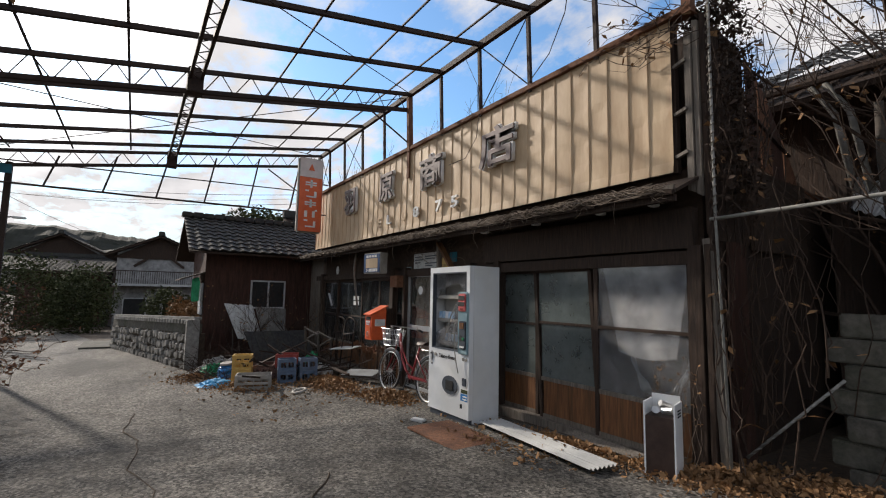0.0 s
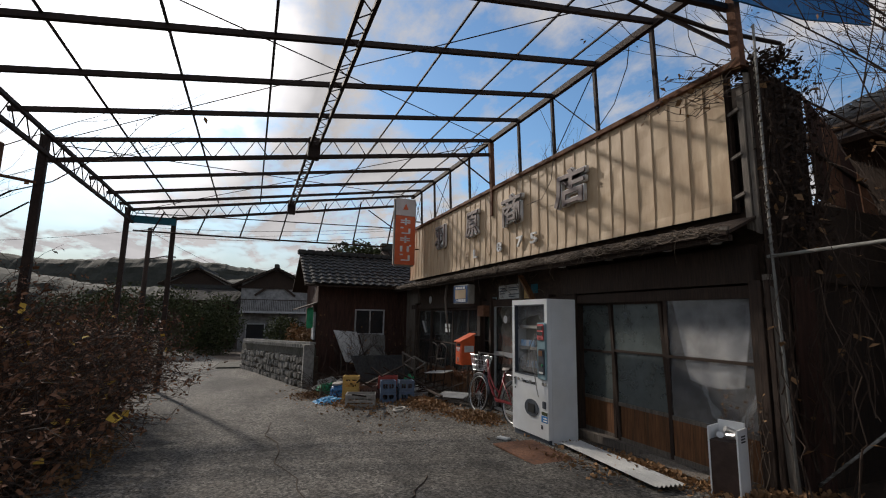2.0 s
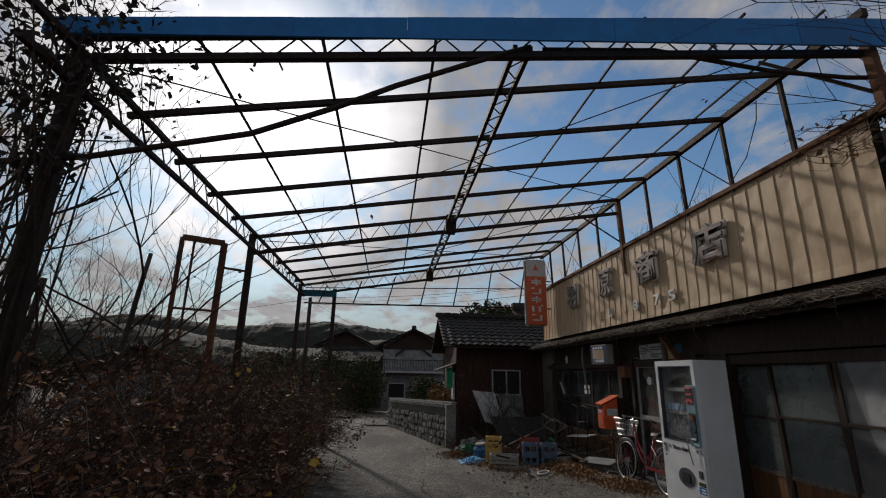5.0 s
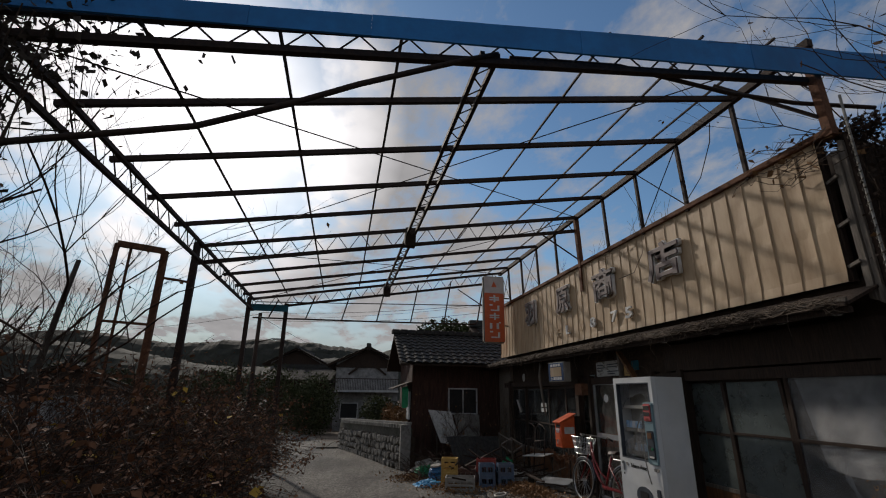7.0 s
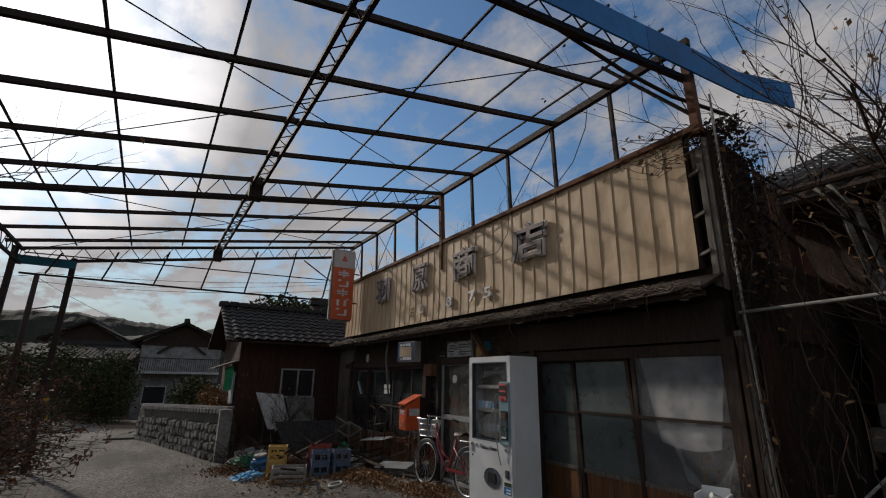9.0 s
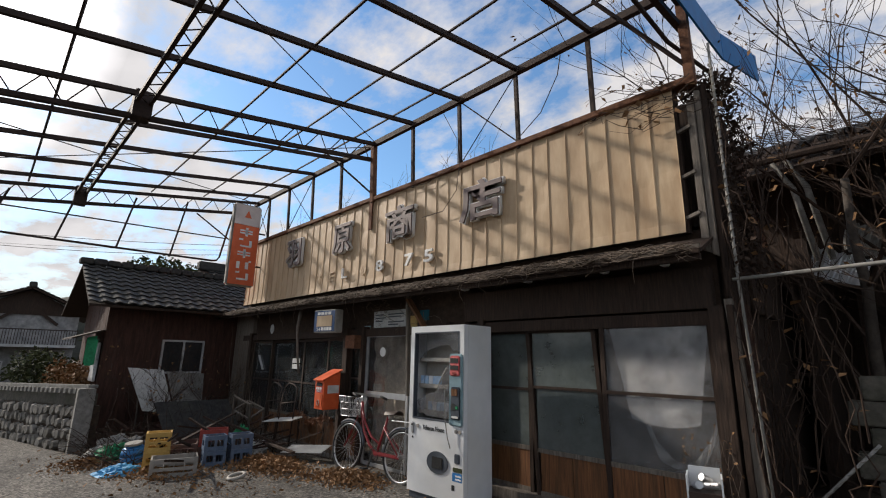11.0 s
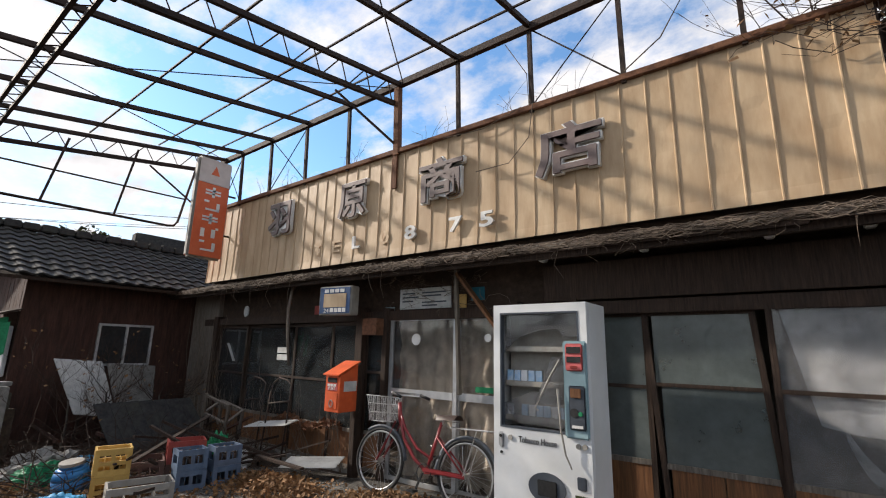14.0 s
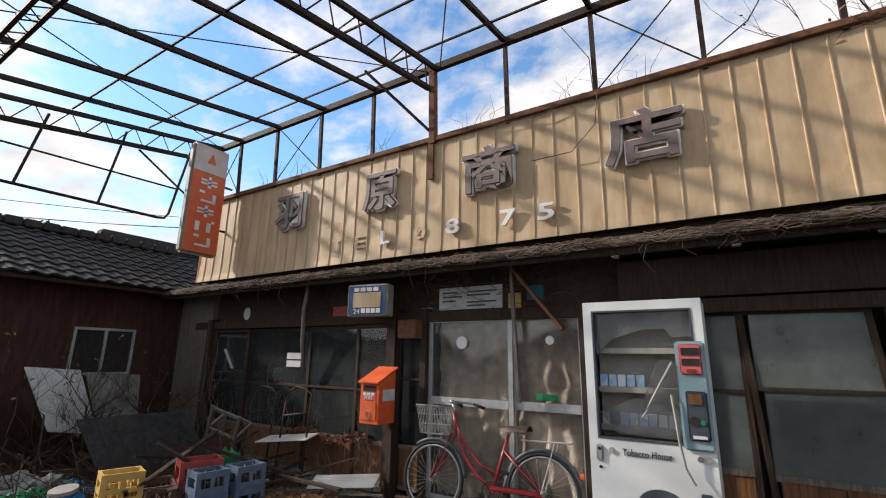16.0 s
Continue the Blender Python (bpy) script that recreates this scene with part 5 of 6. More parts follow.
for nm, mt, x, y, s, lb, sd in (("blue_tarp", M_TARP, -6.85, -2.75, (0.26, 0.24, 0.10), "crumpled bright blue tarpaulin on the leaves", 1), ("green_bin", M_GREEN, -8.0, -2.6, (0.22, 0.24, 0.24), "crushed green plastic bin with netting", 2), ("blue_tarp", M_TARP, -8.6, -2.0, (0.30, 0.25, 0.16), "crumpled blue tarpaulin among branches", 3), ("plastic_bag", M_PAPER, -7.1, -0.75, (0.24, 0.2, 0.22), "grey plastic bag among the clutter", 4), ("green_net", M_GREEN, -7.3, -0.9, (0.24, 0.16, 0.42), "green plastic net over the junk", 5), ("rubble_heap", M_CONC, -8.6, -2.4, (0.5, 0.4, 0.3), "rubble and stones against the stone wall", 6)):
    g = Geo()

    def blob(u, v, s=s, sd=sd):
        a, b = u * 2 * math.pi, v * math.pi / 2
        p = Vector((math.cos(a) * math.cos(b), math.sin(a) * math.cos(b), math.sin(b)))
        k = 1 + 0.45 * noise.noise(p * 2.6 + Vector((sd * 9, 0, 0))) + 0.25 * noise.noise(p * 7 + Vector((sd, 0, 0)))
        return (p.x * s[0] * k, p.y * s[1] * k, p.z * s[2] * k)

    g.sheet(blob, 36, 14)
    ob = single(nm, g, mt, lb, nm.replace("_", " "))
    ob.matrix_basis = at(x, y)

# leaning tin sheet, white board, racks
pn = thing("tin_sheet_stack", at(-9.1, -1.95, 0.1, 0, 0, 0), "dark grey grooved tin panel leaning over the clutter", "panel")
for k in range(7):
    g = Geo()
    a = k * 0.19
    g.slab([(0.75, a + 0.25, -0.05), (0.75, a + 0.432, -0.05), (0.2, a + 0.332 - 0.12, 0.72), (0.2, a + 0.15 - 0.12, 0.71)], (0.012, 0.0, 0.012))
    part("board", g, M_TILE, pn)
wb = thing("white_board", at(-9.9, -1.9, 0.0), "two discarded white panels leaning against the shed", "panel")
for y0, y1, y2, y3, z0, z1, mt in ((-0.29, 0.35, 0.6, 0.02, 0.62, 1.44, M_PAPER), (0.42, 1.16, 1.12, 0.62, 0.5, 1.36, M_CONC)):
    g = Geo()
    g.slab([(-0.15, y0, z1), (-0.15, y1, z1 - 0.05), (0.1, y2, z0 - 0.1), (0.1, y3, z0)], (0.025, 0, 0.01))
    part("panel", g, mt, wb, bevel=0.004)
for y in (0.1, 0.95):
    g = Geo()
    g.bar((0.0, y, 0.0), (0.08, y, 0.62), 0.04)
    part("prop", g, M_OLDWOOD, wb)
for x, y, rz in ((-7.9, -0.3, 8), (-7.05, -0.42, 6)):
    g = Geo()
    q = at(x, y, 0, -6, 0, rz)
    g.tube([q @ Vector(p) for p in ((0, 0, -0.02), (0, 0, 0.95), (0.03, 0, 1.08), (0.14, 0, 1.16), (0.30, 0, 1.14), (0.42, 0, 1.08), (0.44, 0, 0.0))], 0.013, n=6)
    g.tube([q @ Vector((0.0, 0, 0.80)), q @ Vector((0.44, 0, 0.86))], 0.012, n=6)
    single("hoop_rack", g, M_STEEL, "rusty bent metal hoop rack before the window", "rack", "hoop racks", smooth=True)
ch = thing("broken_chair", at(-8.0, -0.8, 0.32, 25, 20, 30), "overturned broken wooden chair frame", "chair")
for a, b in (((0, 0, 0), (0, 0, 0.75)), ((0.38, 0, 0), (0.38, 0, 0.75)), ((0, 0.36, 0), (0, 0.36, 0.42)), ((0.38, 0.36, 0), (0.38, 0.36, 0.42))):
    g = Geo()
    g.bar(a, b, 0.035)
    part("leg", g, M_GREYWOOD, ch)
for a, b in (((0, 0, 0.42), (0.38, 0, 0.42)), ((0, 0.36, 0.42), (0.38, 0.36, 0.42)), ((0, 0, 0.72), (0.38, 0, 0.72)), ((0, 0, 0.42), (0, 0.36, 0.42)), ((0.38, 0, 0.42), (0.38, 0.36, 0.42))):
    g = Geo()
    g.bar(a, b, 0.03)
    part("rail", g, M_GREYWOOD, ch)
for x, y, z, rx, ry, rz in ((-6.1, -0.75, 0.12, 14, -4, 24), (-7.3, -0.55, 0.48, 8, -6, 12)):
    g = Geo()
    g.sheet(lambda u, v: (0.75 * u, 0.3 * v, 0.012 * math.sin(v * 50)), 4, 40)
    ob = single("corrugated_sheet", g, M_PLASTER, "white corrugated plastic sheet on the junk", "sheet")
    ob.matrix_basis = at(x, y, z, rx, ry, rz)
g = Geo()
g.ring((0, 0, 0.02), 0.10, 0.022, "z", 20)
ob = single("hose_ring", g, M_CRATEG, "pale ring of hose lying on the leaves", "hose", smooth=True)
ob.matrix_basis = at(-5.25, -1.75, 0.03, 12, 0, 0)
rng = random.Random(33)
for k in range(30):
    g = Geo()
    x, y = rng.uniform(-9.6, -6.2), rng.uniform(-2.6, -0.3)
    L = rng.uniform(0.5, 1.3)
    a = rng.uniform(0, 6.28)
    z = gz(x) + rng.uniform(0.08, 0.35)
    g.bar((x, y, z), (x + L * math.cos(a), min(y + L * math.sin(a), -0.1), z + rng.uniform(0, 0.35)), rng.uniform(0.02, 0.06), rng.uniform(0.015, 0.04))
    single("scrap_timber", g, rng.choice((M_OLDWOOD, M_OLDWOOD, M_CLAD)), "loose scrap timber in the yard clutter", "timber", "scrap timber in the yard")

# ---- signs on the shop ----
ks = thing("projecting_sign", pose(-9.46, -0.76, 2.93), "orange-red and white vertical projecting sign", "sign")
g = Geo()
g.box(-0.08, 0, 0, 0.08, 0.64, 1.93)
part("casing", g, M_CRATEG, ks, "grey metal casing", bevel=0.04)
for s in (-1, 1):
    g = Geo()
    xs_ = sorted((s * 0.078, s * 0.092))
    g.box(xs_[0], 0.03, 0.03, xs_[1], 0.61, 1.42)
    part("red_face", g, M_SIGNRED, ks, "orange-red face", bevel=0.004)
    g = Geo()
    g.box(xs_[0], 0.03, 1.425, xs_[1], 0.61, 1.90)
    part("white_face", g, M_SIGNTOP, ks, "faded white face", bevel=0.004)
x = 0.094
for k, strokes in enumerate((((0.1, 0.55, 0.9, 0.72), (0.1, 0.25, 0.9, 0.42), (0.45, 0.0, 0.6, 1.0)), ((0.1, 0.75, 0.35, 0.95), (0.2, 0.0, 0.9, 0.18), (0.75, 0.1, 0.92, 0.8)), ((0.1, 0.55, 0.9, 0.72), (0.1, 0.25, 0.9, 0.42), (0.45, 0.0, 0.6, 1.0)), ((0.1, 0.0, 0.3, 0.8), (0.65, 0.0, 0.85, 0.8), (0.85, 0.8, 1.0, 1.0)), ((0.1, 0.75, 0.35, 0.95), (0.2, 0.0, 0.9, 0.18), (0.75, 0.1, 0.92, 0.8)))):
    z0 = 1.16 - 0.255 * k
    for a, b, c, d in strokes:
        g = Geo()
        g.box(x - 0.004, 0.14 + 0.36 * a, z0 + 0.2 * b, x + 0.004, 0.14 + 0.36 * c, z0 + 0.2 * d)
        part("mark", g, M_LETTERW, ks, "pale block mark")
g2 = Geo()
g2.slab([(x, 0.24, 1.60), (x, 0.40, 1.60), (x, 0.32, 1.78)], (0.006, 0, 0))
part("emblem", g2, M_SIGNRED, ks, "faded red emblem")
for z in (0.5, 1.3):
    g = Geo()
    g.bar((0, 0.62, z), (0, 0.80, z), 0.03)
    part("bracket", g, M_STEEL, ks)
lb = thing("light_box_sign", pose(-5.98, -0.42, 1.80, 0, 0, 8), "blue-edged light box sign with a blank pale centre", "sign")
g = Geo()
g.box(0, 0, 0, 0.56, 0.16, 0.38)
part("casing", g, M_CRATEG, lb, bevel=0.012)
g = Geo()
g.box(0.02, -0.006, 0.02, 0.54, 0.004, 0.36)
part("face", g, M_NAVY, lb, "blue printed face")
g = Geo()
g.box(0.09, -0.012, 0.10, 0.48, -0.004, 0.28)
part("panel", g, M_TIN, lb, "pale yellowed centre", bevel=0.003)
lettering("lettering", "24", 0.08, 0.003, pose(0.10, -0.009, 0.03, 90), M_LETTERW, lb, "", 0.09)
for k in range(4):
    for x0, x1, z0, z1 in ((0.21 + 0.07 * k, 0.265 + 0.07 * k, 0.035, 0.09), (0.10 + 0.09 * k, 0.17 + 0.09 * k, 0.295, 0.34)):
        g = Geo()
        g.box(x0, -0.010, z0, x1, -0.004, z1)
        part("worn_mark", g, M_LETTERW, lb)
for nm, x0, z0, x1, z1, mt, lbl in (("notice", -4.98, 1.88, -4.15, 2.14, M_PAPER, "faded paper notice over the shop door"), ("notice", -4.08, 1.86, -3.93, 2.03, M_YELLOW, "small yellow notice over the door"), ("notice", -3.86, 1.95, -3.68, 2.10, M_TEAL, "small green emblem plate over the door"), ("notice", -6.75, 1.86, -6.40, 2.0, M_CRATER, "faded red plate on the header"), ("wall_plate", -8.78, 1.88, -8.62, 2.08, M_PAPER, "round pale plate on the header wall"), ("notice", -5.24, 1.80, -5.08, 1.92, M_BLUEGREY, "small blue-green plate over the side light"), ("mail_slot_box", -5.40, 1.55, -5.14, 1.76, M_RUST, "rusty dark red metal box beside the door")):
    g = Geo()
    if nm == "wall_plate":
        g.slab([(x0 + 0.08 + 0.08 * math.cos(2 * math.pi * k / 18), 0.10, z0 + 0.1 + 0.1 * math.sin(2 * math.pi * k / 18)) for k in range(18)], (0, 0.015, 0))
    else:
        g.box(x0, 0.10 if "box" not in nm else -0.15, z0, x1, 0.118 if "box" not in nm else 0.0, z1)
    single(nm, g, mt, lbl, "notice", bevel=0.002)
for x, z, w in ((-4.63, 1.5, 0.07), (-3.62, 1.52, 0.045)):
    g = Geo()
    g.slab([(x + w * math.cos(2 * math.pi * k / 18), 0.038 if x < -4 else 0.08, z + w * math.sin(2 * math.pi * k / 18)) for k in range(18)], (0, 0.004, 0))
    single("round_sticker", g, M_LETTERW, "round white sticker on the door glass", "sticker")
g = Geo()
g.box(-3.78, 0.078, 0.93, -3.55, 0.084, 0.99)
single("door_sticker", g, M_GREEN, "green sticker on the door glass", "sticker")
g = Geo()
g.bar((-3.98, -0.04, 2.3), (-3.92, -0.03, 0.9), 0.07, 0.03)
single("hanging_board", g, M_GREYWOOD, "loose grey board hanging from the eave", "board")
g = Geo()
g.bar((-3.95, -0.05, 2.25), (-3.45, 0.0, 1.62), 0.11, 0.03)
single("fallen_brace", g, M_KICK, "orange-brown broken brace board under the eave", "board")
g = Geo()
g.tube([(-7.02, -0.12, 2.32), (-7.06, -0.15, 1.95), (-7.12, -0.08, 1.5), (-7.12, -0.02, 1.1)], 0.035, 0.02, 6)
single("hanging_strip", g, M_GREYWOOD, "bent grey strip hanging from the eave", "strip", smooth=True)
for x, z in ((-2.95, 2.34), (-1.95, 2.34), (-1.0, 2.34), (-0.4, 2.34)):
    g = Geo()
    g.box(x, -0.02, z - 0.04, x + 0.07, 0.1, z)
    single("insulator", g, M_LETTERW, "white porcelain insulator under the eave", "insulator", "insulators", bevel=0.01)


# ---- roofs, shed and houses ----
def tile_roof(parent, origin, u, v, nu, nv, material, single_tiles=False):
    """Rows of curved tiles from the eave corner origin along u, up the slope along v (vectors of one tile)."""
    o, u, v = Vector(origin), Vector(u), Vector(v)
    up = u.cross(v).normalized()
    up = up if up.z > 0 else -up
    s = u.length

    def one(a, b, base):
        return base + u * a + v * (b * 1.12) + up * (s * 0.075 * math.sin(a * 5.6 + 0.4) + s * 0.14 * (1 - b))

    if single_tiles:
        g = Geo()
        g.sheet(lambda a, b: one(a, b, Vector((0, 0, 0))), 5, 1)
        g.sheet(lambda a, b: one(a, 0, Vector((0, 0, 0))) - up * (0.03 * b), 5, 1)
        me = g.mesh("tile", material)
        for r in range(nv):
            for c in range(nu):
                ob = new("tile", me)
                ob.parent = parent
                ob.location = o + u * c + v * r
        return
    g = Geo()
    for r in range(nv):
        for c in range(nu):
            g.sheet(lambda a, b: one(a, b, o + u * c + v * r), 4, 1)
    part("roof_tiles", g, material, parent, kind="stuff")


shed = thing("shed", pose(-10.8, 0.0, gz(-10.8)), "dark red-brown boarded shed with a grey tile roof", "shed")
SH = 2.95
g = Geo()
g.box(-3.2, -2.5, 0, -0.02, 0.4, SH)
part("wall", g, M_CLAD, shed)
rng = random.Random(11)
bme = Geo().box(0, 0, 0, 0.02, 0.15, SH).mesh("board", M_CLAD, 0.004)
for k in range(20):
    ob = new("board", bme)
    ob.parent = shed
    ob.matrix_basis = pose(-0.02 + rng.uniform(0, 0.008), -2.55 + 0.148 * k, 0)
bme = Geo().box(0, 0, 0, 0.15, 0.02, SH).mesh("board", M_CLAD, 0.004)
for k in range(21):
    ob = new("board", bme)
    ob.parent = shed
    ob.matrix_basis = pose(-0.16 - 0.148 * k, -2.52 - rng.uniform(0, 0.008), 0)
g = Geo()
g.slab([(0.1, -2.52, SH), (-1.6, -2.52, SH + 0.85), (-3.3, -2.52, SH)], (0, 2.9, 0))
part("gable", g, M_CLAD, shed)
g = Geo()
g.slab([(0.5, -2.98, SH - 0.20), (-1.6, -2.98, SH + 0.86), (-1.6, 0.7, SH + 0.86), (0.5, 0.7, SH - 0.20)], (0, 0, -0.05))
g.slab([(-3.7, -2.98, SH - 0.20), (-1.6, -2.98, SH + 0.86), (-1.6, 0.7, SH + 0.86), (-3.7, 0.7, SH - 0.20)], (0, 0, -0.05))
part("roof_deck", g, M_OLDWOOD, shed)
tile_roof(shed, (0.54, -3.0, SH - 0.17), (0, 0.235, 0), (-0.236, 0, 0.118), 16, 9, M_TILE, True)
g = Geo()
for k in range(14):
    g.box(-1.75, -3.05 + 0.27 * k, SH + 0.88, -1.45, -2.79 + 0.27 * k, SH + 1.02 + 0.008 * (k % 2))
part("ridge_tiles", g, M_TILE, shed, bevel=0.02)
w1 = Geo()
for a in ((-1.47, 1.36, -0.58, 1.40), (-1.47, 2.06, -0.58, 2.10), (-1.47, 1.40, -1.43, 2.06), (-0.62, 1.40, -0.58, 2.06), (-1.04, 1.40, -1.0, 2.06)):
    w1.box(0.02, a[0], a[1], 0.06, a[2], a[3])
wf = part("window_frame", w1, M_ALU, shed, "grey aluminium window frame")
for y0, y1 in ((-1.43, -1.04), (-1.0, -0.62)):
    g = Geo()
    g.box(0.022, y0, 1.40, 0.03, y1, 2.06)
    part("pane", g, M_BLACK, wf, "dark window pane")
g = Geo()
g.box(-0.75, -2.6, 1.2, -0.25, -2.545, 2.0)
part("side_window", g, M_WHITE, shed, "white-framed side window", bevel=0.01)
g = Geo()
g.slab([(0.1, -3.1, 2.05), (-1.4, -3.1, 2.05), (-1.4, -2.54, 2.25), (0.1, -2.54, 2.25)], (0, 0, 0.03))
part("side_awning", g, M_OLDWOOD, shed)
g = Geo()
g.sheet(lambda u, v: (-0.3 + 0.35 * u, -2.75 + 0.08 * math.sin(u * 14), 2.08 - 0.5 * v - 0.05 * math.sin(u * 9)), 20, 6)
single("green_cloth", g, M_GREEN, "green net cloth hanging under the shed awning", "cloth").matrix_basis = pose(-10.7, 0, gz(-10.8))

# stone retaining wall with a concrete band
sw = thing("retaining_wall", pose(0, 0, 0), "grey retaining wall of rough stones with a concrete top", "wall")
A, B = Vector((-9.55, -2.85, 0)), Vector((-17.5, -4.5, 0))
dirw = (B - A).normalized()
nrm = Vector((dirw.y, -dirw.x, 0))
if nrm.y > 0:
    nrm = -nrm
LW = (B - A).length
g = Geo()
for s in range(20):
    a, b = A + dirw * LW * s / 20, A + dirw * LW * (s + 1) / 20
    za, zb = gz(a.x), gz(b.x)
    g.slab([a + Vector((0, 0, za - 0.1)), b + Vector((0, 0, zb - 0.1)), b + Vector((0, 0, zb + 0.80)), a + Vector((0, 0, za + 0.80))], -nrm * 0.25)
part("core", g, M_EARTH, sw)
g = Geo()
a, b = A + nrm * 0.02, B + nrm * 0.02
g.slab([a + Vector((0, 0, gz(a.x) + 0.80)), b + Vector((0, 0, gz(b.x) + 0.80)), b + Vector((0, 0, gz(b.x) + 1.02)), a + Vector((0, 0, gz(a.x) + 1.02))], -nrm * 0.2)
part("concrete_band", g, M_BLOCK, sw, bevel=0.01)
g = Geo()
g.box(-9.62, -3.0, -0.45, -9.42, -2.74, 0.78)
part("end_pier", g, M_CONC, sw, bevel=0.015)
rng = random.Random(17)
stones = []
for k in range(6):
    g = Geo()
    n = 7
    pts = [(0.15 * (1 + rng.uniform(-0.2, 0.1)) * math.cos(2 * math.pi * i / n), 0, 0.12 * (1 + rng.uniform(-0.2, 0.1)) * math.sin(2 * math.pi * i / n)) for i in range(n)]
    back = [Vector(p) for p in pts]
    front = [Vector(p) * 0.72 + Vector((rng.uniform(-0.01, 0.01), -0.07, 0)) for p in pts]
    g.add(back + front, [tuple(range(n, 2 * n))] + [(i, (i + 1) % n, n + (i + 1) % n, n + i) for i in range(n)])
    stones.append(g.mesh("stone", M_STONE))
ang = math.degrees(math.atan2(-dirw.y, -dirw.x))
for r in range(4):
    for c in range(31):
        s = (c + 0.5 * (r % 2)) * 0.265 + 0.1
        if s > LW:
            continue
        p = A + dirw * s + nrm * 0.01
        ob = new("stone", rng.choice(stones))
        ob.parent = sw
        ob.matrix_basis = pose(p.x, p.y, gz(p.x) + 0.09 + 0.2 * r + rng.uniform(-0.03, 0.03), 0, rng.uniform(-40, 40), ang) @ Matrix.Diagonal((rng.uniform(0.75, 1.1), rng.uniform(0.5, 1.3), rng.uniform(0.75, 1.15), 1))
for k in range(32):
    p = A + dirw * (0.3 + 0.235 * k)
    g = Geo()
    q = pose(p.x, p.y, gz(p.x) + 1.02, 0, 0, ang)
    g.box(-0.05, -0.1, 0, 0.05, 0.04, 0.09, q)
    part("balustrade_block", g, M_CONC, sw)
g = Geo()
p = A + nrm * -0.05
g.slab([A + Vector((0, 0, gz(A.x) + 1.11)), B + Vector((0, 0, gz(B.x) + 1.11)), B + Vector((0, 0, gz(B.x) + 1.17)), A + Vector((0, 0, gz(A.x) + 1.17))], -nrm * 0.16)
part("coping", g, M_CONC, sw, bevel=0.008)
# culvert slab beside the lane, in the shade-dark block colour to read as dark ditch
g = Geo()
g.box(-19.5, -5.4, gz(-18) - 0.05, -17.2, -4.5, gz(-18) + 0.12)
single("culvert_slab", g, M_BLOCK, "concrete slab bridging the roadside ditch", "slab", bevel=0.02)


def house(m, w, d, h, rise, wallm, label, storeys=1, balcony=False):
    """A tiled house whose gable faces its +x side; w across the gable, d deep."""
    t = thing("house", m, label, "house", "houses down the lane")
    g = Geo()
    g.box(-d, -w / 2, 0, 0, w / 2, h)
    g.slab([(-0.02, -w / 2, h), (-0.02, w / 2, h), (-0.02, 0, h + rise)], (-d + 0.04, 0, 0))
    part("wall", g, wallm, t)
    g = Geo()
    g.slab([(0.02, -w / 2 - 0.3, h - 0.35), (0.02, w / 2 + 0.3, h - 0.35), (0.02, 0.25, h + rise - 0.1), (0.02, -0.25, h + rise - 0.1)], (0.06, 0, 0))
    part("gable_boarding", g, M_OLDWOOD, t, "dark timber gable")
    for y in (-w * 0.3, w * 0.3):
        g = Geo()
        g.bar((0.1, y, h - 0.9), (0.1, y * 0.4, h - 0.2), 0.16)
        part("gable_bracket", g, M_OLDWOOD, t)
    ov = 0.7
    sl = rise / (w / 2)
    for s in (-1, 1):
        g = Geo()
        g.slab([(0.6, s * (w / 2 + ov), h - ov * sl + 0.02), (0.6, 0, h + rise + 0.02), (-d - 0.6, 0, h + rise + 0.02), (-d - 0.6, s * (w / 2 + ov), h - ov * sl + 0.02)], (0, 0, 0.10))
        part("roof", g, M_OLDWOOD, t)
        L = math.hypot(w / 2 + ov, (w / 2 + ov) * sl)
        nv = max(int(L / 0.28), 2)
        tile_roof(t, (0.65, s * (w / 2 + ov), h - ov * sl + 0.16), (-0.3, 0, 0), (0, -s * (w / 2 + ov) / nv, (w / 2 + ov) * sl / nv), int((d + 1.2) / 0.3), nv, M_TILE)
    g = Geo()
    g.box(-d - 0.65, -0.18, h + rise + 0.1, 0.7, 0.18, h + rise + 0.42)
    part("ridge", g, M_TILE, t, bevel=0.04)
    for k in range(storeys):
        zz = 0.9 + k * 2.7
        for y in (-w * 0.26, w * 0.2):
            g = Geo()
            g.box(0.0, y - 0.7, zz, 0.05, y + 0.7, zz + 1.2)
            wdw = part("window", g, M_ALU, t)
            g = Geo()
            g.box(0.05, y - 0.63, zz + 0.07, 0.06, y + 0.63, zz + 1.13)
            part("pane", g, M_BLACK, wdw)
    if balcony:
        g = Geo()
        g.box(0, -w / 2, 2.9, 1.3, w / 2, 3.05)
        b = part("balcony", g, M_PLASTER, t, "concrete balcony")
        g = Geo()
        g.bar((1.25, -w / 2, 3.9), (1.25, w / 2, 3.9), 0.06)
        for k in range(40):
            y = -w / 2 + w * k / 39
            g.bar((1.25, y, 3.05), (1.25, y, 3.9), 0.03)
        part("railing", g, M_STEEL, b, "dark balcony railing")
    return t


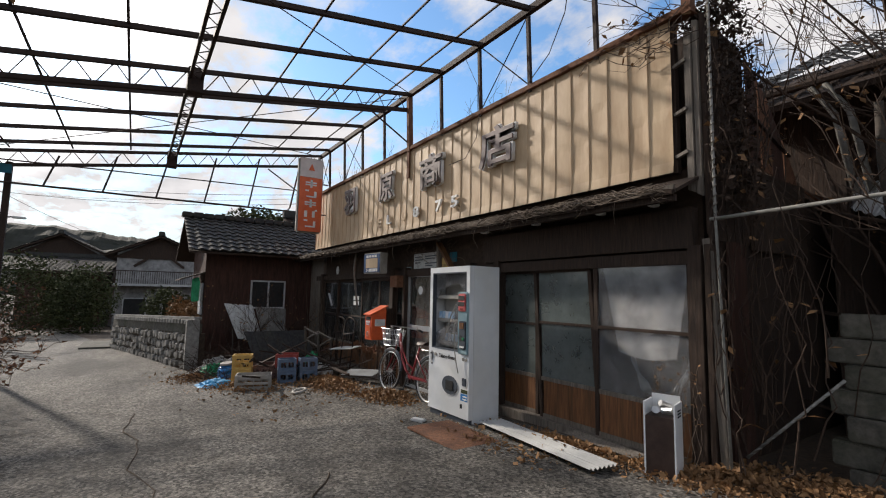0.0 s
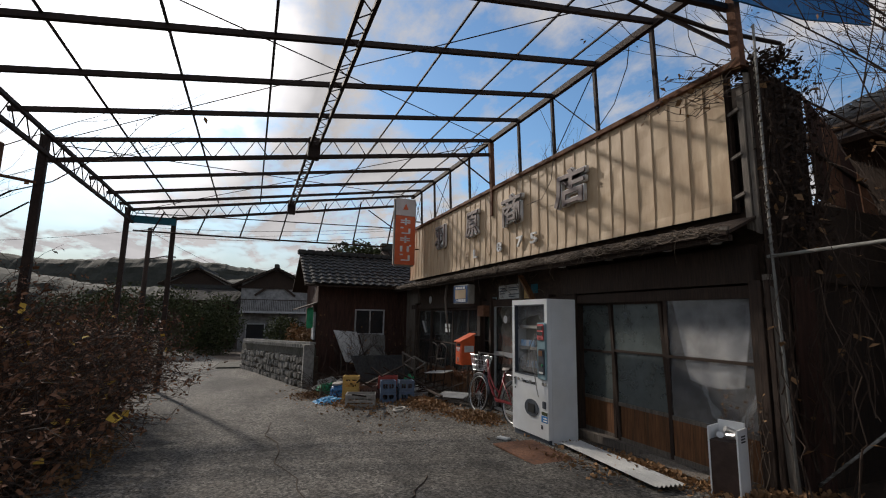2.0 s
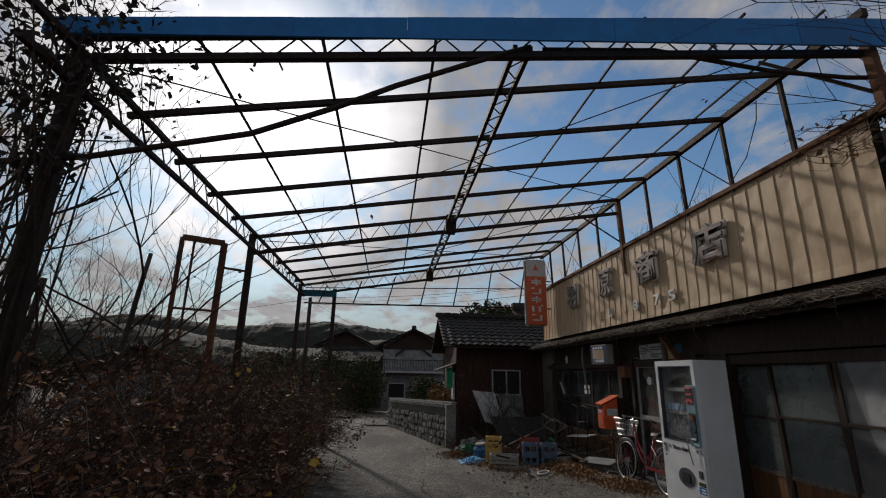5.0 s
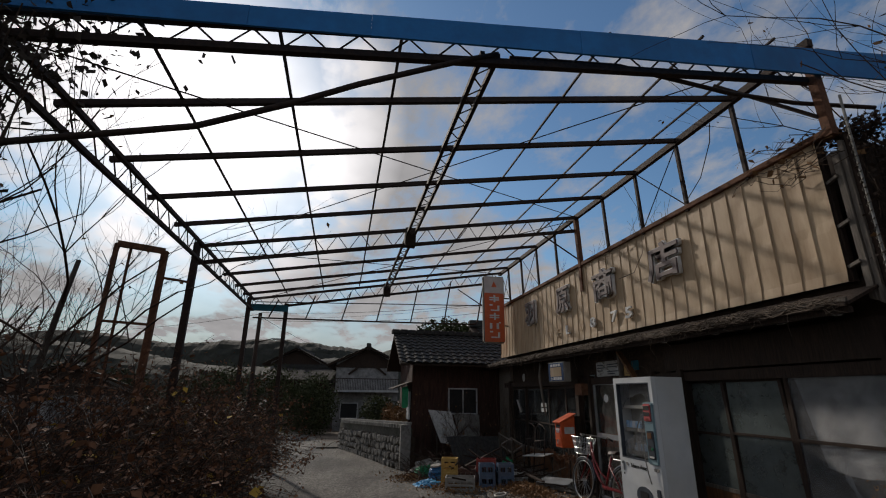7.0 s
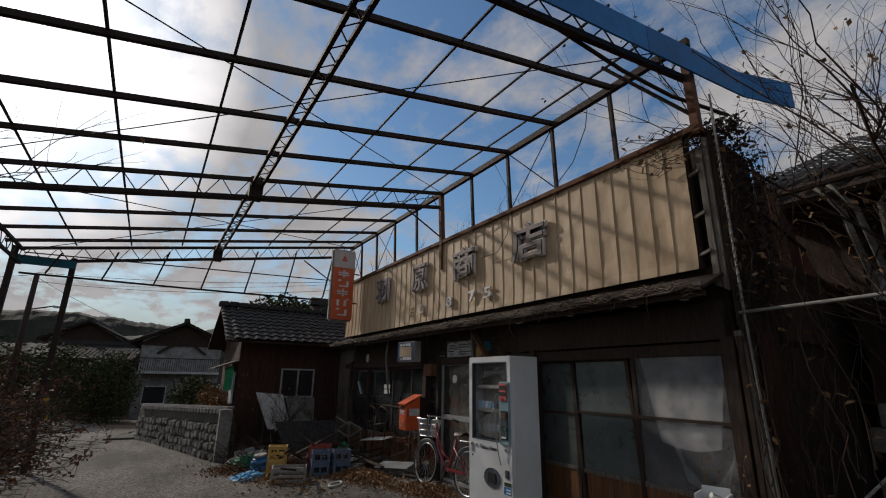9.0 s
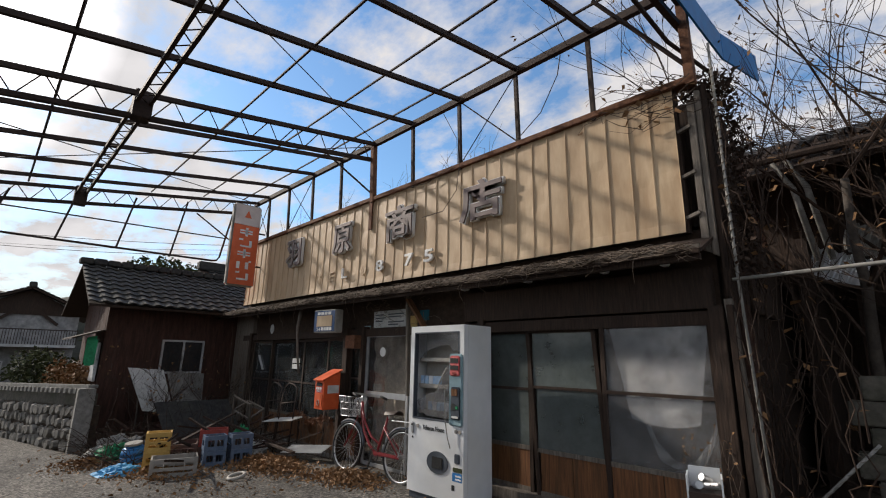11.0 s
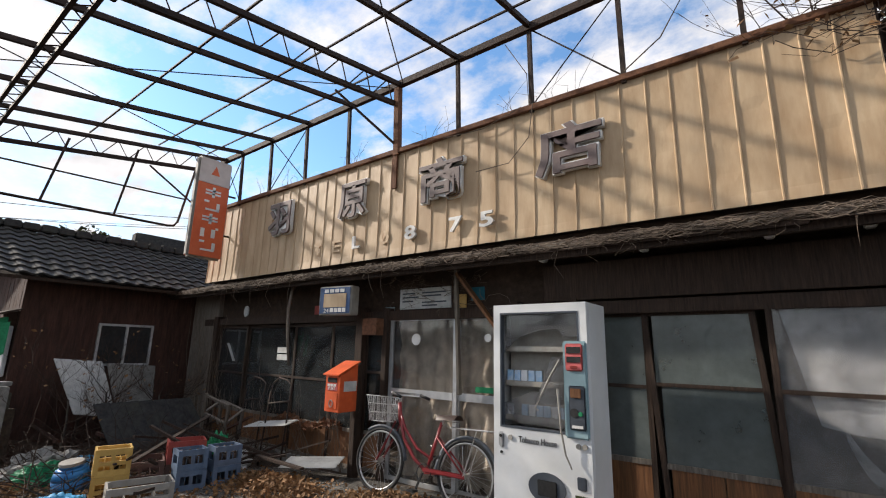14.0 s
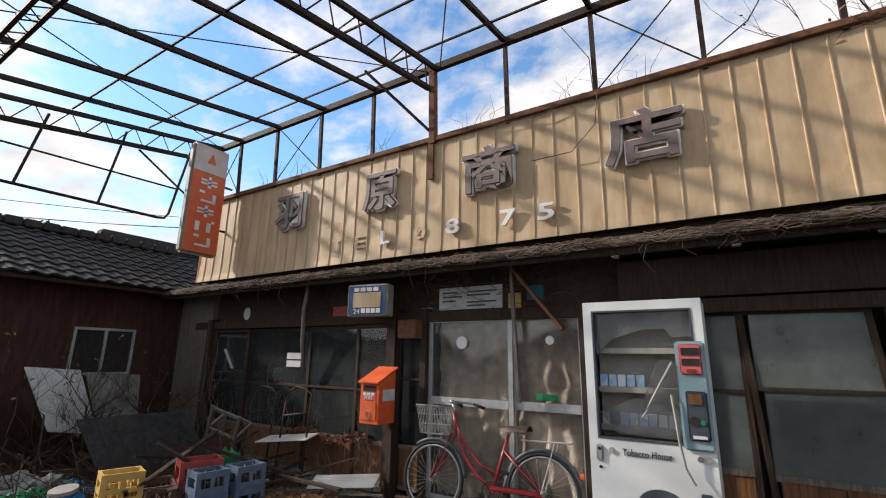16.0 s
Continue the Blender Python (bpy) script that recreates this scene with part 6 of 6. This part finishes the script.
house(pose(-36, -2.6, gz(-36), 0, 0, -4), 5.0, 8, 5.15, 1.15, M_HOUSE, "two-storey white plaster house with a balcony", 1, True)
house(pose(-48, -9.3, gz(-45), 0, 0, -6), 5.2, 9, 6.1, 1.3, M_HOUSE, "grey gabled house with dark roof tiles", 2)
house(pose(-44, -5.5, gz(-45), 0, 0, 80), 6.0, 5, 4.3, 1.0, M_CLAD, "low dark timber house beside the lane", 1)
house(pose(-8.5, -15.5, -1.6, 0, 0, 70), 6.0, 9, 3.0, 1.2, M_HOUSE, "low house with a grey tile roof below the lane", 1)
house(pose(-30, -21, -2.0, 0, 0, 20), 7.0, 9, 3.6, 1.4, M_HOUSE, "far house with a grey tile roof", 1)
house(pose(-17.0, 6.5, -0.6, 0, 0, 90), 5.0, 5, 3.55, 1.38, M_CLAD, "tile-roofed building behind the shed", 1)


# ---- trees and plants ----
def branch(g, p, d, L, r, depth, rng, tips, droop=0.0):
    pts = [p.copy()]
    n = 5
    q = p.copy()
    for k in range(n):
        d = (d + Vector((rng.uniform(-1, 1), rng.uniform(-1, 1), rng.uniform(-0.6, 0.8) - droop)) * 0.20).normalized()
        q = q + d * (L / n)
        pts.append(q.copy())
    g.tube(pts, r, r * 0.55, 5 if r > 0.015 else 3)
    tips.append(q)
    if depth:
        for k in range(rng.randint(3, 5)):
            s = pts[rng.randint(1, n)]
            e = (d + Vector((rng.uniform(-1, 1), rng.uniform(-1, 1), rng.uniform(-0.3, 0.9))) * 0.9).normalized()
            branch(g, s, e, L * rng.uniform(0.45, 0.75), r * 0.5, depth - 1, rng, tips, droop)


def bare_tree(name, base, height, r, seed, label, lean=(0, 0), leaves=0, leafm=None, depth=4):
    t = thing(name, pose(*base), label, "tree")
    rng = random.Random(seed)
    trunk, crown, tips = Geo(), Geo(), []
    d = Vector((lean[0], lean[1], 1)).normalized()
    pts = [Vector((0, 0, -0.1))]
    q = pts[0].copy()
    for k in range(6):
        d = (d + Vector((rng.uniform(-1, 1), rng.uniform(-1, 1), 0.3)) * 0.13).normalized()
        q = q + d * height * 0.55 / 6
        pts.append(q.copy())
    trunk.tube(pts, r, r * 0.5, 8)
    for k in range(8):
        s = pts[rng.randint(2, 6)]
        e = Vector((rng.uniform(-1, 1) + lean[0], rng.uniform(-1, 1) + lean[1], rng.uniform(0.2, 1.1))).normalized()
        branch(crown, s, e, height * rng.uniform(0.28, 0.48), r * 0.30, depth - 1, rng, tips)
    part("trunk", trunk, M_BARK, t, smooth=True)
    part("crown", crown, M_TWIG, t, "bare twiggy crown", kind="stuff")
    if leaves:
        g = Geo()
        for k in range(leaves):
            p = rng.choice(tips)
            g.leaf(p + Vector((rng.uniform(-0.06, 0.06), rng.uniform(-0.06, 0.06), rng.uniform(-0.1, 0.05))), rng.uniform(0.04, 0.08), rng)
        part("leaves", g, leafm or M_LEAF, t, "few withered leaves", kind="stuff")
    return t


bare_tree("bare_tree", (0.9, 1.9, 0.0), 6.2, 0.07, 1, "bare twiggy tree growing between the shop and the ruin", (0.05, -0.12), 350)
bare_tree("bare_tree", (2.0, 2.6, 0.0), 6.8, 0.09, 2, "bare twiggy tree with a few withered leaves", (0.1, -0.1), 500)
bare_tree("bare_tree", (3.4, 2.2, 0.0), 6.0, 0.08, 3, "bare tree with yellowing leaves beside the ruin", (-0.1, -0.05), 500, M_YLEAF)
bare_tree("bare_tree", (-0.7, -8.8, -0.2), 6.0, 0.08, 4, "bare tree leaning over the canopy edge", (-0.1, 0.05), 60)
bare_tree("bare_tree", (-2.6, -9.4, -0.3), 5.6, 0.07, 5, "bare twiggy tree behind the thicket", (-0.15, 0.0), 120)
bare_tree("bare_tree", (1.0, -8.6, -0.1), 5.6, 0.09, 6, "bare tree at the edge of the thicket", (-0.35, 0.05), 60, depth=3)
bare_tree("bare_tree", (-5.2, -10.5, -0.5), 4.6, 0.06, 7, "bare twiggy tree behind the thicket", (0.0, 0.0), 80)
bare_tree("bare_tree", (-3.6, -8.3, -0.2), 6.4, 0.06, 12, "slender bare tree behind the thicket", (0.05, 0.05), 40)
bare_tree("bare_tree", (1.5, 3.0, 0.0), 7.0, 0.07, 13, "bare twiggy tree behind the shop corner", (0.0, -0.15), 400)
bare_tree("bare_tree", (2.9, 1.3, 0.0), 5.6, 0.06, 14, "bare twiggy tree over the block wall", (-0.05, 0.0), 300)
bare_tree("bare_shrub", (-9.4, -2.1, gz(-9.4)), 1.8, 0.022, 18, "leafless shrub beside the shed corner", (0.1, 0.1), 30, depth=4)
bare_tree("bare_shrub", (-9.7, -1.5, gz(-9.7)), 1.9, 0.025, 8, "leafless shrub growing through the junk", (0.15, -0.1), 30, depth=4)
bare_tree("bare_shrub", (-9.3, -0.8, gz(-9.3)), 1.8, 0.025, 9, "leafless shrub growing before the shed window", (0.1, -0.1), 30, depth=4)


def leafy(name, base, lobes, n, size, seed, label, material=M_EVERGREEN, trunk=True):
    t = thing(name, pose(*base), label, "tree" if trunk else "hedge")
    rng = random.Random(seed)
    if trunk:
        g = Geo()
        for k in range(5):
            a = 1.3 * k
            g.tube([(0, 0, -0.1), (0.1 * math.cos(a), 0.1 * math.sin(a), lobes[0][2] * 0.5), (0.8 * math.cos(a), 0.8 * math.sin(a), lobes[0][2])], 0.16, 0.05, 6)
        part("trunk", g, M_BARK, t)
    g = Geo()
    for k in range(n):
        cx, cy, cz, rx, ry, rz_ = rng.choice(lobes)
        v = Vector((rng.gauss(0, 1), rng.gauss(0, 1), rng.gauss(0, 1))).normalized() * rng.uniform(0.55, 1.0)
        v *= 1 + 0.35 * noise.noise(v * 2.5 + Vector((cx, cy, cz)))
        g.leaf((cx + v.x * rx, cy + v.y * ry, max(cz + v.z * rz_, 0.02)), size * rng.uniform(0.6, 1.3), rng)
    part("crown", g, material, t, kind="stuff")
    return t


leafy("evergreen_tree", (-21.5, 0.8, gz(-21.5)), [(0, 0, 5.2, 1.5, 1.8, 1.1), (0.3, 1.0, 5.0, 1.2, 1.2, 0.9), (-0.3, -0.9, 4.8, 1.0, 1.1, 0.9)], 6000, 0.22, 31, "rounded dark evergreen tree behind the shed")
leafy("hedge", (-29, -8.6, gz(-29)), [(0, 0, 2.0, 1.6, 2.0, 2.2), (1, -2.4, 2.0, 1.8, 2.0, 2.2), (-1.5, 2.2, 1.8, 1.6, 1.8, 2.1), (2.5, -4.5, 1.6, 2, 2, 1.9)], 22000, 0.16, 32, "dense dark hedge at the bend of the lane", trunk=False)
leafy("hedge", (-34, -7.2, gz(-34)), [(0, 0, 1.8, 1.6, 1.5, 1.8)], 2500, 0.28, 33, "dark shrubbery beside the low house", trunk=False)
leafy("garden_shrub", (-15.5, -3.0, 0.35), [(0, 0, 0.5, 0.9, 0.7, 0.6), (1.5, 0.4, 0.4, 0.7, 0.5, 0.5), (-1.4, -0.2, 0.5, 0.8, 0.6, 0.6)], 2600, 0.12, 34, "clipped garden shrubs above the stone wall", trunk=False)
leafy("garden_shrub", (-12.9, -2.9, 0.55), [(0, 0, 0.3, 0.6, 0.35, 0.4), (1.0, 0.2, 0.25, 0.5, 0.3, 0.35)], 1200, 0.10, 35, "reddish dry garden plants above the stone wall", M_LEAF, trunk=False)
for x, y, s in ((-60, -30, 3.5), (-70, -22, 4.0), (-55, 6, 4.0), (-62, 16, 5.0), (-80, -45, 5), (-48, -38, 3.0), (-75, -8, 4.0)):
    leafy("evergreen_tree", (x, y, gz(-45)), [(0, 0, s, s * 0.7, s * 0.8, s * 0.6), (0.5, s * 0.5, s * 0.8, s * 0.5, s * 0.5, s * 0.5)], 1500, 0.55, int(x * -3 + y), "distant dark tree among the houses")

# ivy over the near canopy column
g = Geo()
rng = random.Random(41)
for k in range(1700):
    z = 4.35 - 1.6 * rng.random() ** 1.6
    s = 0.12 + 0.40 * max(0, (z - 3.2) / 1.0)
    g.leaf((0.05 + rng.gauss(0, s * 0.8), -7.15 + rng.gauss(0, s * 0.9), z), rng.uniform(0.05, 0.10), rng)
gs = Geo()
for k in range(24):
    x = rng.gauss(0.05, 0.12)
    gs.tube([(x, -7.1 + rng.gauss(0, 0.1), gz(0)), (x + rng.gauss(0, 0.1), -7.1 + rng.gauss(0, 0.1), 1.8), (0.05 + rng.gauss(0, 0.25), -7.1 + rng.gauss(0, 0.25), 4.0)], 0.014, 0.006, 4)
iv = thing("ivy", pose(0, 0, 0), "dark withered ivy smothering the canopy column", "ivy", kind="stuff")
part("leaves", g, M_BARK, iv, kind="stuff")
part("stems", gs, M_TWIG, iv, kind="stuff")

# bramble thicket along the lane
rng = random.Random(51)
g, gl, gy = Geo(), Geo(), Geo()
for k in range(3600):
    x = rng.uniform(-7.5, 4.2)
    y = -6.05 - abs(rng.gauss(0, 1.0)) - (0.10 * max(0, -3 - x))
    if y < -9.5:
        continue
    h = rng.uniform(0.7, 1.6) * (1.0 if y > -6.5 else 1.25) + (0.35 if x < -2 and y < -6.3 else 0)
    p = Vector((x, y, gz(x) - 0.05))
    d = Vector((rng.uniform(-0.5, 0.5), rng.uniform(-0.35, 0.6), 1)).normalized()
    pts = [p.copy()]
    for q in range(5):
        d = (d + Vector((rng.uniform(-0.3, 0.3), rng.uniform(-0.2, 0.28), -0.10 * q))).normalized()
        p = p + d * h / 5
        pts.append(p.copy())
    g.tube(pts, 0.006, 0.0025, 3)
    for q in range(6):
        s = pts[rng.randint(1, 5)]
        e = s + Vector((rng.uniform(-0.3, 0.3), rng.uniform(-0.3, 0.3), rng.uniform(-0.05, 0.3)))
        g.tube([s, (s + e) / 2 + Vector((0, 0, 0.03)), e], 0.003, 0.0015, 3)
        for w in range(3):
            gl.leaf(s.lerp(e, rng.random()), rng.uniform(0.03, 0.07), rng)
    if rng.random() < 0.09:
        gy.leaf(pts[-2], rng.uniform(0.07, 0.13), rng)
        gy.leaf(pts[-3], 0.08, rng)
th = thing("bramble_thicket", pose(0, 0, 0), "dense brown bramble thicket with a few yellow leaves", "thicket", kind="stuff")
part("stems", g, M_TWIG, th, kind="stuff")
part("dead_leaves", gl, M_BRAMBLE, th, kind="stuff")
part("yellow_leaves", gy, M_YLEAF, th, kind="stuff")

# brushwood in the yard
rng = random.Random(57)
g = Geo()
for k in range(800):
    x, y = rng.uniform(-10.0, -7.0), rng.uniform(-2.9, -0.3)
    p = Vector((x, y, gz(x) + rng.uniform(0.0, 0.16)))
    d = Vector((rng.uniform(-1, 1), rng.uniform(-1, 1), rng.uniform(0.0, 0.5))).normalized() * rng.uniform(0.3, 0.9)
    if p.y + d.y > -0.05 or p.x + d.x < -10.6:
        continue
    b = Vector((rng.uniform(-0.15, 0.15), rng.uniform(-0.15, 0.15), rng.uniform(0.0, 0.14)))
    g.tube([p, p + d * 0.3 + b * 0.7, p + d * 0.65 + b, p + d], rng.uniform(0.003, 0.009), 0.0015, 4)
single("brushwood", g, M_TWIG, "tangled dry brushwood over the yard clutter", "brushwood", kind="stuff")

# fallen leaves
rng = random.Random(61)
g = Geo()
for cx, cy, sx, sy, n, hh in ((-4.2, -0.75, 0.55, 0.28, 900, 0.10), (-5.7, -1.1, 0.9, 0.35, 1500, 0.16), (-6.6, -2.3, 0.8, 0.45, 1000, 0.10), (-7.8, -2.9, 0.5, 0.4, 500, 0.10), (-0.9, -0.45, 0.9, 0.16, 900, 0.06), (0.3, -0.15, 0.35, 0.3, 700, 0.07), (0.9, 0.2, 0.7, 0.3, 700, 0.08), (-8.5, -1.6, 1.2, 1.0, 1800, 0.12), (-5.0, -2.2, 1.2, 0.5, 120, 0.02), (-1.5, -0.95, 0.9, 0.25, 160, 0.02), (-3.5, -5.8, 1.6, 0.2, 400, 0.03)):
    for k in range(int(n * 1.7)):
        u, v = rng.gauss(0, 0.5), rng.gauss(0, 0.5)
        x, y = cx + u * sx * 1.2, min(cy + v * sy * 1.3, 0.0 if cx < 0 else 9)
        g.leaf((x, y, gz(x) + 0.045 + hh * math.exp(-2 * (u * u + v * v)) * rng.random()), rng.uniform(0.03, 0.07), rng)
single("fallen_leaves", g, M_LEAF, "drifts of dry brown fallen leaves", "leaves", kind="stuff")

# vines over the corner of the shop and the gap
rng = random.Random(71)
g, gl = Geo(), Geo()
for k in range(70):
    p = Vector((rng.uniform(0.16, 0.42) if k > 18 else rng.uniform(0.1, 1.0), rng.uniform(-0.10, 0.7), rng.uniform(0, 1.0) if k < 40 else rng.uniform(1.5, 3.0)))
    pts = [p.copy()]
    for q in range(9):
        p = p + Vector((rng.uniform(-0.09, 0.09), rng.uniform(-0.10, 0.10), rng.uniform(0.02, 0.36)))
        p.x = max(p.x, 0.16)
        pts.append(p.copy())
    g.tube(pts, rng.uniform(0.003, 0.009), 0.002, 4)
    for q in range(3):
        if rng.random() < 0.35:
            gl.leaf(rng.choice(pts), rng.uniform(0.06, 0.12), rng)
for k in range(18):
    p = Vector((rng.uniform(-0.3, 0.2), -0.06, rng.uniform(3.7, 4.15)))
    pts = [p.copy()]
    for q in range(6):
        p = p + Vector((rng.uniform(-0.22, 0.02), rng.uniform(-0.06, 0.04), rng.uniform(-0.10, 0.12)))
        p.y = min(p.y, -0.05)
        pts.append(p.copy())
    g.tube(pts, 0.006, 0.002, 3)
    for q in pts[2:]:
        if rng.random() < 0.5:
            gl.leaf(q, rng.uniform(0.05, 0.10), rng)
vn = thing("climbing_vine", pose(0, 0, 0), "dry climbing vines over the shop corner with yellow leaves", "vine", kind="stuff")
part("stems", g, M_TWIG, vn, kind="stuff")
part("leaves", gl, M_LEAF, vn, kind="stuff")
gd = Geo()
for k in range(1500):
    z = rng.uniform(2.2, 4.15)
    gd.leaf((0.2 + abs(rng.gauss(0, 0.06)), 0.42 + rng.gauss(0, 0.22), z), rng.uniform(0.03, 0.07), rng)
for k in range(700):
    gd.leaf((0.1 + rng.gauss(0, 0.12), 0.1 + abs(rng.gauss(0, 0.15)), 4.05 + rng.gauss(0, 0.07)), rng.uniform(0.03, 0.07), rng)
part("dead_leaves", gd, M_TWIG, vn, "dark withered leaf mass", kind="stuff")
g = Geo()
for cx in (-3.2, -4.4, -7.6, -8.4, -2.7, -6.0):
    for k in range(6):
        p = Vector((cx + rng.uniform(-0.25, 0.25), 0.05, 4.08))
        g.tube([p, p + Vector((rng.uniform(-0.1, 0.1), 0, 0.15)), p + Vector((rng.uniform(-0.25, 0.25), 0, rng.uniform(0.2, 0.5)))], 0.004, 0.0015, 3)
single("parapet_weeds", g, M_VINE, "dry weed stems along the parapet top", "weeds", kind="stuff")
g = Geo()
g.tube([(-2.95, -0.05, 4.1), (-3.0, -0.06, 3.7), (-3.25, -0.07, 3.45), (-3.7, -0.06, 3.45)], 0.006, n=4)
single("loose_cable", g, M_VINE, "loose pale cable trailing down the parapet", "cable", "loose cables")
g = Geo()
g.tube([(-4.2, -0.05, 4.02), (-3.6, -0.05, 3.98), (-3.1, -0.05, 4.1)], 0.006, n=4)
single("loose_cable", g, M_VINE, "loose pale cable trailing down the parapet", "cable", "loose cables")
g = Geo()
g.tube([(-3.0, -0.04, 4.1), (-3.02, -0.04, 4.5), (-3.3, -0.04, 5.0)], 0.005, n=4)
single("loose_cable", g, M_VINE, "loose pale cable trailing down the parapet", "cable", "loose cables")
g = Geo()
g.tube([(-1.95, -0.05, 4.12), (-1.6, -0.05, 4.35), (-1.35, -0.05, 4.75), (-1.3, -0.05, 5.0)], 0.008, n=4)
single("loose_cable", g, M_VINE, "loose pale cable trailing down the parapet", "cable", "loose cables")

# overhead wires and utility pole
up_ = thing("utility_pole", pose(-24, -9.3, gz(-24)), "dark utility pole with a street light at the bend", "pole")
g = Geo()
g.tube([(0, 0, -0.2), (0, 0, 6.6)], 0.14, 0.10, 10)
part("pole", g, M_OLDWOOD, up_, smooth=True)
g = Geo()
g.tube([(0, 0, 5.0), (0.3, 0.9, 5.2)], 0.03, n=6)
part("lamp_arm", g, M_STEEL, up_)
g = Geo()
g.box(0.2, 0.85, 5.12, 0.45, 1.3, 5.2)
part("lamp_head", g, M_PAPER, up_, bevel=0.02)
g = Geo()
for a, b, s in (((-24, -9.3, 5.4), (-16, 9, 6.6), 0.7), ((-24, -9.3, 5.8), (-14, 12, 7.2), 0.7), ((-48, -14, 9), (-20, 14, 8.2), 0.8), ((-24, -9.3, 5.6), (-38, -3, 4.2), 0.4), ((-24, -9.3, 5.7), (-34, -30, 5.5), 0.6)):
    a, b = Vector(a), Vector(b)
    g.tube([a.lerp(b, k / 12) - Vector((0, 0, s * 4 * (k / 12) * (1 - k / 12))) for k in range(13)], 0.012, n=3)
single("overhead_wire", g, M_BLACK, "thin sagging overhead wires between poles", "wire")

# ---- small things at the shop front ----
for x, z in ((-7.62, 1.28), (-7.62, 1.17)):
    g = Geo()
    g.box(x, 0.093, z, x + 0.3, 0.098, z + 0.09)
    single("window_notice", g, M_PAPER, "small pale paper stuck on the dark window", "notice", "papers on the window", bevel=0.001)
g = Geo()
g.bar((-9.1, 0.055, 1.42), (-8.85, 0.055, 1.12), 0.05, 0.006)
single("torn_tape", g, M_PAPER, "torn pale strip on the dusty window", "strip")
rng = random.Random(83)
g, gl = Geo(), Geo()
for k in range(16):
    p = Vector((rng.uniform(-0.32, 0.02), rng.uniform(-0.16, -0.05), 0.05))
    pts = [p.copy()]
    for q in range(6):
        p = p + Vector((rng.uniform(-0.05, 0.05), rng.uniform(-0.02, 0.02), rng.uniform(0.08, 0.18)))
        pts.append(p.copy())
    g.tube(pts, 0.003, 0.0015, 3)
    for q in pts[3:]:
        for w in range(2):
            gl.leaf(q, rng.uniform(0.018, 0.036), rng)
wd = thing("withered_weed", pose(0, 0, 0), "withered weed with yellow leaves before the window", "weed", kind="stuff")
part("stems", g, M_VINE, wd, kind="stuff")
part("leaves", gl, M_LEAF, wd, kind="stuff")
g = Geo()
for k in range(70):
    x = rng.uniform(-9.4, -5.7)
    p = Vector((x, rng.uniform(-0.14, -0.04), gz(x)))
    pts = [p.copy()]
    for q in range(rng.randint(5, 9)):
        p = p + Vector((rng.uniform(-0.12, 0.12), rng.uniform(-0.03, 0.02), rng.uniform(0.02, 0.24)))
        p.y = min(p.y, -0.03)
        pts.append(p.copy())
    g.tube(pts, rng.uniform(0.003, 0.009), 0.0015, 4)
for k in range(26):
    x = rng.uniform(-10.3, -9.2)
    p = Vector((x, -0.03, gz(x)))
    pts = [p.copy()]
    for q in range(10):
        p = p + Vector((rng.uniform(-0.10, 0.12), rng.uniform(-0.03, 0.01), rng.uniform(0.05, 0.35)))
        p.y = min(p.y, -0.02)
        if p.z > 2.25:
            break
        pts.append(p.copy())
    g.tube(pts, rng.uniform(0.003, 0.008), 0.002, 4)
single("wall_creeper", g, M_VINE, "dry creeper stems climbing the shop wall and windows", "creeper", kind="stuff")
g = Geo()
for k in range(420):
    x = rng.uniform(-7.3, -5.9)
    g.leaf((x, rng.uniform(-0.12, 0.02), 0.3 + 0.06 * rng.random() + 0.05 * math.sin(x * 7)), rng.uniform(0.04, 0.09), rng)
single("sill_litter", g, M_BRAMBLE, "dead leaves caught along the window sill", "leaves", kind="stuff")
for k, (x0, x1, z) in enumerate(((-4.93, -4.72, 2.07), (-4.93, -4.66, 2.02), (-4.93, -4.75, 1.97), (-4.60, -4.22, 2.07), (-4.60, -4.30, 2.03), (-4.60, -4.22, 1.95), (-4.60, -4.36, 1.91))):
    g = Geo()
    g.box(x0, 0.094, z, x1, 0.0985, z + 0.018)
    single("printed_line", g, M_DARKGREY, "faded line of print on the door notice", "print", "print on the notice")
g = Geo()
rng = random.Random(91)
for k in range(30):
    p = Vector((rng.uniform(-5.1, -3.6), rng.uniform(-0.03, 0.05), rng.uniform(1.85, 2.3)))
    pts = [p.copy()]
    for q in range(6):
        p = p + Vector((rng.uniform(-0.16, 0.16), rng.uniform(-0.02, 0.02), rng.uniform(-0.08, 0.07)))
        p.y = min(max(p.y, -0.06), 0.08)
        p.z = min(p.z, 2.3)
        pts.append(p.copy())
    g.tube(pts, 0.004, 0.0015, 3)
single("header_creeper", g, M_VINE, "dry creeper tangle over the notices above the door", "creeper", kind="stuff")
